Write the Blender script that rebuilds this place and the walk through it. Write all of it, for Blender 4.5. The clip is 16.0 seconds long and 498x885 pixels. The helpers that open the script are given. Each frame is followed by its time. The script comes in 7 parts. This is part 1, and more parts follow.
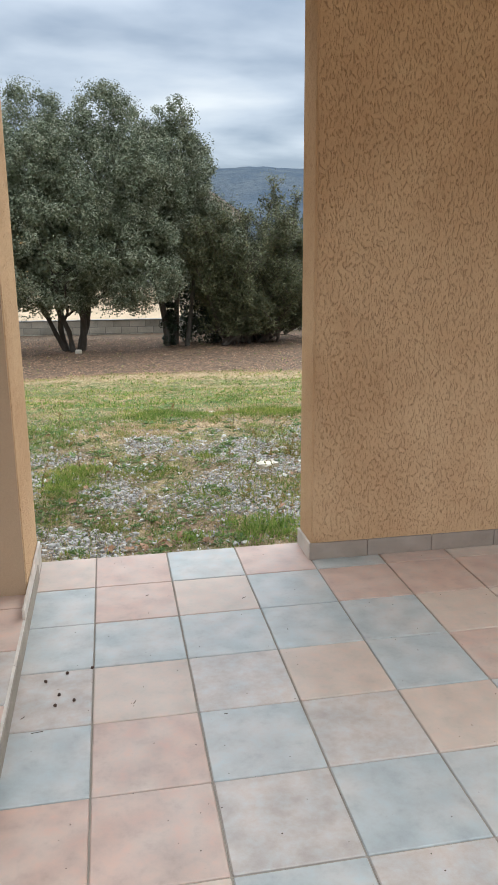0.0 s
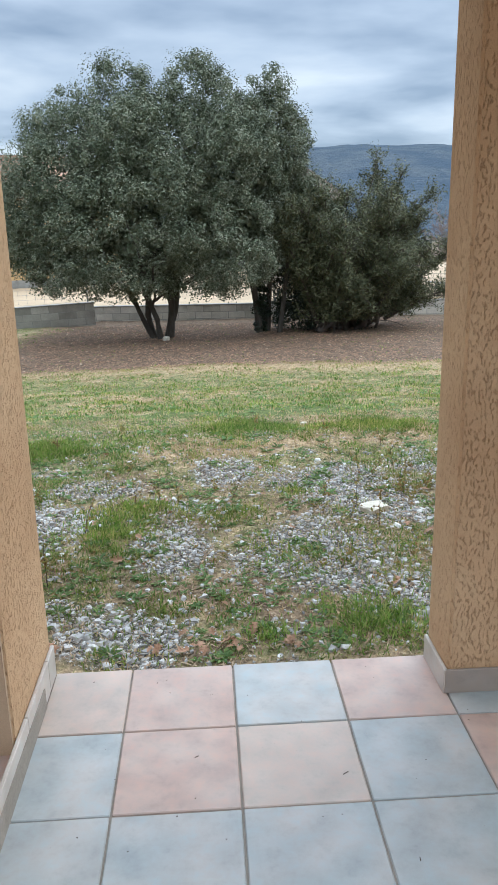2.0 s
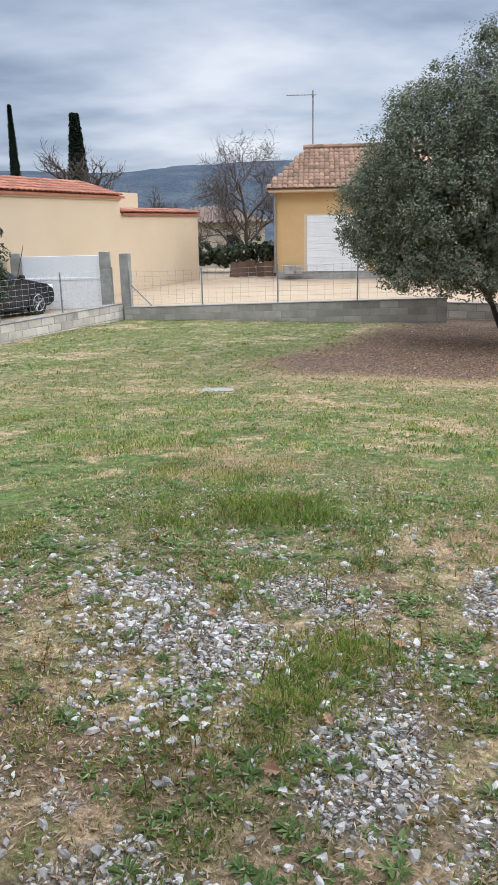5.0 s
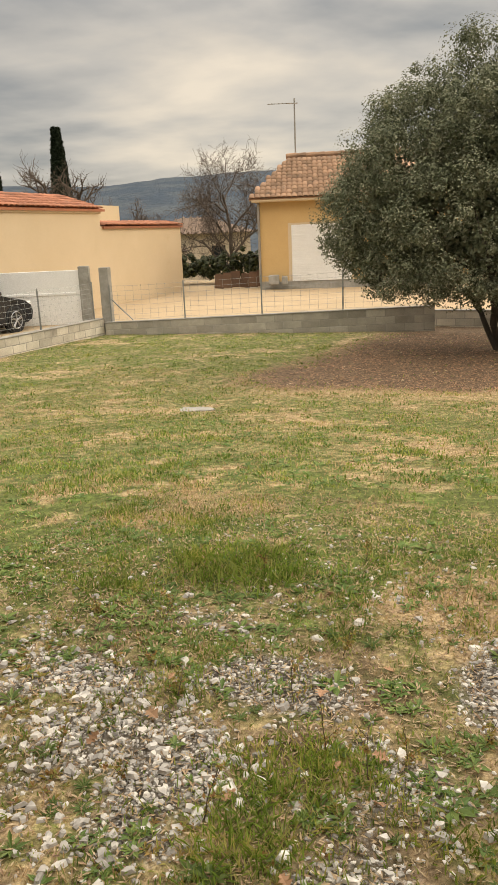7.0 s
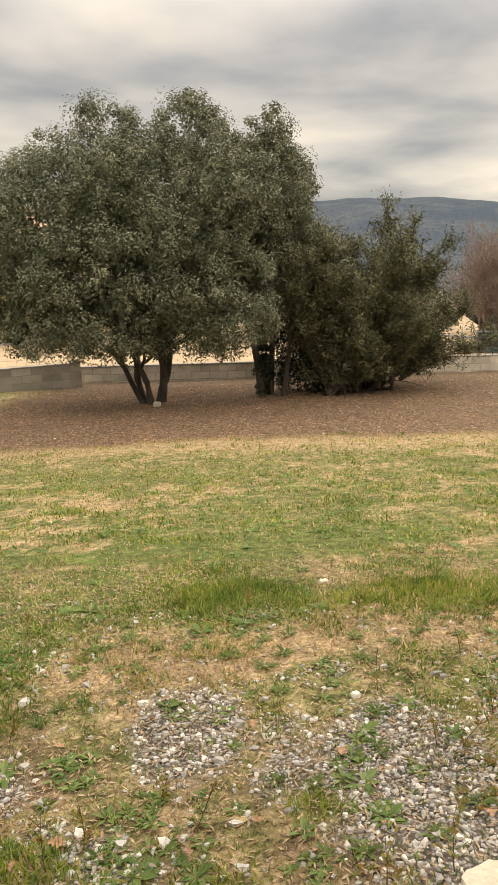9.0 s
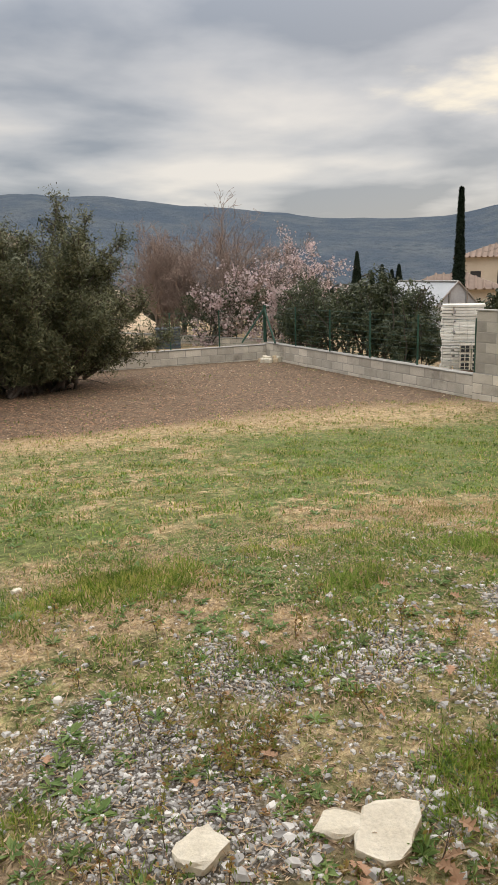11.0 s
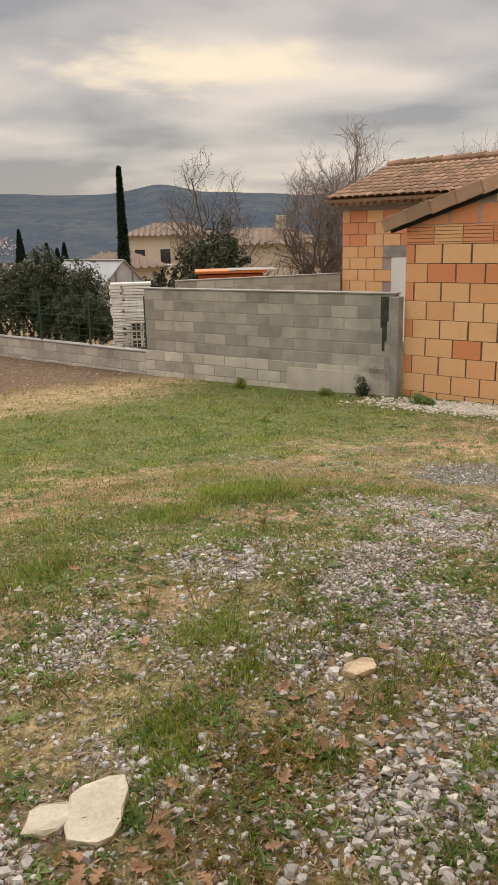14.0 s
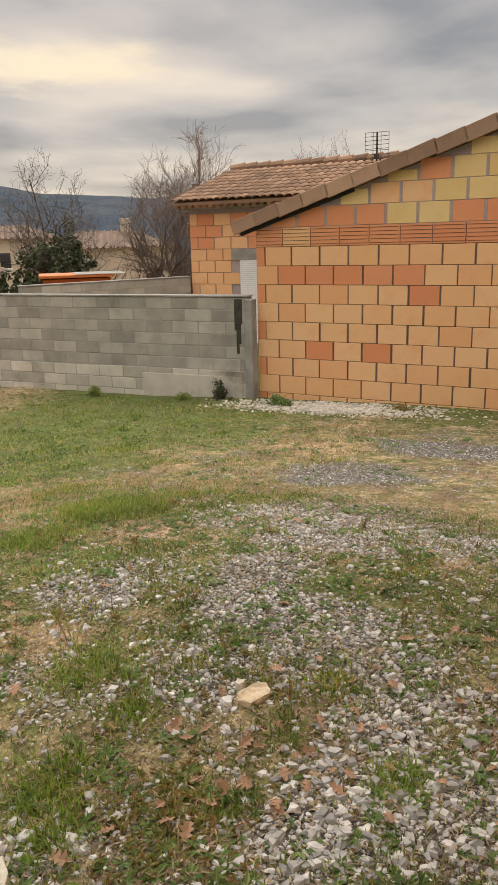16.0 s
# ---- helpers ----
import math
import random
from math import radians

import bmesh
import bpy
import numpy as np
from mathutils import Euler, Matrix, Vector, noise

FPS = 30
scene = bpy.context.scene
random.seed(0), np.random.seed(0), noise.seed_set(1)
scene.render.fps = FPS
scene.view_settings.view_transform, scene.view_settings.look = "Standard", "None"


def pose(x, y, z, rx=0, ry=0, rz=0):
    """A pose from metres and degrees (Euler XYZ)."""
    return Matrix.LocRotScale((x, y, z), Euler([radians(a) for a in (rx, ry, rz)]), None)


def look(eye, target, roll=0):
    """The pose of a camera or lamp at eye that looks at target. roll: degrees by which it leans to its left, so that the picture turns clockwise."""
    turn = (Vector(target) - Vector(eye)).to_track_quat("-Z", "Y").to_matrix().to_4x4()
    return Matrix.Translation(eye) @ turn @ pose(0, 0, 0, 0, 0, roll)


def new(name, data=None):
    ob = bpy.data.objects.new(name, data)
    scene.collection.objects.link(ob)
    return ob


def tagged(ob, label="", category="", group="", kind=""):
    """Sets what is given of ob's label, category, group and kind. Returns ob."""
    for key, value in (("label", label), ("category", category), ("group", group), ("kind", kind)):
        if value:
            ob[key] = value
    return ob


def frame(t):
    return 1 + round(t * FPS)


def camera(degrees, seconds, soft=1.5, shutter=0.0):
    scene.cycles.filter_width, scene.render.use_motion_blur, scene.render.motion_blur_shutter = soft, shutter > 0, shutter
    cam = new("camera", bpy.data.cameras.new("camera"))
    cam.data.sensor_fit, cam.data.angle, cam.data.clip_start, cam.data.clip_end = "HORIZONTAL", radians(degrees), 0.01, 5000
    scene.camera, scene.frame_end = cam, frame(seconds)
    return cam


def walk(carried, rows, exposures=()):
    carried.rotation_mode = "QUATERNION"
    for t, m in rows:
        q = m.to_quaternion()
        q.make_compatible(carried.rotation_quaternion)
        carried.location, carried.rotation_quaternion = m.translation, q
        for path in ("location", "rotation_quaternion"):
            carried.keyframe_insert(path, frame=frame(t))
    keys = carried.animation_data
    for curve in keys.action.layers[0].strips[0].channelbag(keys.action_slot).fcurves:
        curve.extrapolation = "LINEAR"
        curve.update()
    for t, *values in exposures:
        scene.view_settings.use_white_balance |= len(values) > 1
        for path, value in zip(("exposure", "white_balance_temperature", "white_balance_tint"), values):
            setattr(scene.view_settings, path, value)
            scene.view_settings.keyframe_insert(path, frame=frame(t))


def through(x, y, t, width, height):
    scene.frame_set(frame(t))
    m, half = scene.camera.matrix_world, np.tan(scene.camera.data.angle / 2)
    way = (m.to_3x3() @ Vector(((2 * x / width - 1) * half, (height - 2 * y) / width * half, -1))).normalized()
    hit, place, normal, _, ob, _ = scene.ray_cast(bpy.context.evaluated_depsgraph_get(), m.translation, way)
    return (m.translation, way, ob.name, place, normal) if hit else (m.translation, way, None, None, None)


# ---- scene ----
cam = camera(36.2, 16.0, 1.0)
METRES, EYE, TILT, LEAN, TURN = 3.8, 1.5, 0.0, 0.0, -10.3
ROWS = [
    (0.0, 0.0, 0.0, 0.0, -0.11, -14.42, 0.45),
    (0.5, -0.0103, 0.0663, -0.0016, 1.81, -14.22, 0.71),
    (1.0, -0.0136, 0.1384, -0.0037, 3.76, -14.64, 0.89),
    (1.5, -0.0043, 0.2257, -0.0022, 6.42, -15.31, 0.48),
    (2.0, -0.0131, 0.3157, -0.005, 6.85, -15.68, 1.18),
    (2.5, -0.0159, 0.4015, -0.0055, 7.21, -15.6, 1.76),
    (3.0, -0.0057, 0.4858, -0.0025, 10.14, -15.53, 0.93),
    (3.5, -0.0091, 0.5519, -0.0072, 13.59, -15.8, 0.63),
    (4.0, -0.0159, 0.6203, -0.0061, 19.01, -16.23, 0.91),
    (4.5, -0.0152, 0.6804, -0.003, 28.96, -16.37, 0.29),
    (4.7, -0.0175, 0.702, -0.002, 32.49, -16.26, 0.49),
    (6.8, -0.0665, 0.876, -0.001, 36.27, -15.36, 2.12),
    (7.0, -0.0701, 0.8807, -0.0003, 32.98, -15.26, 2.31),
    (7.5, -0.0759, 0.887, 0.0028, 26.32, -14.28, 2.38),
    (8.0, -0.0717, 0.8861, 0.0046, 21.72, -13.01, 2.53),
    (8.5, -0.0651, 0.8865, 0.0059, 14.77, -12.39, 2.17),
    (9.0, -0.0607, 0.8864, 0.0068, 7.1, -12.02, 1.68),
    (9.5, -0.0591, 0.886, 0.0068, 0.43, -11.89, 1.64),
    (10.0, -0.0558, 0.8844, 0.0063, -5.66, -11.94, 1.5),
    (10.2, -0.0552, 0.8842, 0.0062, -7.86, -12.03, 1.5),
    (12.3, -0.0455, 0.8819, 0.0042, -28.93, -14.54, 0.97),
    (12.5, -0.0448, 0.8817, 0.0042, -30.64, -14.8, 0.88),
    (13.0, -0.0416, 0.881, 0.0054, -34.37, -15.31, 1.32),
    (13.5, -0.0435, 0.8795, 0.0072, -37.99, -15.17, 1.61),
    (14.0, -0.0438, 0.8795, 0.0082, -40.43, -14.89, 1.35),
    (14.5, -0.0426, 0.8829, 0.008, -42.89, -14.89, 1.33),
    (15.0, -0.0441, 0.8889, 0.0069, -45.99, -15.37, 1.74),
    (15.5, -0.0351, 0.9051, 0.0078, -49.08, -15.28, 1.68),
    (16.0, -0.021, 0.9297, 0.0069, -51.67, -14.93, 1.44),
]
EXPOSURES = [
    (0.0, 0.34, 6050, 7), (1.0, 0.28, 5850, 5), (2.5, 0.28, 5500, 6), (4.5, 0.2, 5500, 12), (6.8, 0.03, 8450, 12), (9.0, 0.2, 8450, 13), (9.6, 0.2, 7000, 12), (10.2, 0.12, 6900, 12), (12.5, -0.22, 7600, 14), (16.0, -0.22, 7750, 15),
]
walk(cam, [(t, pose(0, 0, EYE, TILT, LEAN, TURN) @ pose(METRES * x, METRES * y, METRES * z, 90 + pitch, roll, yaw)) for t, x, y, z, yaw, pitch, roll in ROWS], EXPOSURES)

# ---- world and sun ----
world = bpy.data.worlds.new("sky")
scene.world = world
world.use_nodes = True
wt = world.node_tree
wt.nodes.clear()
SUN_AZ, SUN_EL = 50.0, 34.0


def wnode(kind, **values):
    n = wt.nodes.new(kind)
    for k, v in values.items():
        n.inputs[k].default_value = v
    return n


coord = wt.nodes.new("ShaderNodeTexCoord")
sep = wt.nodes.new("ShaderNodeSeparateXYZ")
wt.links.new(coord.outputs["Generated"], sep.inputs[0])


def wmath(op, a, b=None):
    n = wt.nodes.new("ShaderNodeMath")
    n.operation = op
    for i, v in enumerate((a, b)):
        if v is None:
            continue
        if isinstance(v, (int, float)):
            n.inputs[i].default_value = v
        else:
            wt.links.new(v, n.inputs[i])
    return n.outputs[0]


lift = wmath("ADD", wmath("MAXIMUM", sep.outputs["Z"], 0.0), 0.11)
comb = wt.nodes.new("ShaderNodeCombineXYZ")
wt.links.new(wmath("DIVIDE", sep.outputs["X"], lift), comb.inputs[0])
wt.links.new(wmath("DIVIDE", sep.outputs["Y"], lift), comb.inputs[1])
cloud = wnode("ShaderNodeTexNoise", Scale=0.8, Detail=6.0, Roughness=0.47, Distortion=0.15)
wt.links.new(comb.outputs[0], cloud.inputs["Vector"])
ramp = wt.nodes.new("ShaderNodeValToRGB")
els = ramp.color_ramp.elements
els[0].position, els[0].color = 0.38, (0.345, 0.405, 0.495, 1)
els[1].position, els[1].color = 0.65, (1.02, 1.01, 0.985, 1)
mid = els.new(0.5)
mid.color = (0.645, 0.69, 0.755, 1)
wt.links.new(cloud.outputs["Fac"], ramp.inputs[0])
# an overcast sky is about three times brighter overhead than near the horizon
bg_cloud = wnode("ShaderNodeBackground")
high = wt.nodes.new("ShaderNodeMapRange")
high.interpolation_type = "SMOOTHSTEP"
for k, v in (("From Min", 0.22), ("From Max", 0.75), ("To Min", 0.80), ("To Max", 3.6)):
    high.inputs[k].default_value = v
wt.links.new(sep.outputs["Z"], high.inputs["Value"])
wt.links.new(high.outputs[0], bg_cloud.inputs["Strength"])
# a long thin place in the clouds where the veiled sun shines through
BREAK_AZ, BREAK_Z = radians(48.0), 0.199
along = wmath("SUBTRACT", wmath("MULTIPLY", sep.outputs["X"], math.cos(BREAK_AZ)), wmath("MULTIPLY", sep.outputs["Y"], math.sin(BREAK_AZ)))
ahead = wmath("ADD", wmath("MULTIPLY", sep.outputs["X"], math.sin(BREAK_AZ)), wmath("MULTIPLY", sep.outputs["Y"], math.cos(BREAK_AZ)))
across = wmath("DIVIDE", wmath("SUBTRACT", sep.outputs["Z"], BREAK_Z), 0.026)
along = wmath("DIVIDE", along, 0.15)
reach = wmath("SQRT", wmath("ADD", wmath("MULTIPLY", along, along), wmath("MULTIPLY", across, across)))
tatter = wnode("ShaderNodeTexNoise", Scale=3.4, Detail=5.0, Roughness=0.55)
wt.links.new(comb.outputs[0], tatter.inputs["Vector"])
reach = wmath("ADD", reach, wmath("MULTIPLY", wmath("SUBTRACT", tatter.outputs["Fac"], 0.5), 2.6))
opening = wt.nodes.new("ShaderNodeMapRange")
opening.interpolation_type = "SMOOTHSTEP"
for k, v in (("From Min", 0.1), ("From Max", 1.5), ("To Min", 1.0), ("To Max", 0.0)):
    opening.inputs[k].default_value = v
wt.links.new(reach, opening.inputs["Value"])
clear = wt.nodes.new("ShaderNodeMix")
clear.data_type = "RGBA"
clear.inputs[7].default_value = (1.32, 1.23, 1.0, 1)
wt.links.new(wmath("MULTIPLY", opening.outputs[0], wmath("GREATER_THAN", ahead, 0.0)), clear.inputs["Factor"])
wt.links.new(ramp.outputs[0], clear.inputs[6])
wt.links.new(clear.outputs[2], bg_cloud.inputs["Color"])
sky = wt.nodes.new("ShaderNodeTexSky")
sky.sky_type = "NISHITA"
sky.sun_disc = False
sky.sun_elevation, sky.sun_rotation = radians(SUN_EL), radians(SUN_AZ)
bg_sky = wnode("ShaderNodeBackground", Strength=0.10)
wt.links.new(sky.outputs[0], bg_sky.inputs["Color"])
mixer = wnode("ShaderNodeMixShader", Fac=0.86)
wt.links.new(bg_sky.outputs[0], mixer.inputs[1])
wt.links.new(bg_cloud.outputs[0], mixer.inputs[2])
out = wt.nodes.new("ShaderNodeOutputWorld")
wt.links.new(mixer.outputs[0], out.inputs[0])

sun = new("sun", bpy.data.lights.new("sun", "SUN"))
sun.data.energy, sun.data.angle, sun.data.color = 1.5, radians(30), (1.0, 0.95, 0.88)
sun.matrix_world = look((0, 0, 30), (-30 * math.sin(radians(SUN_AZ)), -30 * math.cos(radians(SUN_AZ)), 30 - 30 * math.tan(radians(SUN_EL))))


# ---- materials ----
def material(name):
    m = bpy.data.materials.new(name)
    m.use_nodes = True
    nt = m.node_tree
    return m, nt, nt.nodes["Principled BSDF"]


def noise_out(nt, scale, detail=4.0, rough=0.55, coords=None, stretch=None):
    n = nt.nodes.new("ShaderNodeTexNoise")
    n.inputs["Scale"].default_value, n.inputs["Detail"].default_value, n.inputs["Roughness"].default_value = scale, detail, rough
    if coords is None:
        coords = nt.nodes.new("ShaderNodeNewGeometry").outputs["Position"]
    if stretch:
        mp = nt.nodes.new("ShaderNodeMapping")
        mp.inputs["Scale"].default_value = stretch
        nt.links.new(coords, mp.inputs[0])
        coords = mp.outputs[0]
    nt.links.new(coords, n.inputs["Vector"])
    return n.outputs["Fac"]


def steps(nt, fac, lo, hi):
    r = nt.nodes.new("ShaderNodeMapRange")
    r.interpolation_type = "SMOOTHSTEP"
    r.inputs["From Min"].default_value, r.inputs["From Max"].default_value = lo, hi
    nt.links.new(fac, r.inputs["Value"])
    return r.outputs[0]


def mixed(nt, fac, a, b, blend="MIX"):
    n = nt.nodes.new("ShaderNodeMix")
    n.data_type, n.blend_type = "RGBA", blend
    for sock, v in ((n.inputs["Factor"], fac), (n.inputs[6], a), (n.inputs[7], b)):
        if isinstance(v, (int, float)):
            sock.default_value = v
        elif isinstance(v, tuple):
            sock.default_value = (*v, 1)
        else:
            nt.links.new(v, sock)
    return n.outputs[2]


def bumped(nt, bsdf, height, strength, distance):
    b = nt.nodes.new("ShaderNodeBump")
    b.inputs["Strength"].default_value, b.inputs["Distance"].default_value = strength, distance
    nt.links.new(height, b.inputs["Height"])
    nt.links.new(b.outputs[0], bsdf.inputs["Normal"])


def surface(name, c1, c2, scale=3.0, fine=60.0, rough=0.85, bump=0.3, depth=0.004, vary=0.0, stain=None, stain_scale=0.9, stain_at=(0.52, 0.75), metal=0.0, island=False, stretch=None, spec=0.3):
    """Two colours mixed by coarse noise, fine grain over them, an optional stain, and a difference from piece to piece."""
    m, nt, bsdf = material(name)
    col = mixed(nt, steps(nt, noise_out(nt, scale, 5.0, 0.6, stretch=stretch), 0.3, 0.7), c1, c2)
    grain = noise_out(nt, fine, 3.0, 0.6, stretch=stretch)
    g = nt.nodes.new("ShaderNodeMapRange")
    g.inputs["To Min"].default_value, g.inputs["To Max"].default_value = 0.72, 1.25
    nt.links.new(grain, g.inputs["Value"])
    col = mixed(nt, 1.0, col, g.outputs[0], "MULTIPLY")
    if stain:
        col = mixed(nt, steps(nt, noise_out(nt, stain_scale, 6.0, 0.62), *stain_at), col, stain)
    if vary:
        rnd = nt.nodes.new("ShaderNodeNewGeometry").outputs["Random Per Island"] if island else nt.nodes.new("ShaderNodeObjectInfo").outputs["Random"]
        v = nt.nodes.new("ShaderNodeMapRange")
        v.inputs["To Min"].default_value, v.inputs["To Max"].default_value = 1 - vary, 1 + vary
        nt.links.new(rnd, v.inputs["Value"])
        col = mixed(nt, 1.0, col, v.outputs[0], "MULTIPLY")
    nt.links.new(col, bsdf.inputs["Base Color"])
    bsdf.inputs["Roughness"].default_value, bsdf.inputs["Metallic"].default_value = rough, metal
    bsdf.inputs["Specular IOR Level"].default_value = spec
    if bump:
        bumped(nt, bsdf, grain, bump, depth)
    return m


def leafy(name, c1, c2, c3, rough=0.5, through=0.25, spec=0.4, clump=None):
    """Foliage: a colour for each leaf, some light passing through."""
    m, nt, bsdf = material(name)
    rnd = nt.nodes.new("ShaderNodeNewGeometry").outputs["Random Per Island"]
    r = nt.nodes.new("ShaderNodeValToRGB")
    e = r.color_ramp.elements
    e[0].color, e[1].color = (*c1, 1), (*c3, 1)
    e.new(0.5).color = (*c2, 1)
    nt.links.new(rnd, r.inputs[0])
    col = mixed(nt, steps(nt, noise_out(nt, 1.6, 3.0), 0.35, 0.7), r.outputs[0], mixed(nt, 1.0, r.outputs[0], (0.72, 0.74, 0.7), "MULTIPLY"))
    for scale, tint in clump or ():
        col = mixed(nt, steps(nt, noise_out(nt, scale, 3.0, 0.6), 0.44, 0.6), col, mixed(nt, 1.0, col, tint, "MULTIPLY"))
    nt.links.new(col, bsdf.inputs["Base Color"])
    bsdf.inputs["Roughness"].default_value, bsdf.inputs["Specular IOR Level"].default_value = rough, spec
    tr = nt.nodes.new("ShaderNodeBsdfTranslucent")
    nt.links.new(col, tr.inputs[0])
    mx = nt.nodes.new("ShaderNodeMixShader")
    mx.inputs[0].default_value = through
    o = nt.nodes["Material Output"]
    nt.links.new(bsdf.outputs[0], mx.inputs[1])
    nt.links.new(tr.outputs[0], mx.inputs[2])
    nt.links.new(mx.outputs[0], o.inputs[0])
    return m


def stucco(name, c1, c2, worm=True, depth=0.007):
    """Scratched render: short upright furrows in a sandy plaster."""
    m, nt, bsdf = material(name)
    grain = noise_out(nt, 260.0, 3.0)
    col = mixed(nt, steps(nt, noise_out(nt, 1.3, 5.0, 0.6), 0.3, 0.72), c1, c2)
    g = nt.nodes.new("ShaderNodeMapRange")
    g.inputs["To Min"].default_value, g.inputs["To Max"].default_value = 0.82, 1.16
    nt.links.new(grain, g.inputs["Value"])
    col = mixed(nt, 1.0, col, g.outputs[0], "MULTIPLY")
    if worm:
        furrow = noise_out(nt, 150.0, 4.0, 0.62, stretch=(1.0, 1.0, 0.4))
        cut = steps(nt, furrow, 0.33, 0.47)
        col = mixed(nt, cut, mixed(nt, 1.0, col, (0.84, 0.81, 0.775), "MULTIPLY"), col)
        mm = nt.nodes.new("ShaderNodeMath")
        mm.operation = "MULTIPLY_ADD"
        mm.inputs[1].default_value = 0.22
        nt.links.new(grain, mm.inputs[0])
        nt.links.new(cut, mm.inputs[2])
        bumped(nt, bsdf, mm.outputs[0], 0.7, depth)
    else:
        bumped(nt, bsdf, grain, 0.25, 0.003)
    nt.links.new(col, bsdf.inputs["Base Color"])
    bsdf.inputs["Roughness"].default_value, bsdf.inputs["Specular IOR Level"].default_value = 0.95, 0.15
    return m


def tile_glaze(name, c1, c2, c3):
    """Glazed stoneware: cloudy drift of two or three tints, soft sheen."""
    m, nt, bsdf = material(name)
    info = nt.nodes.new("ShaderNodeObjectInfo").outputs["Random"]
    pos = nt.nodes.new("ShaderNodeNewGeometry").outputs["Position"]
    sh = nt.nodes.new("ShaderNodeVectorMath")
    sh.operation = "MULTIPLY_ADD"
    sh.inputs[1].default_value = (1, 1, 1)
    mul = nt.nodes.new("ShaderNodeMath")
    mul.operation, mul.inputs[1].default_value = "MULTIPLY", 40.0
    nt.links.new(info, mul.inputs[0])
    nt.links.new(pos, sh.inputs[0])
    nt.links.new(mul.outputs[0], sh.inputs[2])
    a = noise_out(nt, 5.5, 5.0, 0.6, coords=sh.outputs[0])
    b = noise_out(nt, 22.0, 4.0, 0.65, coords=sh.outputs[0])
    col = mixed(nt, steps(nt, a, 0.28, 0.72), c1, c2)
    col = mixed(nt, steps(nt, b, 0.35, 0.85), col, c3)
    cl = nt.nodes.new("ShaderNodeMapRange")
    cl.inputs["From Min"].default_value, cl.inputs["From Max"].default_value = 0.25, 0.75
    cl.inputs["To Min"].default_value, cl.inputs["To Max"].default_value = 0.72, 1.24
    nt.links.new(noise_out(nt, 11.0, 7.0, 0.68, coords=sh.outputs[0]), cl.inputs["Value"])
    col = mixed(nt, 1.0, col, cl.outputs[0], "MULTIPLY")
    speck = steps(nt, noise_out(nt, 180.0, 2.0), 0.74, 0.8)
    col = mixed(nt, speck, col, (0.3, 0.24, 0.2))
    nt.links.new(col, bsdf.inputs["Base Color"])
    rr = nt.nodes.new("ShaderNodeMapRange")
    rr.inputs["To Min"].default_value, rr.inputs["To Max"].default_value = 0.28, 0.5
    nt.links.new(b, rr.inputs["Value"])
    nt.links.new(rr.outputs[0], bsdf.inputs["Roughness"])
    bsdf.inputs["Specular IOR Level"].default_value = 0.45
    bumped(nt, bsdf, b, 0.06, 0.002)
    return m


def brick_clay(name, a, b, c, grooved=False):
    m, nt, bsdf = material(name)
    rnd = nt.nodes.new("ShaderNodeObjectInfo").outputs["Random"]
    r = nt.nodes.new("ShaderNodeValToRGB")
    e = r.color_ramp.elements
    e[0].color, e[1].color = (*a, 1), (*c, 1)
    e.new(0.5).color = (*b, 1)
    nt.links.new(rnd, r.inputs[0])
    col = mixed(nt, steps(nt, noise_out(nt, 4.5, 5.0, 0.6), 0.48, 0.78), r.outputs[0], c)
    grain = noise_out(nt, 90.0, 4.0, 0.65)
    g = nt.nodes.new("ShaderNodeMapRange")
    g.inputs["To Min"].default_value, g.inputs["To Max"].default_value = 0.8, 1.18
    nt.links.new(grain, g.inputs["Value"])
    col = mixed(nt, 1.0, col, g.outputs[0], "MULTIPLY")
    col = mixed(nt, steps(nt, noise_out(nt, 2.3, 6.0, 0.7), 0.66, 0.8), col, (0.42, 0.3, 0.2))
    nt.links.new(col, bsdf.inputs["Base Color"])
    bsdf.inputs["Roughness"].default_value, bsdf.inputs["Specular IOR Level"].default_value = 0.92, 0.2
    bumped(nt, bsdf, grain, 0.3, 0.004)
    return m


M_OPENING = stucco("stucco_sand", (0.60, 0.405, 0.235), (0.49, 0.305, 0.165), depth=0.01)
# Cream render, darkened in base colour for the shade on the pier's inner face.
M_SMOOTH = stucco("render_cream_shaded", (0.43, 0.305, 0.20), (0.395, 0.275, 0.175), worm=False)
M_CEIL = surface("porch_ceiling", (0.75, 0.72, 0.66), (0.7, 0.67, 0.6), 1.2, 80, 0.9, 0.1)
M_TILES = {
    "b": tile_glaze("tile_blue", (0.37, 0.39, 0.375), (0.45, 0.405, 0.36), (0.32, 0.36, 0.36)),
    "p": tile_glaze("tile_pink", (0.47, 0.335, 0.27), (0.46, 0.37, 0.31), (0.45, 0.285, 0.22)),
    "c": tile_glaze("tile_cream", (0.50, 0.415, 0.34), (0.47, 0.375, 0.305), (0.46, 0.33, 0.26)),
    "g": tile_glaze("tile_grey_rose", (0.42, 0.365, 0.32), (0.46, 0.37, 0.305), (0.37, 0.38, 0.37)),
}
M_GROUT = surface("grout", (0.34, 0.295, 0.245), (0.26, 0.225, 0.185), 6, 150, 0.95, 0.3)
M_SKIRT = tile_glaze("skirting_tile", (0.31, 0.25, 0.205), (0.34, 0.285, 0.24), (0.27, 0.215, 0.17))
M_RISER = tile_glaze("riser_tile", (0.52, 0.46, 0.39), (0.52, 0.43, 0.36), (0.44, 0.44, 0.41))
M_BLOCK = surface("concrete_block", (0.42, 0.385, 0.325), (0.31, 0.29, 0.245), 2.2, 70, 0.95, 0.6, 0.008, vary=0.22, stain=(0.20, 0.19, 0.17), stain_at=(0.6, 0.85))
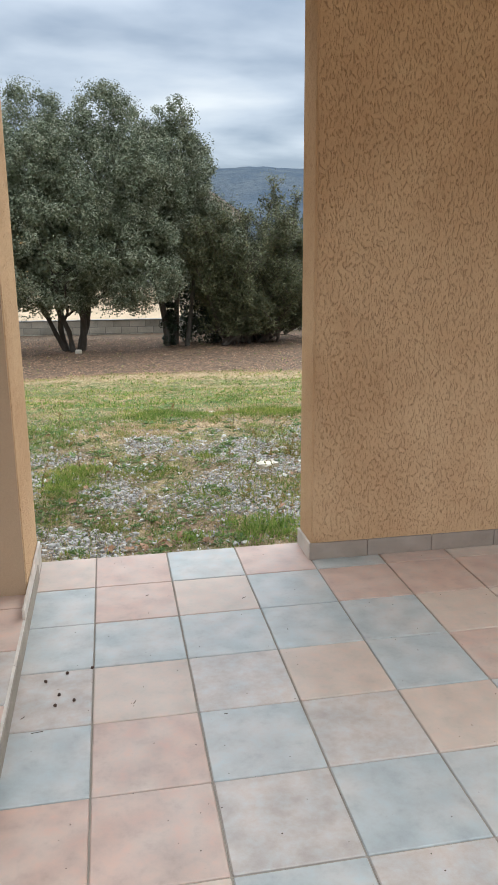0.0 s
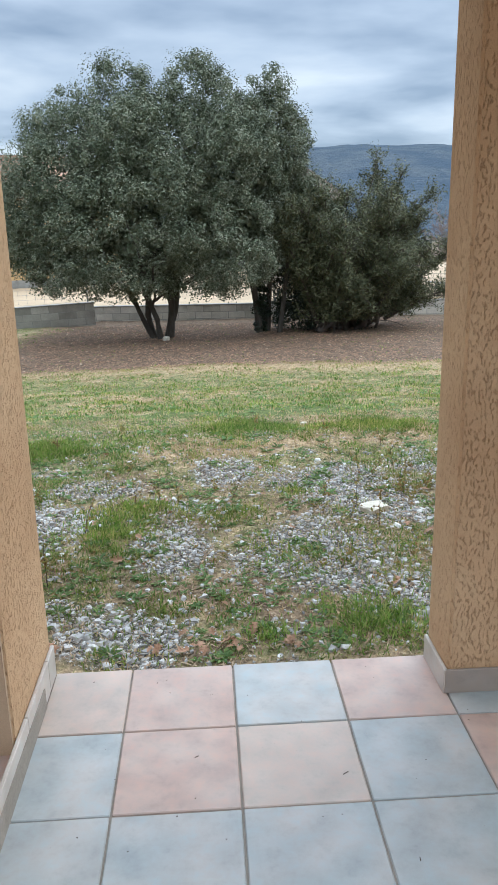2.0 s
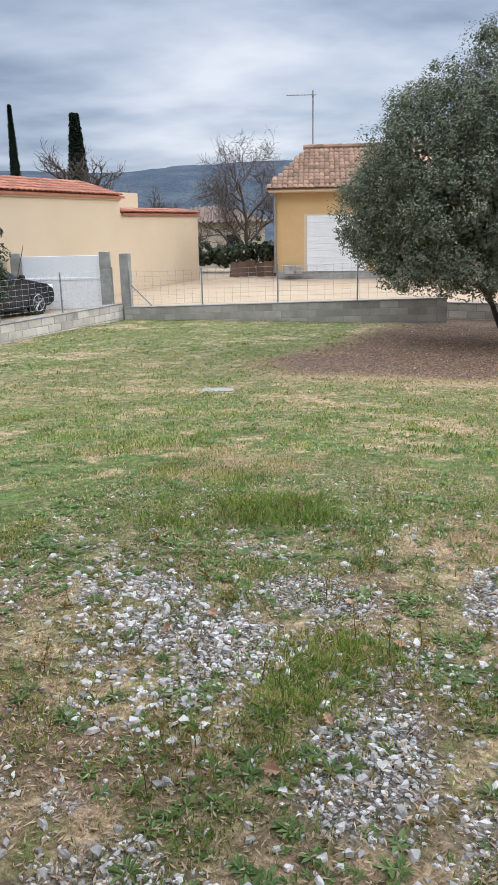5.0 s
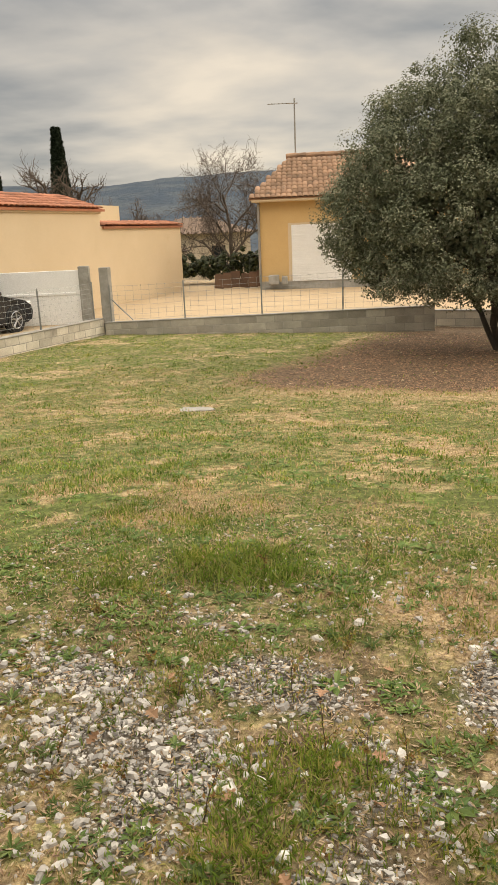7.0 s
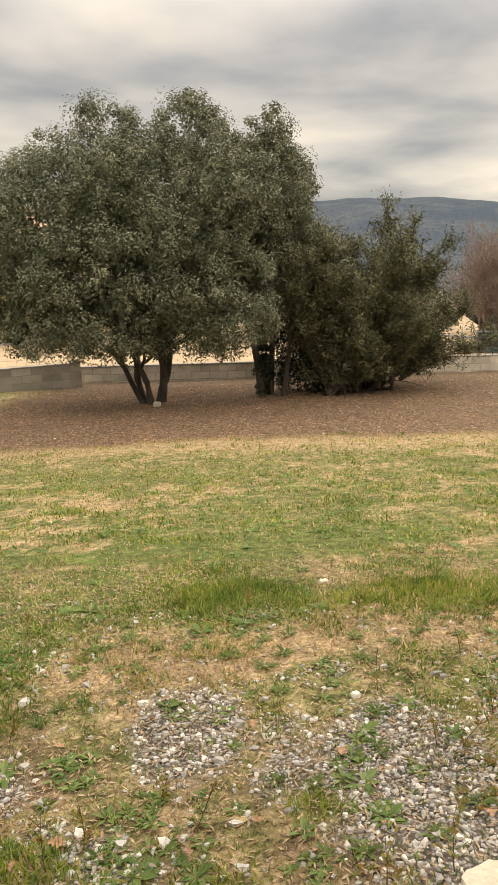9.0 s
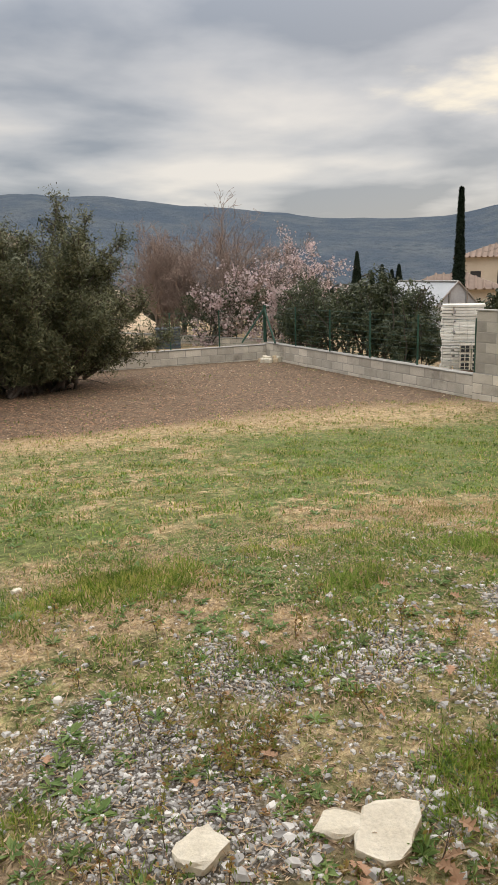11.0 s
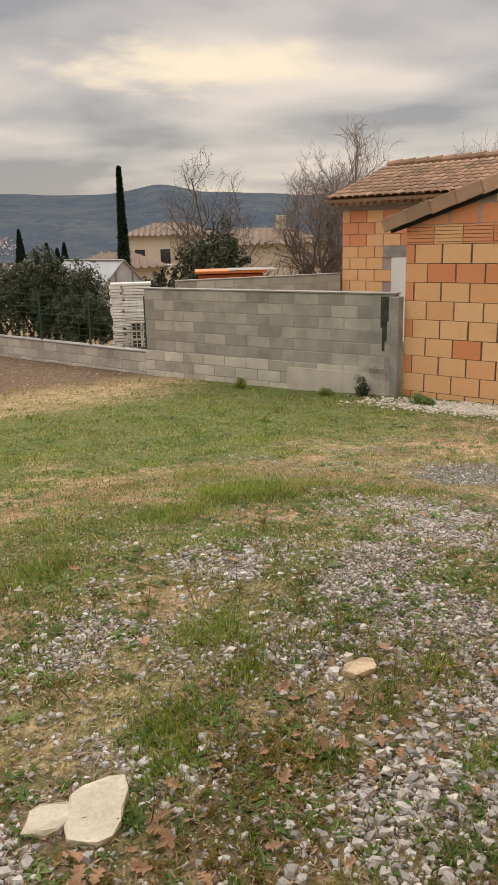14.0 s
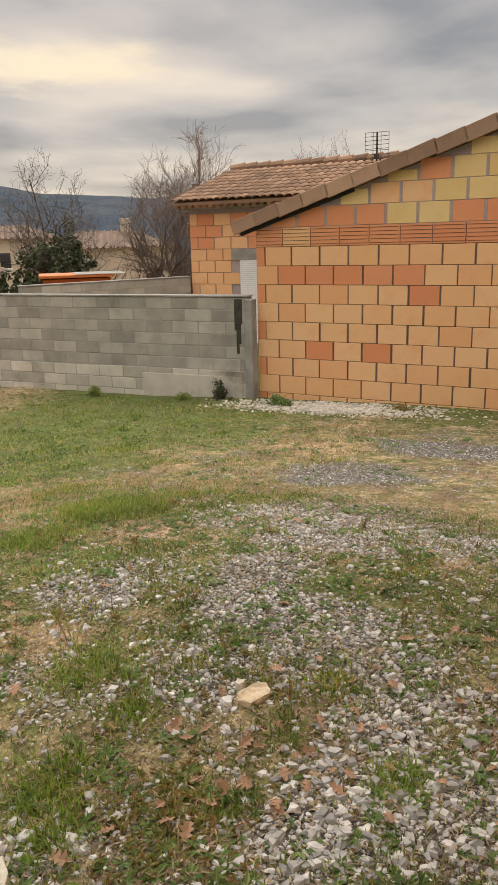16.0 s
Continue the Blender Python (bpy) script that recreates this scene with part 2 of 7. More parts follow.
M_BLOCK_LOW = surface("concrete_block_low", (0.58, 0.53, 0.445), (0.44, 0.40, 0.33), 2.0, 70, 0.95, 0.6, 0.008, vary=0.22, stain=(0.15, 0.13, 0.10), stain_at=(0.55, 0.8))
M_MORTAR = surface("mortar", (0.36, 0.34, 0.30), (0.26, 0.245, 0.215), 5, 90, 0.97, 0.5, 0.006)
M_COPING = surface("wall_coping", (0.36, 0.345, 0.315), (0.24, 0.23, 0.2), 3, 80, 0.95, 0.4, stain=(0.1, 0.1, 0.08), stain_at=(0.58, 0.8))
M_DAMP = surface("damp_moss", (0.03, 0.032, 0.024), (0.07, 0.07, 0.05), 6, 80, 0.95, 0.4)
M_BRICK = brick_clay("clay_yellow", (0.75, 0.415, 0.20), (0.78, 0.47, 0.25), (0.74, 0.375, 0.18))
M_BRICK_RED = brick_clay("clay_red", (0.68, 0.26, 0.12), (0.71, 0.30, 0.15), (0.66, 0.25, 0.12))
M_BRICK_PALE = brick_clay("clay_pale", (0.70, 0.49, 0.21), (0.73, 0.53, 0.25), (0.68, 0.45, 0.19))
M_JOINT = surface("brick_mortar", (0.12, 0.075, 0.05), (0.19, 0.14, 0.115), 4, 90, 0.97, 0.4)
M_JOINT_PALE = surface("brick_mortar_pale", (0.40, 0.33, 0.31), (0.33, 0.26, 0.24), 4, 90, 0.97, 0.4)
M_ROOF = surface("canal_tile", (0.395, 0.245, 0.16), (0.30, 0.19, 0.125), 1.5, 50, 0.9, 0.4, 0.005, vary=0.28, stain=(0.17, 0.13, 0.1), stain_scale=2.2, stain_at=(0.55, 0.78))
M_ROOF_RED = surface("canal_tile_red", (0.44, 0.19, 0.115), (0.35, 0.15, 0.095), 1.5, 50, 0.9, 0.4, 0.005, vary=0.25, stain=(0.25, 0.13, 0.09), stain_scale=2.2)
M_ROOF_FAR = surface("roof_far", (0.22, 0.155, 0.115), (0.17, 0.118, 0.09), 1.2, 14, 0.9, 0.3, vary=0.15)
M_YELLOW = surface("facade_yellow", (0.58, 0.39, 0.185), (0.54, 0.36, 0.165), 0.8, 60, 0.93, 0.15)
M_CREAM = surface("facade_cream", (0.60, 0.48, 0.33), (0.56, 0.445, 0.30), 0.6, 60, 0.93, 0.15, stain=(0.5, 0.37, 0.22), stain_scale=0.7, stain_at=(0.62, 0.85))
M_PALE_WALL = surface("facade_pale", (0.55, 0.46, 0.36), (0.5, 0.41, 0.31), 0.8, 40, 0.93, 0.1)
M_WHITE = surface("white_lacquer", (0.78, 0.78, 0.76), (0.74, 0.74, 0.72), 1.5, 40, 0.45, 0.05)
M_FOAM = surface("white_foam", (0.74, 0.72, 0.66), (0.62, 0.59, 0.52), 2.5, 60, 0.8, 0.2, vary=0.12)
M_ZINC = surface("zinc", (0.36, 0.34, 0.31), (0.28, 0.265, 0.24), 4, 60, 0.5, 0.1, metal=0.7)
M_WIRE = surface("galvanised_wire", (0.30, 0.31, 0.30), (0.22, 0.23, 0.22), 8, 60, 0.5, 0.0, metal=0.5)
M_GREEN_METAL = surface("green_painted_metal", (0.025, 0.075, 0.05), (0.02, 0.06, 0.04), 8, 60, 0.5, 0.0)
M_ORANGE_WOOD = surface("orange_wood", (0.55, 0.17, 0.045), (0.47, 0.13, 0.035), 2, 40, 0.7, 0.2, stretch=(1, 1, 8))
M_BROWN_WOOD = surface("brown_wood", (0.115, 0.065, 0.04), (0.085, 0.05, 0.032), 2, 40, 0.8, 0.2, vary=0.2)
M_CEDAR_BARK = surface("cedar_bark", (0.10, 0.078, 0.06), (0.06, 0.047, 0.038), 4, 40, 0.95, 0.6, 0.01, stretch=(1, 1, 0.25))
M_BARK = surface("oak_bark", (0.105, 0.09, 0.072), (0.06, 0.052, 0.042), 4, 34, 0.95, 0.7, 0.012, stretch=(1, 1, 0.35))
M_LITTER = leafy("plant_litter", (0.20, 0.13, 0.09), (0.52, 0.40, 0.26), (0.36, 0.24, 0.16), 0.8, 0.1, 0.2)
M_TWIG = surface("bare_twigs", (0.135, 0.105, 0.085), (0.10, 0.078, 0.062), 2, 20, 0.95, 0.0)
M_TWIG_PALE = surface("pale_twigs", (0.30, 0.22, 0.18), (0.22, 0.165, 0.135), 2, 20, 0.95, 0.0)
M_OAK = leafy("holm_oak_leaf", (0.11, 0.126, 0.072), (0.20, 0.215, 0.135), (0.37, 0.375, 0.27), 0.62, 0.08, 0.25, clump=((2.3, (0.62, 0.66, 0.62)),))
M_CEDAR = leafy("juniper_leaf", (0.075, 0.085, 0.042), (0.125, 0.13, 0.062), (0.22, 0.20, 0.105), 0.65, 0.12, 0.25, clump=((3.2, (0.62, 0.64, 0.62)),))
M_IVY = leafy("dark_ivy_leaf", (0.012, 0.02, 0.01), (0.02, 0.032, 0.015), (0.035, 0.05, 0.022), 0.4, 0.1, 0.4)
M_SHRUB = leafy("shrub_leaf", (0.03, 0.042, 0.018), (0.065, 0.082, 0.034), (0.125, 0.135, 0.06), 0.5, 0.2, 0.4, clump=((3.0, (0.6, 0.62, 0.6)),))
M_CYPRESS = leafy("cypress_leaf", (0.014, 0.024, 0.014), (0.022, 0.036, 0.02), (0.035, 0.05, 0.026), 0.7, 0.1, 0.2)
M_BLOSSOM = leafy("almond_blossom", (0.55, 0.42, 0.42), (0.68, 0.57, 0.55), (0.48, 0.34, 0.33), 0.8, 0.3, 0.2)
M_DRYLEAF = leafy("dead_oak_leaf", (0.34, 0.19, 0.115), (0.46, 0.28, 0.175), (0.24, 0.125, 0.08), 0.75, 0.1, 0.25)
M_GRASS = leafy("grass_blade", (0.10, 0.18, 0.03), (0.235, 0.345, 0.066), (0.48, 0.45, 0.18), 0.6, 0.42, 0.25, clump=((5.5, (0.68, 0.74, 0.70)), (1.3, (1.25, 1.1, 1.0))))
M_TUSSOCK = leafy("long_grass_blade", (0.18, 0.29, 0.05), (0.30, 0.43, 0.085), (0.50, 0.48, 0.19), 0.6, 0.5, 0.25)
M_ROSETTE = leafy("dark_rosette_leaf", (0.10, 0.165, 0.05), (0.14, 0.21, 0.062), (0.20, 0.26, 0.09), 0.55, 0.25, 0.3)
M_STRAW = leafy("dry_grass_blade", (0.52, 0.375, 0.205), (0.64, 0.48, 0.285), (0.38, 0.25, 0.135), 0.75, 0.35, 0.2)
M_WEED = leafy("weed_leaf", (0.10, 0.175, 0.045), (0.14, 0.225, 0.06), (0.22, 0.29, 0.085), 0.55, 0.25, 0.3)
M_RUSTWEED = leafy("rusty_weed_leaf", (0.33, 0.165, 0.075), (0.34, 0.27, 0.08), (0.18, 0.23, 0.065), 0.6, 0.3, 0.25)
M_STONE = surface("limestone_chip", (0.50, 0.48, 0.44), (0.33, 0.32, 0.30), 30, 120, 0.9, 0.3, 0.002, vary=0.42, island=True)
M_SLAB = surface("pale_stone", (0.64, 0.59, 0.48), (0.53, 0.475, 0.37), 9, 70, 0.92, 0.6, 0.006, stain=(0.36, 0.33, 0.28), stain_scale=7, stain_at=(0.6, 0.8))
M_BROKEN = surface("broken_stone", (0.66, 0.54, 0.38), (0.56, 0.43, 0.28), 9, 70, 0.92, 0.6, 0.006)
M_DRIVE = surface("drive_gravel", (0.46, 0.345, 0.22), (0.40, 0.30, 0.19), 0.9, 30, 0.95, 0.5, 0.01)
M_WHITEGRAVEL = surface("white_gravel", (0.58, 0.53, 0.45), (0.45, 0.41, 0.34), 20, 60, 0.95, 0.5, 0.004, vary=0.3, island=True)
M_DARK = surface("dark_plastic", (0.03, 0.032, 0.034), (0.022, 0.023, 0.025), 3, 60, 0.6, 0.05)
M_COMPOST = surface("grey_plastic", (0.075, 0.085, 0.10), (0.06, 0.07, 0.08), 3, 60, 0.6, 0.05)
M_CARPAINT = surface("car_paint", (0.018, 0.019, 0.021), (0.02, 0.02, 0.023), 1, 300, 0.18, 0.0, spec=0.6)
M_TYRE = surface("tyre_rubber", (0.018, 0.018, 0.018), (0.024, 0.023, 0.022), 5, 90, 0.85, 0.1)
M_RIM = surface("alloy_rim", (0.42, 0.42, 0.43), (0.36, 0.36, 0.37), 5, 90, 0.35, 0.0, metal=0.8)
M_PLASTIC = surface("greenhouse_film", (0.40, 0.41, 0.41), (0.33, 0.34, 0.35), 1.5, 20, 0.35, 0.1)
M_DARKMEMBRANE = surface("black_flashing", (0.02, 0.02, 0.022), (0.035, 0.034, 0.033), 6, 60, 0.7, 0.2)
M_BUG = surface("dark_dropping", (0.05, 0.028, 0.02), (0.07, 0.04, 0.028), 40, 200, 0.8, 0.2)


def glass(name, tint):
    m, nt, bsdf = material(name)
    bsdf.inputs["Base Color"].default_value = (*tint, 1)
    bsdf.inputs["Roughness"].default_value, bsdf.inputs["Specular IOR Level"].default_value = 0.05, 0.8
    return m


M_GLASS = glass("dark_glass", (0.02, 0.024, 0.026))


# ---- helpers for shapes ----
def link_mesh(name, me, mat, parent=None, label=""):
    ob = new(name, me)
    if mat is not None and not me.materials:
        me.materials.append(mat)
    if parent is not None:
        ob.parent = parent
    if label:
        ob["label"] = label
    return ob


def part(name, bm, mat, parent=None, label="", smooth=False):
    """Links a bmesh as one mesh object under a thing or a part."""
    me = bpy.data.meshes.new(name)
    bmesh.ops.recalc_face_normals(bm, faces=bm.faces[:])
    bm.to_mesh(me)
    bm.free()
    if smooth:
        me.polygons.foreach_set("use_smooth", [True] * len(me.polygons))
    return link_mesh(name, me, mat, parent, label)


def from_arrays(name, verts, faces, mat, parent=None, label="", smooth=False):
    """A mesh out of computed arrays; faces all have the same number of corners."""
    me = bpy.data.meshes.new(name)
    verts, faces = np.asarray(verts, dtype=np.float32), np.asarray(faces, dtype=np.int32)
    me.vertices.add(len(verts))
    me.vertices.foreach_set("co", verts.ravel())
    k = faces.shape[1]
    me.loops.add(faces.size)
    me.loops.foreach_set("vertex_index", faces.ravel())
    me.polygons.add(len(faces))
    me.polygons.foreach_set("loop_start", np.arange(len(faces), dtype=np.int32) * k)
    me.update(calc_edges=True)
    me.polygons.foreach_set("use_smooth", [smooth] * len(me.polygons))
    return link_mesh(name, me, mat, parent, label)


def thing(name, x, y, z, label, category, group="", kind="", rz=0.0):
    ob = new(name)
    ob.empty_display_size = 0.1
    ob.matrix_world = pose(x, y, z, 0, 0, rz)
    return tagged(ob, label, category, group, kind)


def box(bm, x0, x1, y0, y1, z0, z1, bevel=0.0):
    r = bmesh.ops.create_cube(bm, size=1.0)
    for v in r["verts"]:
        v.co = Vector(((x0 + x1) / 2 + v.co.x * (x1 - x0), (y0 + y1) / 2 + v.co.y * (y1 - y0), (z0 + z1) / 2 + v.co.z * (z1 - z0)))
    if bevel:
        es = list({e for v in r["verts"] for e in v.link_edges})
        bmesh.ops.bevel(bm, geom=es, offset=bevel, segments=1, affect="EDGES")
    return bm


def block(x0, x1, y0, y1, z0, z1, bevel=0.0):
    return box(bmesh.new(), x0, x1, y0, y1, z0, z1, bevel)


def rod(bm, a, b, r0, r1=None, sides=6):
    a, b = Vector(a), Vector(b)
    d = b - a
    r = bmesh.ops.create_cone(bm, cap_ends=True, segments=sides, radius1=r0, radius2=r0 if r1 is None else r1, depth=d.length)
    m = Matrix.Translation((a + b) / 2) @ d.to_track_quat("Z", "Y").to_matrix().to_4x4()
    bmesh.ops.transform(bm, matrix=m, verts=r["verts"])
    return bm


def piece_mesh(name, sx, sy, sz, bevel, mat):
    """A bevelled block about its centre, shared by many pieces."""
    me = bpy.data.meshes.new(name)
    bm = block(-sx / 2, sx / 2, -sy / 2, sy / 2, -sz / 2, sz / 2, bevel)
    bm.to_mesh(me)
    bm.free()
    me.materials.append(mat)
    return me


# ---- lie of the land ----
PROFILE_S = (0, 2.3, 3.6, 5, 8, 11.7, 16, 40, 120, 500, 3000)
PROFILE_Z = (0.03, 0.03, -0.13, -0.36, -0.76, -1.05, -1.12, -1.2, -6.0, -16.0, -18.0)


def land(x, y, rough=True):
    s = math.hypot(max(abs(x - 0.4) - 1, 0), max(y - 4.3, 0))
    z = float(np.interp(s, PROFILE_S, PROFILE_Z))
    if rough and -14 < x < 13 and y < 26:
        z += 0.022 * noise.noise((x * 0.9, y * 0.9, 0.3)) + 0.012 * noise.noise((x * 3.1, y * 3.1, 1.7)) * min(1.0, 0.3 + s * 0.2)
    return z


def soft(v, lo, hi):
    t = min(1.0, max(0.0, (v - lo) / (hi - lo)))
    return t * t * (3 - 2 * t)


def fbm(x, y, k, seed):
    return noise.noise((x * k, y * k, seed)) * 0.6 + noise.noise((x * k * 2.3, y * k * 2.3, seed + 5)) * 0.3 + noise.noise((x * k * 5.1, y * k * 5.1, seed + 9)) * 0.15


def spot(x, y, cx, cy, rx, ry):
    if abs(x - cx) > 2.2 * rx or abs(y - cy) > 2.2 * ry:
        return 0.0
    return 1 - soft(math.hypot((x - cx) / rx, (y - cy) / ry) + 0.5 * fbm(x, y, 2.2, 3.0), 0.55, 1.15)


# patches that stand out in the garden: centre and half-widths
GRAVEL = ((0.26, 5.68, 0.24, 0.34), (0.65, 4.39, 0.4, 0.55), (-0.03, 4.6, 0.25, 0.38), (1.0, 5.25, 0.36, 0.6), (-0.49, 5.45, 0.32, 0.2), (-0.68, 4.99, 0.24, 0.25), (-0.19, 3.74, 0.3, 0.24), (0.94, 3.96, 0.2, 0.28),
          (1.51, 5.77, 0.25, 0.25), (-1.2, 5.3, 0.3, 0.14), (-0.95, 5.0, 0.25, 0.2), (2.0, 5.62, 0.32, 0.26), (3.0, 5.6, 0.38, 0.26), (2.6, 4.85, 0.38, 0.28))
GRAVEL += ((3.16, 4.79, 0.25, 0.5), (1.71, 4.75, 0.16, 0.12), (2.1, 4.12, 0.3, 0.22), (1.21, 4.86, 0.16, 0.16), (4.45, 4.88, 0.6, 1.1), (8.05, 5.1, 0.7, 1.5), (2.93, 4.51, 0.32, 0.25), (2.35, 3.86, 0.24, 0.3),
           (2.77, 4.15, 0.36, 0.24), (3.48, 5.0, 0.3, 0.24), (0.91, 5.3, 0.3, 0.24), (1.55, 5.7, 0.14, 0.34), (6.2, 5.6, 0.8, 0.7))
STRAW = ((0.21, 4.07, 0.33, 0.22), (1.43, 6.4, 0.45, 0.3), (0.33, 6.2, 0.6, 0.25), (1.87, 5.96, 0.32, 0.26), (2.53, 5.56, 0.22, 0.26), (3.8, 5.95, 0.32, 0.3), (7.65, 6.53, 0.8, 0.8), (0.55, 3.9, 0.2, 0.14))
# x, y and reach of clumps of strong grass
LUSH = ((-0.95, 6.3, 0.42), (4.18, 6.5, 0.6), (0.24, 4.95, 0.2), (0.78, 3.78, 0.24), (0.35, 3.72, 0.1), (-0.05, 3.89, 0.1), (-0.33, 5.04, 0.26), (-0.19, 5.12, 0.2), (-0.35, 4.79, 0.24), (0.63, 5.28, 0.14),
        (1.35, 6.76, 0.6), (0.48, 6.9, 0.5), (2.43, 5.2, 0.2), (1.91, 4.87, 0.22), (2.34, 6.22, 0.2), (2.28, 4.89, 0.14), (2.71, 4.36, 0.14), (2.35, 4.02, 0.13), (2.43, 4.43, 0.14), (2.06, 4.4, 0.14), (-2.86, 7.7, 0.8), (1.75, 4.76, 0.12), (3.4, 6.4, 0.35))


def lush(x, y):
    v = 0.0
    for cx, cy, r in LUSH:
        if abs(x - cx) < r and abs(y - cy) < r:
            v = max(v, 1 - soft(math.hypot(x - cx, (y - cy) * 1.3) + 0.25 * r * fbm(x, y, 4.0, 13.0), r * 0.4, r))
    return v


def cover(x, y):
    """How much gravel, bare soil and dry grass there is at a place."""
    s = math.hypot(max(abs(x - 0.4) - 1, 0), max(y - 4.3, 0))
    side = soft(x, 3.0, 5.5) * (1 - soft(y, 6.4, 8.2 + 0.1 * x)) * (1 - soft(x, 9.0, 11.3))
    near = max(1 - soft(s, 0.9, 2.9), side)
    g = near * 0.75 * soft(fbm(x, y, 1.9, 11.0) + 0.9 * fbm(x, y, 4.4, 4.0), 0.02, 0.42)
    for c in GRAVEL:
        g = max(g, spot(x, y, *c))
    bare = max((spot(x, y, *c) for c in STRAW), default=0.0)
    g *= 1 - 0.8 * max(bare, lush(x, y))
    edge = 15.4 - 0.07 * max(x, 0) + 1.2 * fbm(x, y, 0.35, 2.0)
    soil = soft(y, edge - 0.7, edge + 1.0) * soft(x + 0.5 * fbm(x, y, 0.5, 8.0), -5.2 - 0.18 * (22 - y), -3.2 - 0.18 * (22 - y))
    if y > 25 or x > 12 or x < -13:
        soil = 0.35
    soil = max(soil, 0.62 * near * soft(fbm(x, y, 2.0, 41.0), -0.25, 0.25))
    dry = soft(0.8 * fbm(x, y, 0.6, 21.0) + 0.8 * fbm(x, y, 2.6, 27.0), -0.25, 0.55)
    dry *= 1 - 0.7 * soft(x, 3.0, 6.0) * soft(y, 6.8, 8.6)
    middle = 0.42 * soft(y, 7.8, 9.5) * (1 - soft(x, 2.5, 6.5)) * (0.75 + 0.5 * fbm(x, y, 1.1, 17.0))
    dry = max(dry * 0.9, near * 0.5, bare, middle, soft(y, edge - 3.0, edge) * 0.8 * soft(x, -7, -3))
    return g * (1 - 0.5 * soil), soil, dry


def axis_steps(spans):
    out = [spans[0][0]]
    for a, b, st in spans:
        n = max(1, round((b - a) / st))
        out += [a + (b - a) * (i + 1) / n for i in range(n)]
    return out


def far_steps(a, b, first, grow):
    out, d = [], first
    while a < b:
        a += d
        d *= grow
        out.append(min(a, b))
    return out


def build_ground():
    xs = axis_steps([(-14, -5, 0.2), (-5, -2.4, 0.12), (-2.4, 5, 0.06), (5, 12.5, 0.12)])
    ys = axis_steps([(-6, 3.2, 0.9), (3.2, 7.6, 0.06), (7.6, 14, 0.12), (14, 26, 0.2)])
    xs = [-v for v in reversed(far_steps(14, 3000, 1.0, 1.25))] + xs + far_steps(12.5, 3000, 1.0, 1.25)
    ys = [-v for v in reversed(far_steps(6, 3000, 1.0, 1.25))] + ys + far_steps(26, 3000, 1.0, 1.25)
    nx, ny = len(xs), len(ys)
    verts = [(x, y, land(x, y) - (0.12 if y < 3.4 else 0.0)) for y in ys for x in xs]
    i = np.arange((nx - 1) * (ny - 1))
    a = (i // (nx - 1)) * nx + i % (nx - 1)
    faces = np.stack((a, a + 1, a + nx + 1, a + nx), axis=1)
    ob = from_arrays("ground", verts, faces, M_GROUND, smooth=True)
    att = ob.data.attributes.new("cover", "FLOAT_COLOR", "POINT")
    vals = []
    for x, y, z in verts:
        vals += [*(cover(x, y) if abs(x) < 60 and -1 < y < 80 else (0.0, 0.3, 0.4)), 1.0]
    att.data.foreach_set("color", vals)
    return tagged(ob, "sloping garden lawn with gravel patches and bare brown soil", "ground", kind="structure")


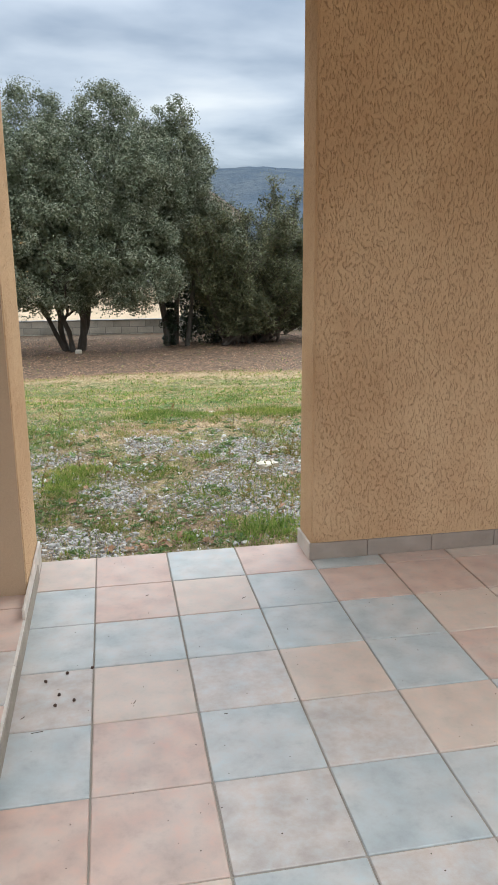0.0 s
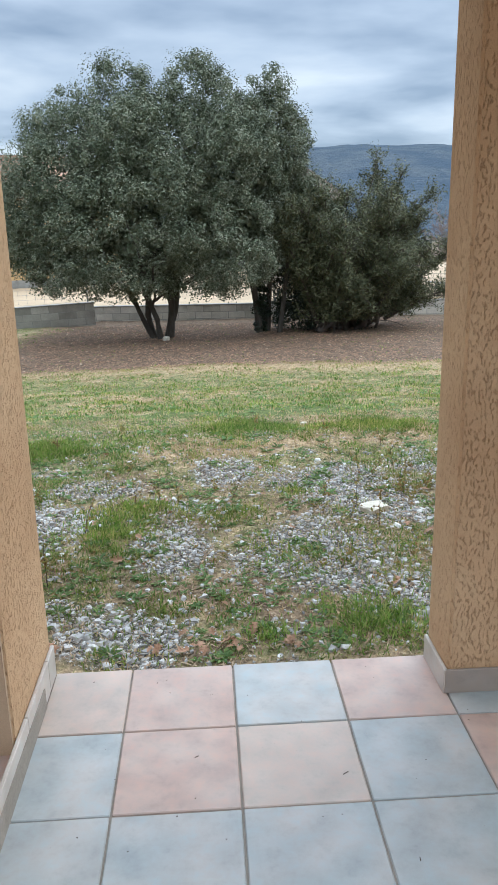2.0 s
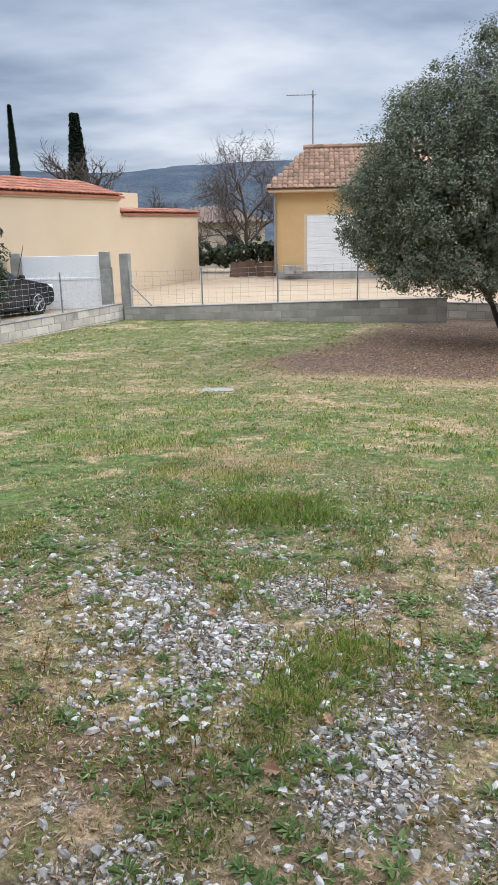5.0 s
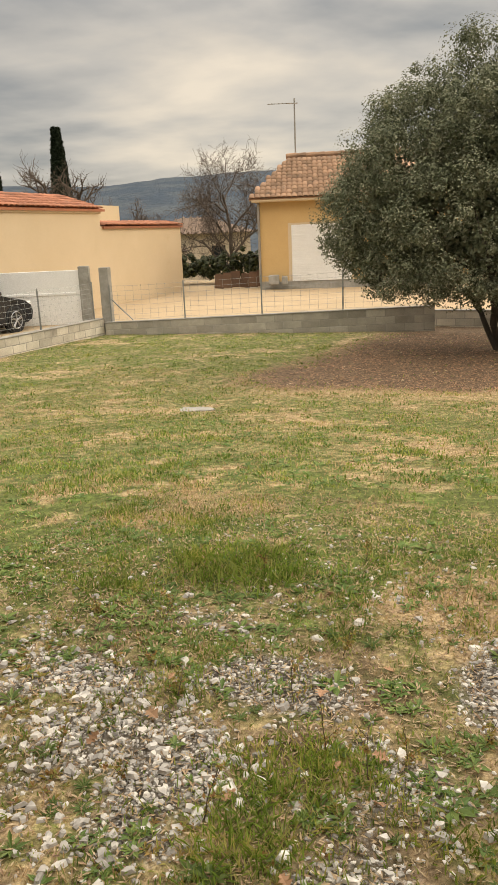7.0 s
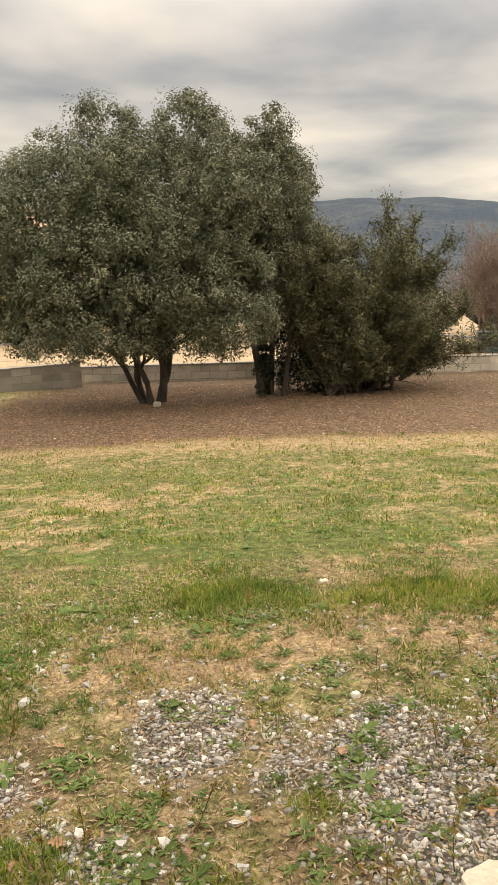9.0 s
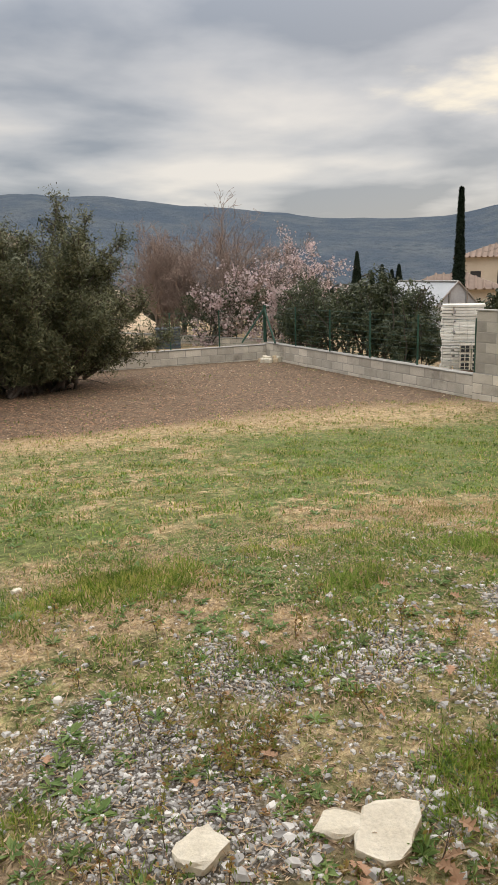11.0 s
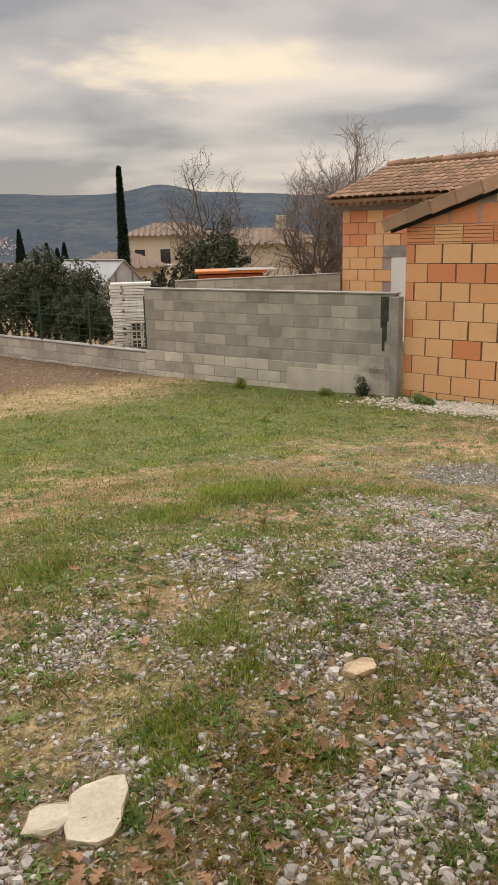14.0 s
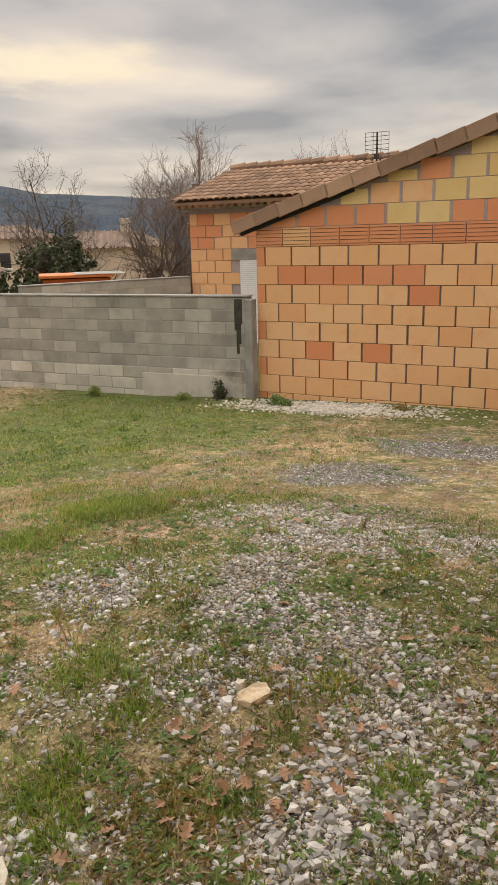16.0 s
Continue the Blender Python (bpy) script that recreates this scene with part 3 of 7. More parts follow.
def ground_material():
    m, nt, bsdf = material("garden_ground")
    at = nt.nodes.new("ShaderNodeAttribute")
    at.attribute_name = "cover"
    sp = nt.nodes.new("ShaderNodeSeparateColor")
    nt.links.new(at.outputs["Color"], sp.inputs[0])
    fine = noise_out(nt, 55.0, 5.0, 0.7)
    mid_n = noise_out(nt, 9.0, 5.0, 0.65)
    clump = noise_out(nt, 2.1, 4.0, 0.6)
    green = mixed(nt, steps(nt, mid_n, 0.35, 0.68), (0.095, 0.115, 0.036), (0.16, 0.18, 0.058))
    green = mixed(nt, steps(nt, clump, 0.5, 0.72), green, (0.125, 0.18, 0.044))
    dry = mixed(nt, steps(nt, mid_n, 0.3, 0.7), (0.31, 0.225, 0.125), (0.50, 0.37, 0.22))

    def blend(sock, amount, n):
        mm = nt.nodes.new("ShaderNodeMath")
        mm.operation = "MULTIPLY_ADD"
        mm.inputs[1].default_value = amount
        nt.links.new(n, mm.inputs[0])
        nt.links.new(sock, mm.inputs[2])
        return steps(nt, mm.outputs[0], 0.5 + amount * 0.5 - 0.36, 0.5 + amount * 0.5 + 0.36)

    col = mixed(nt, blend(sp.outputs[2], 1.3, mid_n), green, dry)
    earth = mixed(nt, steps(nt, mid_n, 0.3, 0.7), (0.118, 0.08, 0.052), (0.215, 0.148, 0.096))
    earth = mixed(nt, steps(nt, fine, 0.6, 0.78), earth, (0.33, 0.25, 0.18))
    col = mixed(nt, blend(sp.outputs[1], 0.9, mid_n), col, earth)
    vor = nt.nodes.new("ShaderNodeTexVoronoi")
    vor.inputs["Scale"].default_value = 85.0
    nt.links.new(nt.nodes.new("ShaderNodeNewGeometry").outputs["Position"], vor.inputs["Vector"])
    bw = nt.nodes.new("ShaderNodeSeparateColor")
    nt.links.new(vor.outputs["Color"], bw.inputs[0])
    chips = mixed(nt, bw.outputs[0], (0.17, 0.155, 0.14), (0.38, 0.36, 0.33))
    chips = mixed(nt, steps(nt, vor.outputs["Distance"], 0.3, 0.62), chips, (0.10, 0.085, 0.068))
    col = mixed(nt, blend(sp.outputs[0], 0.8, mid_n), col, chips)
    g = nt.nodes.new("ShaderNodeMapRange")
    g.inputs["From Min"].default_value, g.inputs["From Max"].default_value = 0.25, 0.75
    g.inputs["To Min"].default_value, g.inputs["To Max"].default_value = 0.32, 1.6
    nt.links.new(fine, g.inputs["Value"])
    col = mixed(nt, 1.0, col, g.outputs[0], "MULTIPLY")
    g2 = nt.nodes.new("ShaderNodeMapRange")
    g2.inputs["From Min"].default_value, g2.inputs["From Max"].default_value = 0.25, 0.75
    g2.inputs["To Min"].default_value, g2.inputs["To Max"].default_value = 0.30, 1.55
    nt.links.new(noise_out(nt, 19.0, 4.0, 0.7), g2.inputs["Value"])
    col = mixed(nt, 1.0, col, g2.outputs[0], "MULTIPLY")
    nt.links.new(col, bsdf.inputs["Base Color"])
    bsdf.inputs["Roughness"].default_value, bsdf.inputs["Specular IOR Level"].default_value = 0.95, 0.15
    bumped(nt, bsdf, fine, 0.7, 0.02)
    return m


M_GROUND = ground_material()
ground = build_ground()

# ---- the porch ----
TILE, FLOOR, EDGE = 0.3333, 0.066, 3.466
GAP_L, GAP_R = -0.37, 0.87
FRONT_R, FRONT_L = 3.245, 2.975
TOP = 2.75

floor = part("floor", block(-3.2, 4.4, -6.2, EDGE - 0.012, -0.35, FLOOR - 0.006), M_GROUT)
tagged(floor, "tiled porch floor in pale pink, cream and blue-grey", "floor", kind="structure")
ledge = part("floor_raised", block(-3.2, GAP_L + 0.006, -6.2, FRONT_L + 0.3, FLOOR - 0.006, FLOOR + 0.067), M_GROUT)
tagged(ledge, "raised tiled step along the side of the porch", "step", kind="structure")


def wall(name, bm, mat, label):
    return tagged(part(name, bm, mat), label, "wall", kind="structure")


wall_right = wall("wall_right", block(GAP_R + 0.012, 4.4, FRONT_R, EDGE - 0.006, FLOOR - 0.3, TOP, 0.008), M_OPENING, "sand-coloured scratched stucco wall beside the porch opening")
wall_left = wall("wall_left", block(-3.2, GAP_L - 0.012, FRONT_L, EDGE - 0.006, FLOOR - 0.3, TOP, 0.008), M_OPENING, "stucco pier with a smooth cream inner face")
inner = wall("wall_left_lining", block(-3.2, GAP_L - 0.016, FRONT_L - 0.012, FRONT_L - 0.001, FLOOR + 0.07, TOP), M_SMOOTH, "smooth cream painted render on the inner wall face, shade in its colour")
# Back and far side walls are unseen, added to close the porch.
wall_back = wall("wall_back", block(-3.2, 4.4, -6.4, -6.2, -0.3, TOP), M_SMOOTH, "unseen cream rendered wall added behind the porch")
wall_far_left = wall("wall_far_left", block(-3.4, -3.2, -6.4, EDGE - 0.006, -0.3, TOP), M_SMOOTH, "unseen cream rendered wall added at the porch side")
# Unseen ceiling; its depth sets how much sky light reaches the porch.
ceiling = tagged(part("ceiling", block(-3.4, 4.6, 1.2, EDGE + 0.25, TOP, TOP + 0.2), M_CEIL), "plain pale unseen porch ceiling, depth set to shade the porch", "ceiling", kind="structure")
lintel = wall("wall_lintel", block(GAP_L - 0.012, GAP_R + 0.012, FRONT_R, EDGE - 0.006, 2.6, TOP), M_OPENING, "stucco lintel over the porch opening")

# skirting round the right-hand wall, and the riser of the raised step
skirt = tagged(new("baseboard"), "grey-brown ceramic skirting tiles along the stucco wall", "skirting", kind="structure")
x = GAP_R + 0.003
for i, w in enumerate((0.285, 0.325, 0.325, 0.325, 0.325, 0.325)):
    part("skirting_tile", block(x, x + w - 0.003, FRONT_R - 0.010, FRONT_R, FLOOR, FLOOR + 0.082, 0.002), M_SKIRT, skirt)
    x += w
part("skirting_tile", block(GAP_R - 0.001, GAP_R + 0.011, FRONT_R - 0.008, EDGE - 0.008, FLOOR, FLOOR + 0.082, 0.002), M_RISER, skirt)
riser = tagged(new("baseboard_left"), "pale ceramic riser tiles along the raised step", "skirting", kind="structure")
y = EDGE - 0.008
for w in (0.10, 0.29, 0.33, 0.33, 0.33, 0.33, 0.33, 0.33, 0.33, 0.33):
    high = 0.11 if y > FRONT_L + 0.05 else 0.072
    part("riser_tile", block(GAP_L - 0.010, GAP_L + 0.002, y - w + 0.003, y, FLOOR, FLOOR + high, 0.002), M_RISER, riser)
    y -= w

# ---- garden walls of concrete blocks ----
BLOCK_MESH = {}


def block_wall(name, a, b, top_a, top_b, base, mat, label, length=0.5, thick=0.2, coping=True, height=0.2, parent_kind="structure", slope=0.0, cap=0.03):
    """A wall of separate blocks with recessed joints, in running bond, from a to b."""
    ax, ay = a
    bx, by = b
    run = math.hypot(bx - ax, by - ay)
    ang = math.degrees(math.atan2(by - ay, bx - ax))
    base_ob = new(name)
    base_ob.matrix_world = pose(ax, ay, 0, 0, 0, ang) @ pose(0, 0, 0, 0, -math.degrees(math.atan(slope)), 0)
    tagged(base_ob, label, "wall", kind=parent_kind)
    low = min(top_a, top_b) - cap
    bm = block(0.006, run - 0.006, -thick / 2 + 0.006, thick / 2 - 0.006, base, low - 0.004)
    part("mortar", bm, M_MORTAR, base_ob, "grey mortar joints")
    key = (length, thick, height, mat.name)
    if key not in BLOCK_MESH:
        BLOCK_MESH[key] = [piece_mesh("block", length - 0.012, thick - 0.004, height - 0.011, 0.006, mat), piece_mesh("block", length / 2 - 0.012, thick - 0.004, height - 0.011, 0.006, mat)]
    full, half = BLOCK_MESH[key]
    z, n = low, 0
    rnd = random.Random(name)
    while z > base + 0.03:
        x, first = 0.0, n % 2
        while x < run - 0.02:
            w = length / 2 if first else length
            first = 0
            w = min(w, run - x)
            ob = link_mesh("block", half if w < length * 0.75 else full, None, base_ob)
            have = length / 2 if w < length * 0.75 else length
            ob.matrix_local = Matrix.LocRotScale((x + w / 2, rnd.uniform(-0.002, 0.002), z - height / 2 + rnd.uniform(-0.002, 0.002)), Euler((0, 0, rnd.uniform(-0.004, 0.004))), (w / have, 1, 1))
            x += w
        z -= height
        n += 1
    if coping:
        part("coping", block(-0.01, run + 0.01, -thick / 2 - 0.012, thick / 2 + 0.012, low, low + cap, 0.006), M_COPING, base_ob, "weathered mortar coping")
    return base_ob


RIGHT_X = 11.3
wall_grey = block_wall("wall_grey", (11.15, 14.75), (11.55, 9.36), 0.66, 0.66, -0.60, M_BLOCK, "tall grey concrete block garden wall")
wall_grey_foot = block_wall("wall_grey_foot", (11.10, 14.75), (11.50, 9.36), -0.565, -0.565, -1.3, M_BLOCK_LOW, "paler older block footing under the grey wall", coping=False, cap=0.0)
wall_low_right = block_wall("wall_low_right", (11.3, 23.85), (11.2, 14.77), -0.62, -0.62, -1.35, M_BLOCK_LOW, "low weathered concrete block boundary wall")
wall_low_back = block_wall("wall_low_back", (-3.35, 24.75), (11.4, 23.9), -0.68, -0.68, -1.35, M_BLOCK_LOW, "low weathered concrete block wall at the end of the garden")
wall_low_back_left = block_wall("wall_low_back_left", (-12.2, 22.25), (-3.05, 23.8), -0.78, -0.78, -1.75, M_BLOCK, "low grey block wall beside the gravel drive", slope=0.034)
wall_low_left = block_wall("wall_low_left", (-12.55, 8.0), (-12.3, 22.2), -0.66, -0.66, -1.35, M_BLOCK_LOW, "low pale block wall along the side of the garden")
part("pier", block(5.36, 5.50, -0.15, 0.05, -1.1, 0.60, 0.01), M_COPING, wall_grey, "cement end pier")
for k, (dx, dw, dz) in enumerate(((5.17, 0.035, 0.1), (5.20, 0.05, -0.28), (5.245, 0.04, -0.12), (5.28, 0.03, 0.2))):
    part("damp_streak", block(dx, dx + dw, -0.1035 - 0.0004 * k, -0.0995, dz, 0.6, 0.0015), M_DAMP, wall_grey, "dark damp moss streak")
part("render_patch", block(3.4, 5.3, -0.108, -0.098, -1.15, -0.66, 0.006), M_BLOCK_LOW, wall_grey_foot, "pale smeared cement render")
wall_far = block_wall("wall_far", (14.0, 16.75), (18.2, 14.75), 0.62, 0.62, -1.2, M_BLOCK, "second grey block wall behind the neighbour's plot")

# ---- neighbour's unfinished clay-block house ----
BX, BY = 11.62, 9.26
COURSE, BRICK = 0.29, 0.469
brick_house = thing("brick_house", BX, BY, -1.02, "unfinished house of bare orange clay blocks under canal tiles", "house")
RAKE = 0.307
EAVE_Z = 1.74 + 1.02
gable = bmesh.new()
prof = [(0, -0.2), (0, EAVE_Z + 0.035), (-6.6, EAVE_Z + 0.035 + RAKE * 6.6), (-13.2, EAVE_Z + 0.035), (-13.2, -0.2)]
va = [gable.verts.new((0.012, y, z)) for y, z in prof]
vb = [gable.verts.new((0.22, y, z)) for y, z in prof]
gable.faces.new(va)
gable.faces.new(list(reversed(vb)))
for k in range(5):
    gable.faces.new((va[k], va[(k + 1) % 5], vb[(k + 1) % 5], vb[k]))
gable_ob = part("wall", gable, M_JOINT, brick_house, "dark mortar joints between clay blocks")
part("side_wall", block(0.22, 6.0, -0.2, 0, 0, EAVE_Z - 0.1), M_BRICK, brick_house, "orange clay block side wall")
part("side_wall", block(0.22, 6.0, -13.2, -13.0, 0, EAVE_Z - 0.1), M_BRICK, brick_house, "orange clay block side wall")
upper = bmesh.new()
up_prof = [(-0.02, 2.685), (-0.02, EAVE_Z - 0.03), (-6.6, EAVE_Z - 0.04 + RAKE * 6.6), (-13.1, EAVE_Z - 0.03), (-13.1, 2.685)]
ua = [upper.verts.new((0.0075, y, z)) for y, z in up_prof]
ub = [upper.verts.new((0.0118, y, z)) for y, z in up_prof]
upper.faces.new(ua)
upper.faces.new(list(reversed(ub)))
for k in range(5):
    upper.faces.new((ua[k], ua[(k + 1) % 5], ub[(k + 1) % 5], ub[k]))
part("joint_bed", upper, M_JOINT_PALE, gable_ob, "pale mortar joints")
rb = random.Random(7)
CLAY = {}


def clay(w, h, mat):
    key = (round(w, 3), round(h, 3), mat.name)
    if key not in CLAY:
        CLAY[key] = piece_mesh("brick", 0.05, w, h, 0.004, mat)
    return CLAY[key]


# Thin brown strip on the brick face, standing in for a groove's shade.
GROOVE_SHADE = piece_mesh("groove", 0.004, BRICK - 0.03, 0.007, 0.0, M_BROWN_WOOD)
RED_ROWS = {2: (1, 3), 5: (5,), 6: (0, 1, 2, 3, 4)}
for row in range(-1, 18):
    z = row * COURSE + 0.10
    y = 0.0
    banded = row == 8
    if row % 2 and row < 8:
        ob = link_mesh("brick", clay(0.15 - 0.01, COURSE - 0.005, M_BRICK_RED), None, gable_ob)
        ob.location = (0.024, -0.075, z + COURSE / 2)
        y = -0.15
    elif row < 8:
        ob = link_mesh("brick", clay(0.38 - 0.02, COURSE - 0.005, M_BRICK), None, gable_ob)
        ob.location = (0.024, -0.19, z + COURSE / 2)
        y = -0.38
    elif row % 2:
        y = -0.25
    col = 0
    while y > -7.4:
        top_here = EAVE_Z + 0.03 + RAKE * (-y)
        if z + COURSE > top_here:
            if z + 0.12 > top_here:
                y -= BRICK
                col += 1
                continue
            h = top_here - z
        else:
            h = COURSE
        mat = M_BRICK
        if banded:
            mat = M_BRICK_RED if rb.random() < 0.8 else M_BRICK
        elif row == 9:
            mat = M_BRICK_PALE if col in (4, 5, 9, 10) else M_BRICK_RED
        elif row > 9:
            mat = M_BRICK_RED if (row, col) in ((11, 5), (12, 9), (10, 11)) else M_BRICK_PALE if rb.random() < 0.5 else M_BRICK
        elif col in RED_ROWS.get(row, ()) or (col > 8 and rb.random() < 0.12):
            mat = M_BRICK_RED
        gap = 0.045 if row > 8 else 0.012 if banded else rb.choice((0.018, 0.026, 0.034))
        ob = link_mesh("brick", clay(BRICK - gap, h - 0.009, mat), None, gable_ob)
        ob.matrix_local = pose(0.024 + rb.uniform(-0.004, 0.004), y - BRICK / 2, z + h / 2, 0, 0, rb.uniform(-0.3, 0.3))
        if banded:
            for g in range(5):
                gr = link_mesh("groove", GROOVE_SHADE, None, ob)
                gr.location = (-0.0262, 0, -0.11 + 0.055 * g)
        y -= BRICK
        col += 1


def canal_tile_mesh(name, length, width, mat, rise=0.055):
    """One half-round roof tile, tapered, with thickness; runs up its local y."""
    n, verts, faces = 5, [], []
    for (yy, w, lift) in ((0.0, width * 0.56, 0.0), (length, width * 0.46, -0.012)):
        for r in (0.0, -0.014):
            for i in range(n + 1):
                a = math.pi * i / n
                verts.append((-(w + r) * math.cos(a), yy, (rise + r) * math.sin(a) * 1.25 + lift))
    m = n + 1
    for i in range(n):
        faces += [(i, i + 1, 2 * m + i + 1, 2 * m + i), (m + i + 1, m + i, 3 * m + i, 3 * m + i + 1), (i + 1, i, m + i, m + i + 1)]
    me = bpy.data.meshes.new(name)
    me.from_pydata(verts, [], faces)
    me.polygons.foreach_set("use_smooth", [True] * len(me.polygons))
    me.materials.append(mat)
    return me


def canal_roof(parent, start, across, up, width, length, mat, deck=True, pitch_w=0.22, pitch_l=0.36, skew=0.0, right_skew=0.0):
    """Rows of canal tiles on a slope. start: low corner; across and up: unit vectors; skew: hip cut at either side."""
    start, across, up = Vector(start), Vector(across).normalized(), Vector(up).normalized()
    nrm = across.cross(up).normalized()
    if nrm.z < 0:
        start, across, nrm = start + across * width, -across, -nrm
        skew, right_skew = right_skew, skew
    basis = Matrix((across, up, nrm)).transposed().to_4x4()
    mesh = canal_tile_mesh("roof_tile", pitch_l * 1.18, pitch_w, mat)
    bm = bmesh.new()
    q = [start - nrm * 0.02, start + across * width - nrm * 0.02, start + across * (width - right_skew * length) + up * length - nrm * 0.02, start + across * skew * length + up * length - nrm * 0.02]
    lo = [bm.verts.new(v - nrm * 0.08) for v in q]
    hi = [bm.verts.new(v) for v in q]
    bm.faces.new(lo)
    bm.faces.new(hi)
    for k in range(4):
        bm.faces.new((lo[k], lo[(k + 1) % 4], hi[(k + 1) % 4], hi[k]))
    deck_ob = part("roof", bm, mat, parent, "terracotta canal tile roof")
    rr = random.Random(3)
    for j in range(int(length / pitch_l)):
        for i in range(int(width / pitch_w)):
            u = (i + 0.5) * pitch_w
            if u < skew * j * pitch_l or u > width - right_skew * j * pitch_l:
                continue
            ob = link_mesh("roof_tile", mesh, None, deck_ob)
            ob.matrix_local = Matrix.Translation(start + across * (u + rr.uniform(-0.008, 0.008)) + up * (j * pitch_l - 0.04 + rr.uniform(-0.012, 0.012)) + nrm * (0.012 + 0.012)) @ basis @ pose(0, 0, 0, -2.0, 0, rr.uniform(-1.5, 1.5))
    return deck_ob


# gable roof over the front part: verge tiles step down the rake
roof_front = bmesh.new()
for sy, y0 in ((1, 0.33), (-1, -13.53)):
    y1 = -6.6
    z0, z1 = EAVE_Z - RAKE * 0.33 + 0.05, EAVE_Z + RAKE * 6.6 + 0.05
    vs = [roof_front.verts.new(v) for v in ((-0.10, y0, z0), (6.0, y0, z0), (6.0, y1, z1), (-0.10, y1, z1), (-0.10, y0, z0 + 0.07), (6.0, y0, z0 + 0.07), (6.0, y1, z1 + 0.07), (-0.10, y1, z1 + 0.07))]
    for f in ((0, 1, 2, 3), (4, 5, 6, 7), (0, 1, 5, 4), (1, 2, 6, 5), (2, 3, 7, 6), (3, 0, 4, 7)):
        roof_front.faces.new([vs[k] for k in f])
roof_f = part("roof", roof_front, M_ROOF, brick_house, "terracotta tiled gable roof")
ang = math.degrees(math.atan(RAKE))
verge = bmesh.new()
box(verge, -0.16, 0.13, -0.45, 0.0, 0.045, 0.085, 0.006)
box(verge, -0.16, -0.125, -0.45, 0.0, -0.12, 0.06, 0.006)
bmesh.ops.recalc_face_normals(verge, faces=verge.faces[:])
vm = bpy.data.meshes.new("verge_tile")
verge.to_mesh(vm)
verge.free()
vm.materials.append(M_ROOF)
for k in range(18):
    d = 0.36 - k * 0.40
    ob = link_mesh("verge_tile", vm, None, roof_f)
    ob.matrix_local = pose(0.02, d, EAVE_Z - RAKE * d + 0.075 + 0.006 * (k % 2), -ang - 2.0, 0, 0)
part("flashing", block(-0.11, -0.06, -1.7, 0.3, -0.10, 0.0, 0.01), M_DARKMEMBRANE, roof_f, "torn black roofing felt").matrix_local = pose(0.07, 0, EAVE_Z + 0.02, -ang, 0, 0)

# rear part of the same building
rear = thing("brick_house", 18.35, 14.75, -1.1, "rear wing of bare clay blocks with a white roller shutter", "house")
rw = part("wall", block(0.03, 0.25, -7.0, 0, 0, 3.42), M_JOINT_PALE, rear, "pale mortar joints between clay blocks")
rs = random.Random(11)
SHUT_Y0, SHUT_Y1, SHUT_TOP = -1.5, -2.6, 2.12
for row in range(11):
    y = 0.0 if row % 2 else 0.25
    while y > -5.0:
        y0, y1 = min(y, 0), y - 0.5
        if not (row * 0.3 < SHUT_TOP + 0.25 and y1 < SHUT_Y0 and y0 > SHUT_Y1):
            w = y0 - y1
            ob = link_mesh("brick", clay(w - 0.03, 0.288, M_BRICK_RED if rs.random() < (0.5 if row > 7 else 0.22) else M_BRICK), None, rw)
            ob.location = (0.03, (y0 + y1) / 2, row * 0.3 + 0.15)
        y -= 0.5
part("shutter_box", block(-0.012, 0.1, SHUT_Y1 - 0.25, SHUT_Y0 + 0.25, SHUT_TOP, SHUT_TOP + 0.28, 0.005), M_COPING, rw, "grey lintel block")
shut = bmesh.new()
for k in range(44):
    box(shut, 0.0, 0.02, SHUT_Y1, SHUT_Y0, SHUT_TOP - 0.05 * (k + 1) + 0.004, SHUT_TOP - 0.05 * k, 0.002)
part("roller_shutter", shut, M_WHITE, rw, "closed white roller shutter")
part("gable_side", block(0.25, 6.5, -0.22, 0, 0, 3.42), M_BRICK_RED, rear, "orange clay block side wall")
canal_roof(rear, (-0.38, -7.0, 3.60), (0, 1, 0), (1, 0, 0.30), 7.3, 3.55, M_ROOF)
for k in range(34):
    part("eaves_tile", rod(bmesh.new(), (-0.30, 0.2 - k * 0.21, 3.50), (-0.10, 0.2 - k * 0.21, 3.52), 0.07, sides=8), M_ROOF, rear)
part("eaves_board", block(-0.12, 0.03, -7.0, 0.15, 3.40, 3.5), M_COPING, rear)
for k in range(17):
    part("ridge_tile", rod(bmesh.new(), (3.02, 0.35 - k * 0.42, 4.66), (3.02, -0.1 - k * 0.42, 4.69), 0.10, 0.115, 8), M_ROOF, rear)
back_slope = bmesh.new()
vs = [back_slope.verts.new(v) for v in ((3.0, 0.3, 4.6), (3.0, -7.0, 4.6), (6.8, -7.0, 3.5), (6.8, 0.3, 3.5), (3.0, 0.3, 4.5), (3.0, -7.0, 4.5), (6.8, -7.0, 3.4), (6.8, 0.3, 3.4))]
for f in ((0, 1, 2, 3), (4, 5, 6, 7), (0, 3, 7, 4), (1, 2, 6, 5), (2, 3, 7, 6), (0, 1, 5, 4)):
    back_slope.faces.new([vs[k] for k in f])
part("roof", back_slope, M_ROOF, rear)

# ---- gravel drive and houses beyond the low wall ----
drive = bmesh.new()
q = [(-3.4, 24.75, -0.80), (-12.1, 22.45, -0.86), (-15.6, 22.4, -0.88), (-19.0, 40.0, -0.70), (14.0, 44.0, -0.55), (11.2, 31.0, -1.0), (4.5, 24.6, -0.98)]
top = [drive.verts.new(v) for v in q]
bot = [drive.verts.new((a, b, -2.2)) for a, b, c in q]
drive.faces.new(top)
drive.faces.new(list(reversed(bot)))
for k in range(len(q)):
    drive.faces.new((top[k], top[(k + 1) % len(q)], bot[(k + 1) % len(q)], bot[k]))
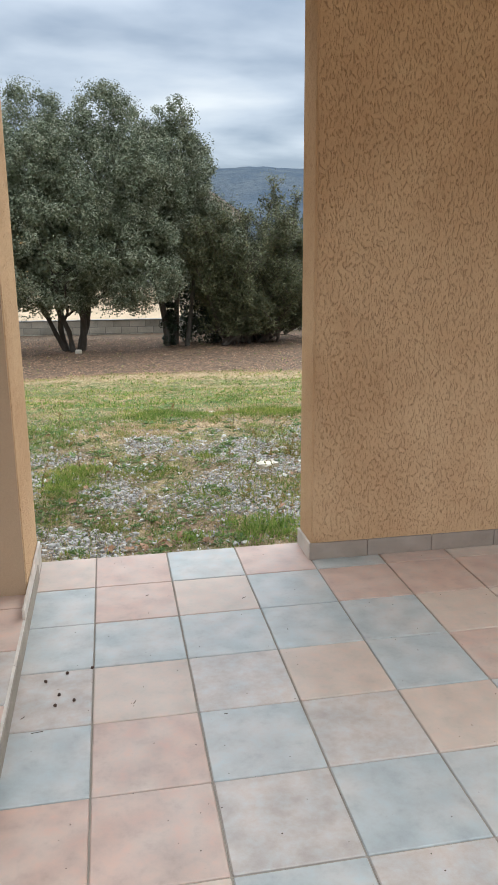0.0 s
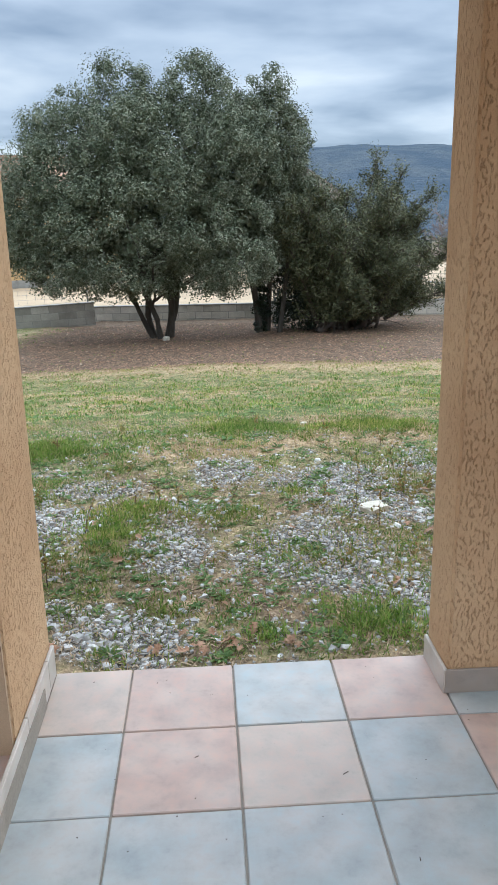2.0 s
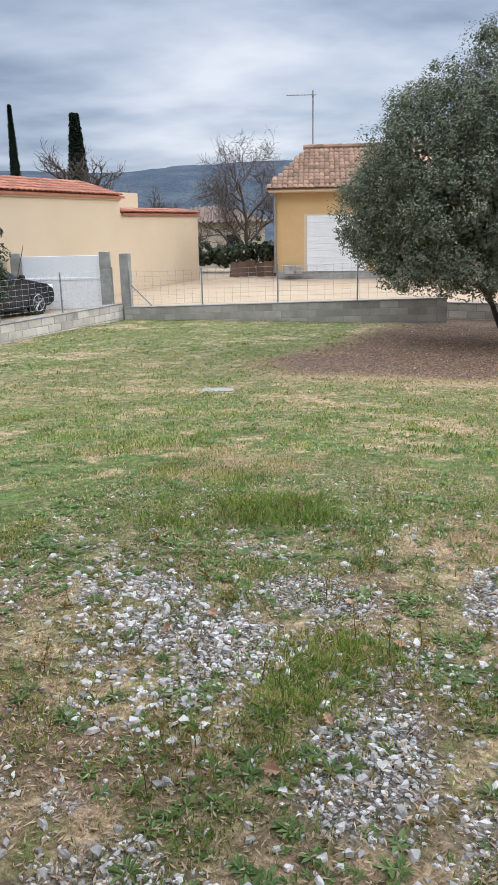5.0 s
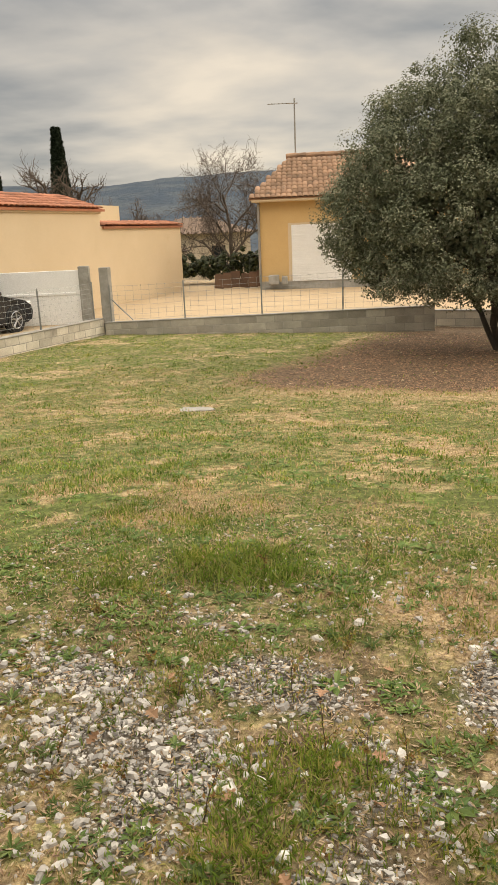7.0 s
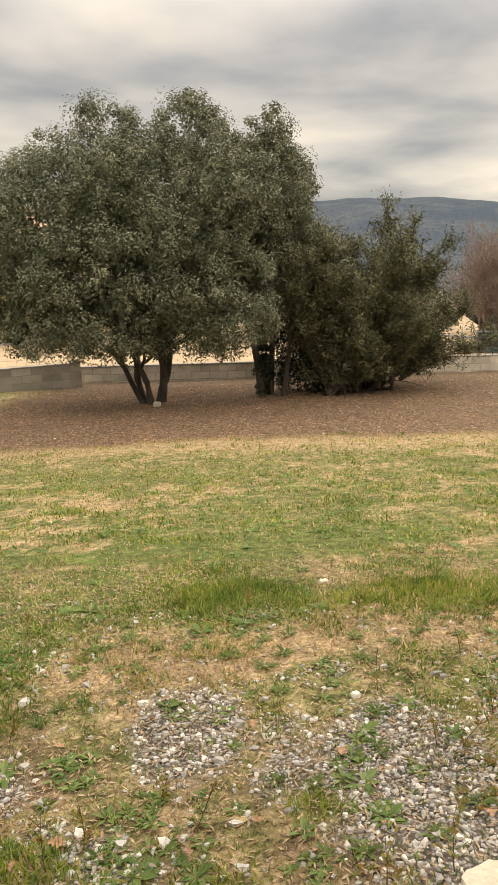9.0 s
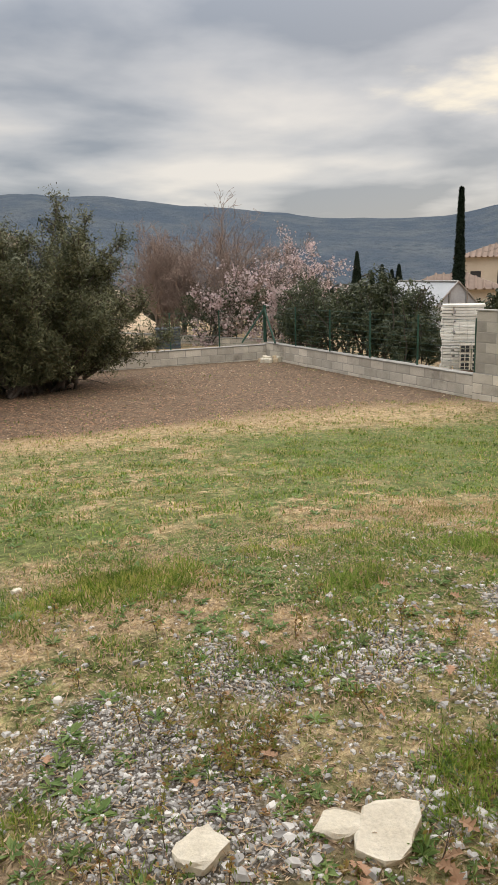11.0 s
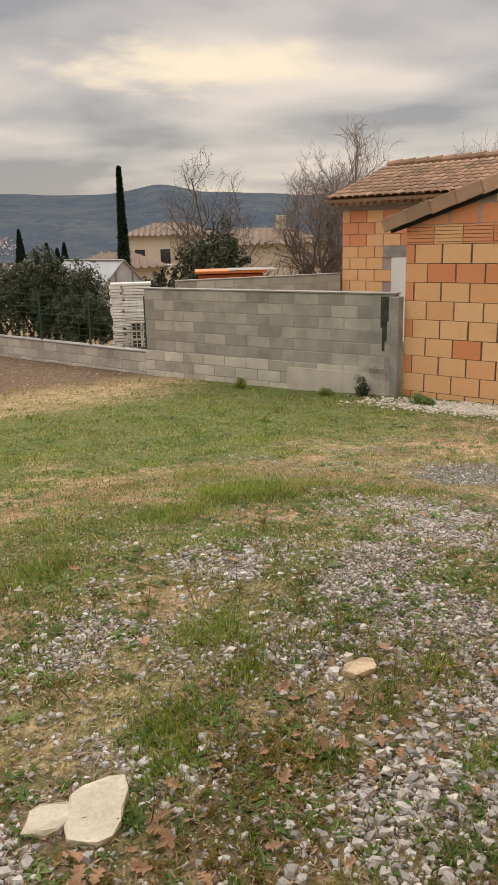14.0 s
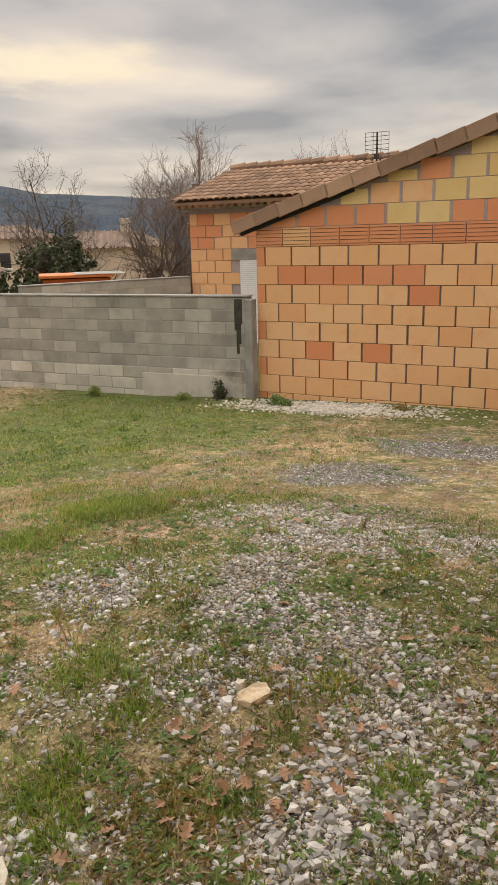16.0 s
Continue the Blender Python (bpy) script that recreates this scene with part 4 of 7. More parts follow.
tagged(part("driveway", drive, M_DRIVE), "wide beige gravel driveway in front of the yellow house", "driveway", kind="structure")
apron = part("driveway_side", block(-16.5, -12.62, 5.0, 22.6, -2.0, -0.82), M_DRIVE)
tagged(apron, "gravel parking strip beyond the side wall", "driveway", kind="structure")

# yellow house: gable end of garage with roller door, eaves along its front
HA = 19.0
house = thing("yellow_house", -12.0, 34.1, -0.6, "ochre rendered house with a white roller garage door", "house", rz=HA)
part("wall", block(0, 9.0, 0, 7.0, 0, 3.42), M_YELLOW, house, "ochre rendered walls")
part("plinth", block(-0.02, 9.02, -0.02, 7.02, -0.3, 0.12), M_COPING, house)
part("door_frame", block(1.16, 3.92, -0.012, -0.002, 0.10, 2.50), M_CREAM, house)
garage_door = part("garage_door", block(1.30, 3.80, -0.03, -0.014, 0.12, 2.42), M_WHITE, house, "white ribbed roller garage door")
for k in range(24):
    part("slat", block(1.31, 3.79, -0.05, -0.031, 0.12 + k * 0.096, 0.12 + k * 0.096 + 0.088, 0.006), M_WHITE, garage_door)
gut = bmesh.new()
rod(gut, (-0.30, -0.36, 3.42), (9.3, -0.36, 3.42), 0.07, sides=10)
part("gutter", gut, M_CREAM, house)
pipe = bmesh.new()
rod(pipe, (-0.05, -0.10, 0.1), (-0.05, -0.10, 3.2), 0.055, sides=10)
rod(pipe, (-0.05, -0.10, 3.2), (-0.05, -0.34, 3.4), 0.05, sides=10)
part("downpipe", pipe, M_ZINC, house, "beige rainwater downpipe")
canal_roof(house, (-0.40, -0.45, 3.50), (1, 0, 0), (0, 1, 0.50), 5.6, 4.15, M_ROOF, skew=0.42)
hip = bmesh.new()
vs = [hip.verts.new(v) for v in ((-0.4, -0.45, 3.50), (9.4, -0.45, 3.46), (9.4, 7.4, 3.46), (-0.4, 7.4, 3.5), (1.2, 3.35, 5.36), (8.0, 3.35, 5.30))]
for f in ((0, 1, 5, 4), (1, 2, 5), (2, 3, 4, 5), (3, 0, 4), (0, 1, 2, 3)):
    hip.faces.new([vs[k] for k in f])
part("roof", hip, M_ROOF, house)
for k in range(16):
    part("ridge_tile", rod(bmesh.new(), (1.1 + k * 0.42, 3.30, 5.42), (1.58 + k * 0.42, 3.30, 5.44), 0.11, 0.12, 8), M_ROOF, house)
sill = bmesh.new()
box(sill, 0.3, 0.75, -0.5, -0.15, 0.02, 0.42, 0.03)
box(sill, 0.85, 1.1, -0.45, -0.2, 0.02, 0.35, 0.03)
tagged(part("step_stone", sill, M_COPING), "grey stone planter beside the garage", "planter").matrix_world = house.matrix_world.copy()
aerial = thing("tv_aerial", -12.05, 38.94, 4.65, "thin television aerial on a pole above the roof", "aerial")
ab = bmesh.new()
rod(ab, (0, 0, -0.3), (0, 0, 2.75), 0.035)
part("pole", ab, M_ZINC, aerial)
ab = bmesh.new()
rod(ab, (-1.1, -0.5, 2.55), (0.15, 0.05, 2.55), 0.02)
for k in range(9):
    f = k / 8
    rod(ab, (-1.1 + 1.2 * f - 0.06, -0.5 + 0.52 * f + 0.13, 2.55), (-1.1 + 1.2 * f + 0.06, -0.5 + 0.52 * f - 0.13, 2.55), 0.009)
part("antenna", ab, M_ZINC, aerial)

# long cream outbuilding along the side lane
YX = -15.4
out_house = thing("cream_outbuilding", YX, 33.4, -0.85, "long cream rendered outbuilding with red canal tile roof", "house")
part("wall", block(-5.0, 0, -6.1, 0, 0, 2.84), M_CREAM, out_house, "cream rendered wall")
part("wall", block(-5.0, 0.003, -15.5, -6.1, 0, 3.28), M_CREAM, out_house, "taller cream rendered wall")
part("cornice", block(-5.0, 0.06, -15.5, -6.05, 3.28, 3.42, 0.02), M_CREAM, out_house, "moulded cornice")
canal_roof(out_house, (0.14, -15.6, 3.44), (0, 1, 0), (-1, 0, 0.30), 9.7, 2.1, M_ROOF_RED, pitch_w=0.25)
canal_roof(out_house, (0.10, -6.0, 2.86), (0, 1, 0), (-1, 0, 0.22), 6.1, 0.75, M_ROOF_RED, pitch_w=0.25)
chim = part("parapet", block(-3.4, -2.4, -3.6, -0.9, 2.8, 3.75), M_CREAM, out_house)
# white gate between two grey piers
gate = thing("sliding_gate", -12.6, 22.3, -0.9, "white panelled driveway gate between grey piers", "gate", rz=math.degrees(math.atan2(-1.25, -2.5)))
part("panel", block(0.30, 2.6, -0.03, 0.03, 0.08, 1.62, 0.01), M_WHITE, gate, "white sheet panel")
for k in range(14):
    part("slot", block(0.9 + k * 0.055, 0.93 + k * 0.055, -0.036, -0.031, 1.1, 1.4), M_FOAM, gate)
part("rail", block(0.30, 2.6, -0.05, 0.05, 0.92, 1.0, 0.01), M_WHITE, gate)
for gx in (0.02, 2.6):
    part("pier", block(gx, gx + 0.3, -0.15, 0.15, -0.1, 1.72, 0.01), M_COPING, gate, "grey rendered gate pier")
part("intercom", block(0.05, 0.17, -0.17, -0.15, 1.1, 1.5, 0.01), M_WHITE, gate, "white letter slot")
pb = block(-0.14, 0.14, -0.12, 0.12, -0.3, 1.66, 0.01)
pier = part("gate_pier", pb, M_COPING)
pier.matrix_world = pose(-12.2, 22.45, -0.9, 0, 0, 10)
tagged(pier, "grey rendered end pier of the low wall", "pier")


def wire_fence(name, a, b, za, zb, posts, mat, label, height=0.95, rows=8, gap=0.24, post_r=0.022, sag=0.0):
    """Posts with welded wire between them, standing on a wall."""
    ob = thing(name, a[0], a[1], 0, label, "fence")
    d = Vector((b[0] - a[0], b[1] - a[1], 0))
    n = int(d.length / gap)
    wires = bmesh.new()
    rr = random.Random(name)
    for k in range(rows):
        pts = []
        for i in range(posts):
            f = i / (posts - 1)
            z = za + (zb - za) * f + 0.05 + height * k / (rows - 1)
            pts.append(d * f + Vector((0, 0, z + rr.uniform(-0.012, 0.012))))
        for p, q2 in zip(pts, pts[1:]):
            m2 = (p + q2) / 2 + Vector((0, 0, -sag * rr.uniform(0.3, 1)))
            rod(wires, p, m2, 0.0035, sides=3)
            rod(wires, m2, q2, 0.0035, sides=3)
    part("wire_mesh", wires, mat, ob)
    vv, ff = [], []
    for i in range(n):
        f = i / n
        p = d * f
        z = za + (zb - za) * f + 0.05
        w = d.normalized() * 0.0025
        k = len(vv)
        vv += [tuple(p - w + Vector((0, 0, z))), tuple(p + w + Vector((0, 0.002, z))), tuple(p + w + Vector((0, 0.002, z + height))), tuple(p - w + Vector((0, 0, z + height)))]
        ff.append((k, k + 1, k + 2, k + 3))
    from_arrays("upright_mesh", vv, ff, mat, ob)
    for i in range(posts):
        f = i / (posts - 1)
        p = d * f
        z = za + (zb - za) * f
        part("post", rod(bmesh.new(), (p.x, p.y, z - 0.02), (p.x, p.y, z + height + 0.1), post_r, sides=8), mat, ob)
    return ob


wire_fence("wire_fence", (-12.0, 22.3), (-3.2, 23.8), -0.77, -0.47, 5, M_WIRE, "sagging galvanised wire fence on the low wall", sag=0.03)
wire_fence("wire_fence", (-12.55, 10.0), (-12.32, 21.9), -0.66, -0.66, 6, M_WIRE, "galvanised wire fence on the side wall", sag=0.03)
strut = thing("fence_strut", -12.0, 22.38, -0.77, "leaning metal fence strut", "strut")
part("bar", rod(bmesh.new(), (0, 0, 0.62), (0.62, 0.1, 0.02), 0.02), M_WIRE, strut)
wire_fence("green_fence", (11.25, 23.9), (11.2, 14.9), -0.62, -0.62, 6, M_GREEN_METAL, "green welded wire fence on the low boundary wall", height=1.0)
wire_fence("green_fence", (5.2, 24.25), (11.25, 23.9), -0.66, -0.66, 5, M_GREEN_METAL, "green welded wire fence at the end of the garden", height=0.95)
strut2 = thing("fence_strut", 11.2, 23.9, -0.62, "pair of green corner struts of the wire fence", "strut")
part("bar", rod(bmesh.new(), (0, 0, 1.0), (-0.05, -0.75, 0.02), 0.03), M_GREEN_METAL, strut2)
part("bar", rod(bmesh.new(), (0, 0, 1.0), (-0.75, 0.04, 0.02), 0.03), M_GREEN_METAL, strut2)
part("post", rod(bmesh.new(), (0, 0, 0.0), (0, 0, 1.1), 0.04), M_GREEN_METAL, strut2)


# ---- car ----
def build_car():
    car = thing("car", -13.75, 20.2, -0.82, "black hatchback car parked behind the side wall", "car")
    # side outline, front wheel at y = 0, nose towards +y
    prof = [(0.80, 0.30), (0.86, 0.50), (0.80, 0.68), (0.55, 0.82), (-0.25, 0.98), (-0.62, 1.06), (-1.35, 1.47), (-1.9, 1.53), (-2.9, 1.50), (-3.35, 1.20), (-3.45, 0.95), (-3.5, 0.35), (-3.3, 0.24), (0.6, 0.22)]
    bm = bmesh.new()
    rings = []
    for x, inset in ((0.0, 0.0), (0.06, 0.035), (-0.0, 0.0)):
        pass
    for x, sc in ((0.03, 0.96), (-0.03, 1.0), (-1.72, 1.0), (-1.78, 0.96)):
        ring = []
        for y, z in prof:
            tuck = 0.0
            if z > 1.0:
                tuck = (z - 1.0) * 0.35
            xx = x - tuck if x > -0.5 else x + tuck
            ring.append(bm.verts.new((xx, -1.3 + (y + 1.3) * sc, 0.22 + (z - 0.22) * (0.985 if sc < 1 else 1.0))))
        rings.append(ring)
    n = len(prof)
    for r0, r1 in zip(rings, rings[1:]):
        for k in range(n):
            bm.faces.new((r0[k], r0[(k + 1) % n], r1[(k + 1) % n], r1[k]))
    bm.faces.new(rings[0])
    bm.faces.new(list(reversed(rings[-1])))
    body = part("body", bm, M_CARPAINT, car, "glossy black bodywork", smooth=False)
    for y0, y1, ya, yb in ((-1.28, -0.72, -1.3, -1.55), (-2.25, -1.38, -2.25, -1.38)):
        w = bmesh.new()
        vs = [w.verts.new(v) for v in ((0.037, y0, 1.02), (0.037, y1, 1.02), (-0.09, max(ya, yb) + 0.0, 1.40), (-0.09, min(ya, yb), 1.42))]
        w.faces.new(vs)
        r = bmesh.ops.extrude_face_region(w, geom=w.faces[:])
        bmesh.ops.translate(w, verts=[v for v in r["geom"] if isinstance(v, bmesh.types.BMVert)], vec=(0.01, 0, 0.004))
        part("window", w, M_GLASS, car, "dark tinted side window")
    part("mirror", block(0.02, 0.20, -0.72, -0.60, 1.0, 1.13, 0.03), M_CARPAINT, car)
    part("headlight", block(-0.16, 0.0, 0.62, 0.80, 0.66, 0.78, 0.03), M_WHITE, car, "clear headlight")
    part("handle", block(0.028, 0.05, -1.45, -1.27, 0.92, 0.95, 0.006), M_DARK, car)
    for wy in (0.0, -2.6):
        for wx in (0.0, -1.72):
            arch = bmesh.new()
            rod(arch, (wx - 0.03, wy, 0.33), (wx + 0.045, wy, 0.33), 0.38, sides=24)
            part("wheel_arch", arch, M_DARK, car)
            t = bmesh.new()
            rod(t, (wx - 0.12, wy, 0.325), (wx + 0.07, wy, 0.325), 0.325, sides=28)
            tyre = part("wheel", t, M_TYRE, car, "black tyre")
            rim = bmesh.new()
            rod(rim, (wx + 0.071, wy, 0.325), (wx + 0.078, wy, 0.325), 0.06, sides=12)
            for k in range(5):
                a = 2 * math.pi * k / 5 + 0.3
                for da in (-0.12, 0.12):
                    rod(rim, (wx + 0.078, wy, 0.325), (wx + 0.075, wy + 0.225 * math.cos(a + da), 0.325 + 0.225 * math.sin(a + da)), 0.014, sides=5)
            for k in range(20):
                a, b2 = 2 * math.pi * k / 20, 2 * math.pi * (k + 1) / 20
                rod(rim, (wx + 0.076, wy + 0.23 * math.cos(a), 0.325 + 0.23 * math.sin(a)), (wx + 0.076, wy + 0.23 * math.cos(b2), 0.325 + 0.23 * math.sin(b2)), 0.012, sides=4)
            part("rim", rim, M_RIM, tyre, "bright alloy rim")
    return car


build_car()


# ---- trees and shrubs ----
def unit_rand(rs, n):
    v = rs.normal(size=(n, 3))
    return v / np.linalg.norm(v, axis=1, keepdims=True)


def leaves(rs, centres, outward, length, width, spread=0.7, fold=0.25):
    """A bent leaf of two quads at each centre; outward gives where it tends to face."""
    n = len(centres)
    nrm = outward + spread * unit_rand(rs, n)
    nrm /= np.linalg.norm(nrm, axis=1, keepdims=True)
    t = np.cross(nrm, unit_rand(rs, n))
    t /= np.linalg.norm(t, axis=1, keepdims=True)
    b = np.cross(nrm, t)
    sz = rs.uniform(0.7, 1.3, (n, 1))
    l, w = length * sz / 2, width * sz / 2
    f = fold * w
    v = np.stack((centres - t * l, centres + b * w + nrm * f, centres + t * l, centres - b * w + nrm * f), axis=1).reshape(-1, 3)
    i = np.arange(n)[:, None] * 4
    return v, np.concatenate((i + np.array([[0, 1, 2]]), i + np.array([[0, 2, 3]])), axis=1).reshape(-1, 3)


def limb_mesh(paths, sides=5):
    """Tapered tubes along the given (points, radii) paths, in one mesh."""
    vv, ff, base = [], [], 0
    ang = np.arange(sides) * 2 * np.pi / sides
    for pts, rad in paths:
        pts = np.asarray(pts, dtype=float)
        d = np.gradient(pts, axis=0)
        d /= np.maximum(np.linalg.norm(d, axis=1, keepdims=True), 1e-9)
        ref = np.where(np.abs(d[:, 2:3]) > 0.9, np.array([[1.0, 0, 0]]), np.array([[0, 0, 1.0]]))
        u = np.cross(d, ref)
        u /= np.linalg.norm(u, axis=1, keepdims=True)
        w = np.cross(d, u)
        r = np.asarray(rad)[:, None, None]
        ring = pts[:, None, :] + r * (np.cos(ang)[None, :, None] * u[:, None, :] + np.sin(ang)[None, :, None] * w[:, None, :])
        vv.append(ring.reshape(-1, 3))
        n = len(pts)
        k = np.arange(sides)
        for i in range(n - 1):
            a = base + i * sides
            ff.append(np.stack((a + k, a + (k + 1) % sides, a + sides + (k + 1) % sides, a + sides + k), axis=1))
        base += n * sides
    return np.concatenate(vv), np.concatenate(ff)


def wander(rs, start, way, length, r0, r1, n=6, wobble=0.15, lift=0.0):
    pts, p, d = [np.array(start, dtype=float)], np.array(start, dtype=float), np.array(way, dtype=float)
    d /= np.linalg.norm(d)
    for _ in range(n):
        d = d + wobble * rs.normal(size=3) + np.array((0, 0, lift))
        d /= np.linalg.norm(d)
        p = p + d * length / n
        pts.append(p)
    return np.array(pts), np.linspace(r0, r1, n + 1)


def bare_tree(name, x, y, z, height, label, mat, seed, spread=0.55, levels=4, stems=1, twigs=5, group="", blossom=None, petals=0, r0=None, sides=3, clear=0.25, lift=0.06):
    """A leafless tree: trunk, limbs and ever finer twigs, with or without blossom."""
    rs = np.random.RandomState(seed)
    ob = thing(name, x, y, z, label, "tree", group)
    paths, tips = [], []
    r0 = r0 or height * 0.022

    def grow(start, way, length, rad, level):
        pts, rads = wander(rs, start, way, length, rad, rad * 0.55 if level else rad * 0.4, 5 if level < 2 else 4, 0.10 + 0.05 * level, lift)
        paths.append((pts, np.maximum(rads, 0.006)))
        if level >= levels:
            tips.append(pts)
            return
        n = twigs + (2 if level == 0 else 0)
        for k in range(n):
            f = clear + (1 - clear) * (k + rs.rand()) / n if level == 0 else 0.2 + 0.8 * (k + rs.rand()) / n
            i = min(len(pts) - 2, int(f * (len(pts) - 1)))
            p = pts[i] + (pts[i + 1] - pts[i]) * (f * (len(pts) - 1) - i)
            d = pts[i + 1] - pts[i]
            d = d / np.linalg.norm(d)
            side = np.cross(d, unit_rand(rs, 1)[0])
            side /= np.linalg.norm(side)
            grow(p, d * (1 - spread) + side * spread + np.array((0, 0, 0.12)), length * rs.uniform(0.45, 0.68), rads[i] * 0.55, level + 1)

    for s in range(stems):
        a = 2 * math.pi * s / max(stems, 1) + rs.rand()
        tilt = 0.0 if stems == 1 else 0.28
        grow((0, 0, -0.2), (tilt * math.cos(a), tilt * math.sin(a), 1), height * (0.55 if stems == 1 else 0.5), r0, 0)
    v, f = limb_mesh(paths, sides)
    v[:, 2] *= height / max(v[:, 2].max(), 0.1)
    from_arrays("trunk", v, f, mat, ob, smooth=True)
    if petals and tips:
        sc = height / max(max(p[:, 2].max() for p in tips), 0.1)
        pool = np.concatenate(tips)
        c = pool[rs.randint(0, len(pool), petals)] + rs.normal(size=(petals, 3)) * 0.09
        c[:, 2] *= min(sc, 1.0)
        lv, lf = leaves(rs, c, unit_rand(rs, petals), 0.11, 0.09)
        from_arrays("crown", lv, lf, blossom, ob, "pale pink blossom")
    return ob


def puffs_to_leaves(rs, puffs, per, length, width, up=0.35, fill=0.45, spread=0.7):
    """Leaves gathered on rounded tufts: centre and radius of each tuft given."""
    c = np.repeat(puffs[:, :3], per, axis=0)
    r = np.repeat(puffs[:, 3:4], per, axis=0)
    d = unit_rand(rs, len(c))
    rad = r * (fill + (1 - fill) * rs.rand(len(c), 1) ** 0.5)
    return leaves(rs, c + d * rad, d + np.array((0, 0, up)), length, width, spread)


def lobed(rs, lobes, n, shell=0.62):
    """Tuft centres over the outer part of a set of ellipsoid lobes (x, y, z, rx, ry, rz)."""
    out = []
    vol = np.array([l[3] * l[4] * l[5] for l in lobes]) ** 0.66
    counts = np.maximum(3, (n * vol / vol.sum()).astype(int))
    for (cx, cy, cz, rx, ry, rz), k in zip(lobes, counts):
        d = unit_rand(rs, k)
        rr = shell + (1 - shell) * rs.rand(k, 1)
        out.append(np.array((cx, cy, cz)) + d * rr * np.array((rx, ry, rz)))
    return np.concatenate(out)


def outer_tufts(rs, lobes, n, shell, deep):
    """Tuft centres on the lobes' outsides, without those deep inside another lobe."""
    p = lobed(rs, lobes, n, shell)
    rho = np.stack([np.linalg.norm((p - np.array(l[:3])) / np.array(l[3:]), axis=1) for l in lobes], axis=1)
    return p[rho.min(axis=1) > deep]


def stems(ob, paths, mat, name, sides=8):
    for pts, rads in paths:
        v, f = limb_mesh([(pts, rads)], sides)
        from_arrays(name, v, f, mat, ob, smooth=True)


def oak():
    rs = np.random.RandomState(5)
    ob = thing("holm_oak", -0.9, 20.6, -1.14, "large rounded evergreen oak with grey-green leaves", "tree")
    lobes = [(-1.1, 0, 3.8, 2.5, 2.4, 2.15), (0.9, 0, 4.0, 2.3, 2.2, 2.1), (-2.6, 0.1, 3.1, 1.5, 1.7, 1.5), (-0.6, -1.4, 2.8, 1.9, 1.1, 1.6), (1.6, -0.9, 2.4, 1.4, 1.3, 1.25),
             (-0.75, 0, 5.85, 0.75, 0.7, 0.7), (1.0, 0, 5.8, 0.85, 0.85, 0.7), (2.72, -0.1, 5.85, 0.5, 0.45, 0.5), (2.65, 0, 5.2, 0.2, 0.22, 0.4), (2.75, 0.1, 4.6, 1.0, 1.0, 1.15), (2.2, 0, 3.9, 1.1, 1.3, 1.6), (1.95, 0.2, 5.0, 0.9, 0.9, 0.75),
             (-0.9, -0.7, 1.85, 2.4, 1.4, 0.8), (1.3, -0.6, 1.8, 1.6, 1.2, 0.75), (-2.7, 0.2, 2.4, 1.2, 1.1, 0.9), (3.0, 0.4, 3.1, 0.8, 1.0, 1.1), (-1.9, 0, 4.6, 1.1, 1.3, 0.95)]
    lobes += [(-3.45, 0, 2.75, 0.8, 1.0, 0.95), (-2.2, -0.6, 1.65, 0.9, 0.8, 0.6), (-0.4, 1.2, 3.4, 2.2, 1.3, 1.9), (0.1, -1.9, 3.7, 1.0, 0.7, 0.8), (-1.4, -1.9, 3.0, 0.9, 0.6, 0.8), (0.9, -1.7, 2.6, 0.9, 0.7, 0.7), (-0.5, -1.6, 4.7, 0.9, 0.8, 0.7), (1.7, -1.3, 4.3, 0.8, 0.8, 0.8), (-2.3, -1.2, 3.9, 0.8, 0.8, 0.8)]
    p = outer_tufts(rs, lobes, 4600, 0.58, 0.66)
    p = p[p[:, 2] > 1.05 + 0.25 * np.sin(p[:, 0] * 2.3)]
    rad = 0.13 + 0.24 * rs.rand(len(p), 1) ** 1.6
    v, f = puffs_to_leaves(rs, np.hstack((p, rad)), 150, 0.05, 0.033, up=0.6, fill=0.4, spread=0.55)
    core = lobed(rs, lobes[:5] + lobes[9:20], 800, 0.25)
    core = core[core[:, 2] > 1.5]
    v2, f2 = puffs_to_leaves(rs, np.hstack((core * np.array((0.84, 0.7, 0.9)) + np.array((0, 0, 0.25)), np.full((len(core), 1), 0.3))), 40, 0.12, 0.08)
    f = np.concatenate((f, f2 + len(v)))
    v = np.concatenate((v, v2))
    from_arrays("crown", v, f, M_OAK, ob, "dense grey-green leaves")
    trunks, limbs = [], []
    for a, tilt, r, ln in ((0.2, 0.12, 0.10, 2.6), (2.9, 0.3, 0.09, 2.6), (0.9, 0.3, 0.10, 2.8), (4.6, 0.2, 0.08, 2.4), (3.4, 0.32, 0.07, 2.3), (0.1, 0.34, 0.07, 2.4)):
        st = (0.18 * math.cos(a), 0.18 * math.sin(a), -0.1)
        pts, rads = wander(rs, st, (tilt * math.cos(a), tilt * math.sin(a), 1), ln, r, r * 0.45, 7, 0.14)
        trunks.append((pts, rads))
        for k in range(6):
            i = rs.randint(3, 8)
            limbs.append(wander(rs, pts[i], (*rs.normal(size=2) * 0.9, 0.7), rs.uniform(1.0, 2.2), rads[i] * 0.6, 0.012, 6, 0.2))
    limbs.append(wander(rs, (2.3, 0, 3.6), (0.15, -0.05, 1), 2.3, 0.05, 0.015, 6, 0.06))
    stems(ob, trunks, M_BARK, "trunk")
    stems(ob, limbs, M_BARK, "limb", 6)
    return ob


oak()


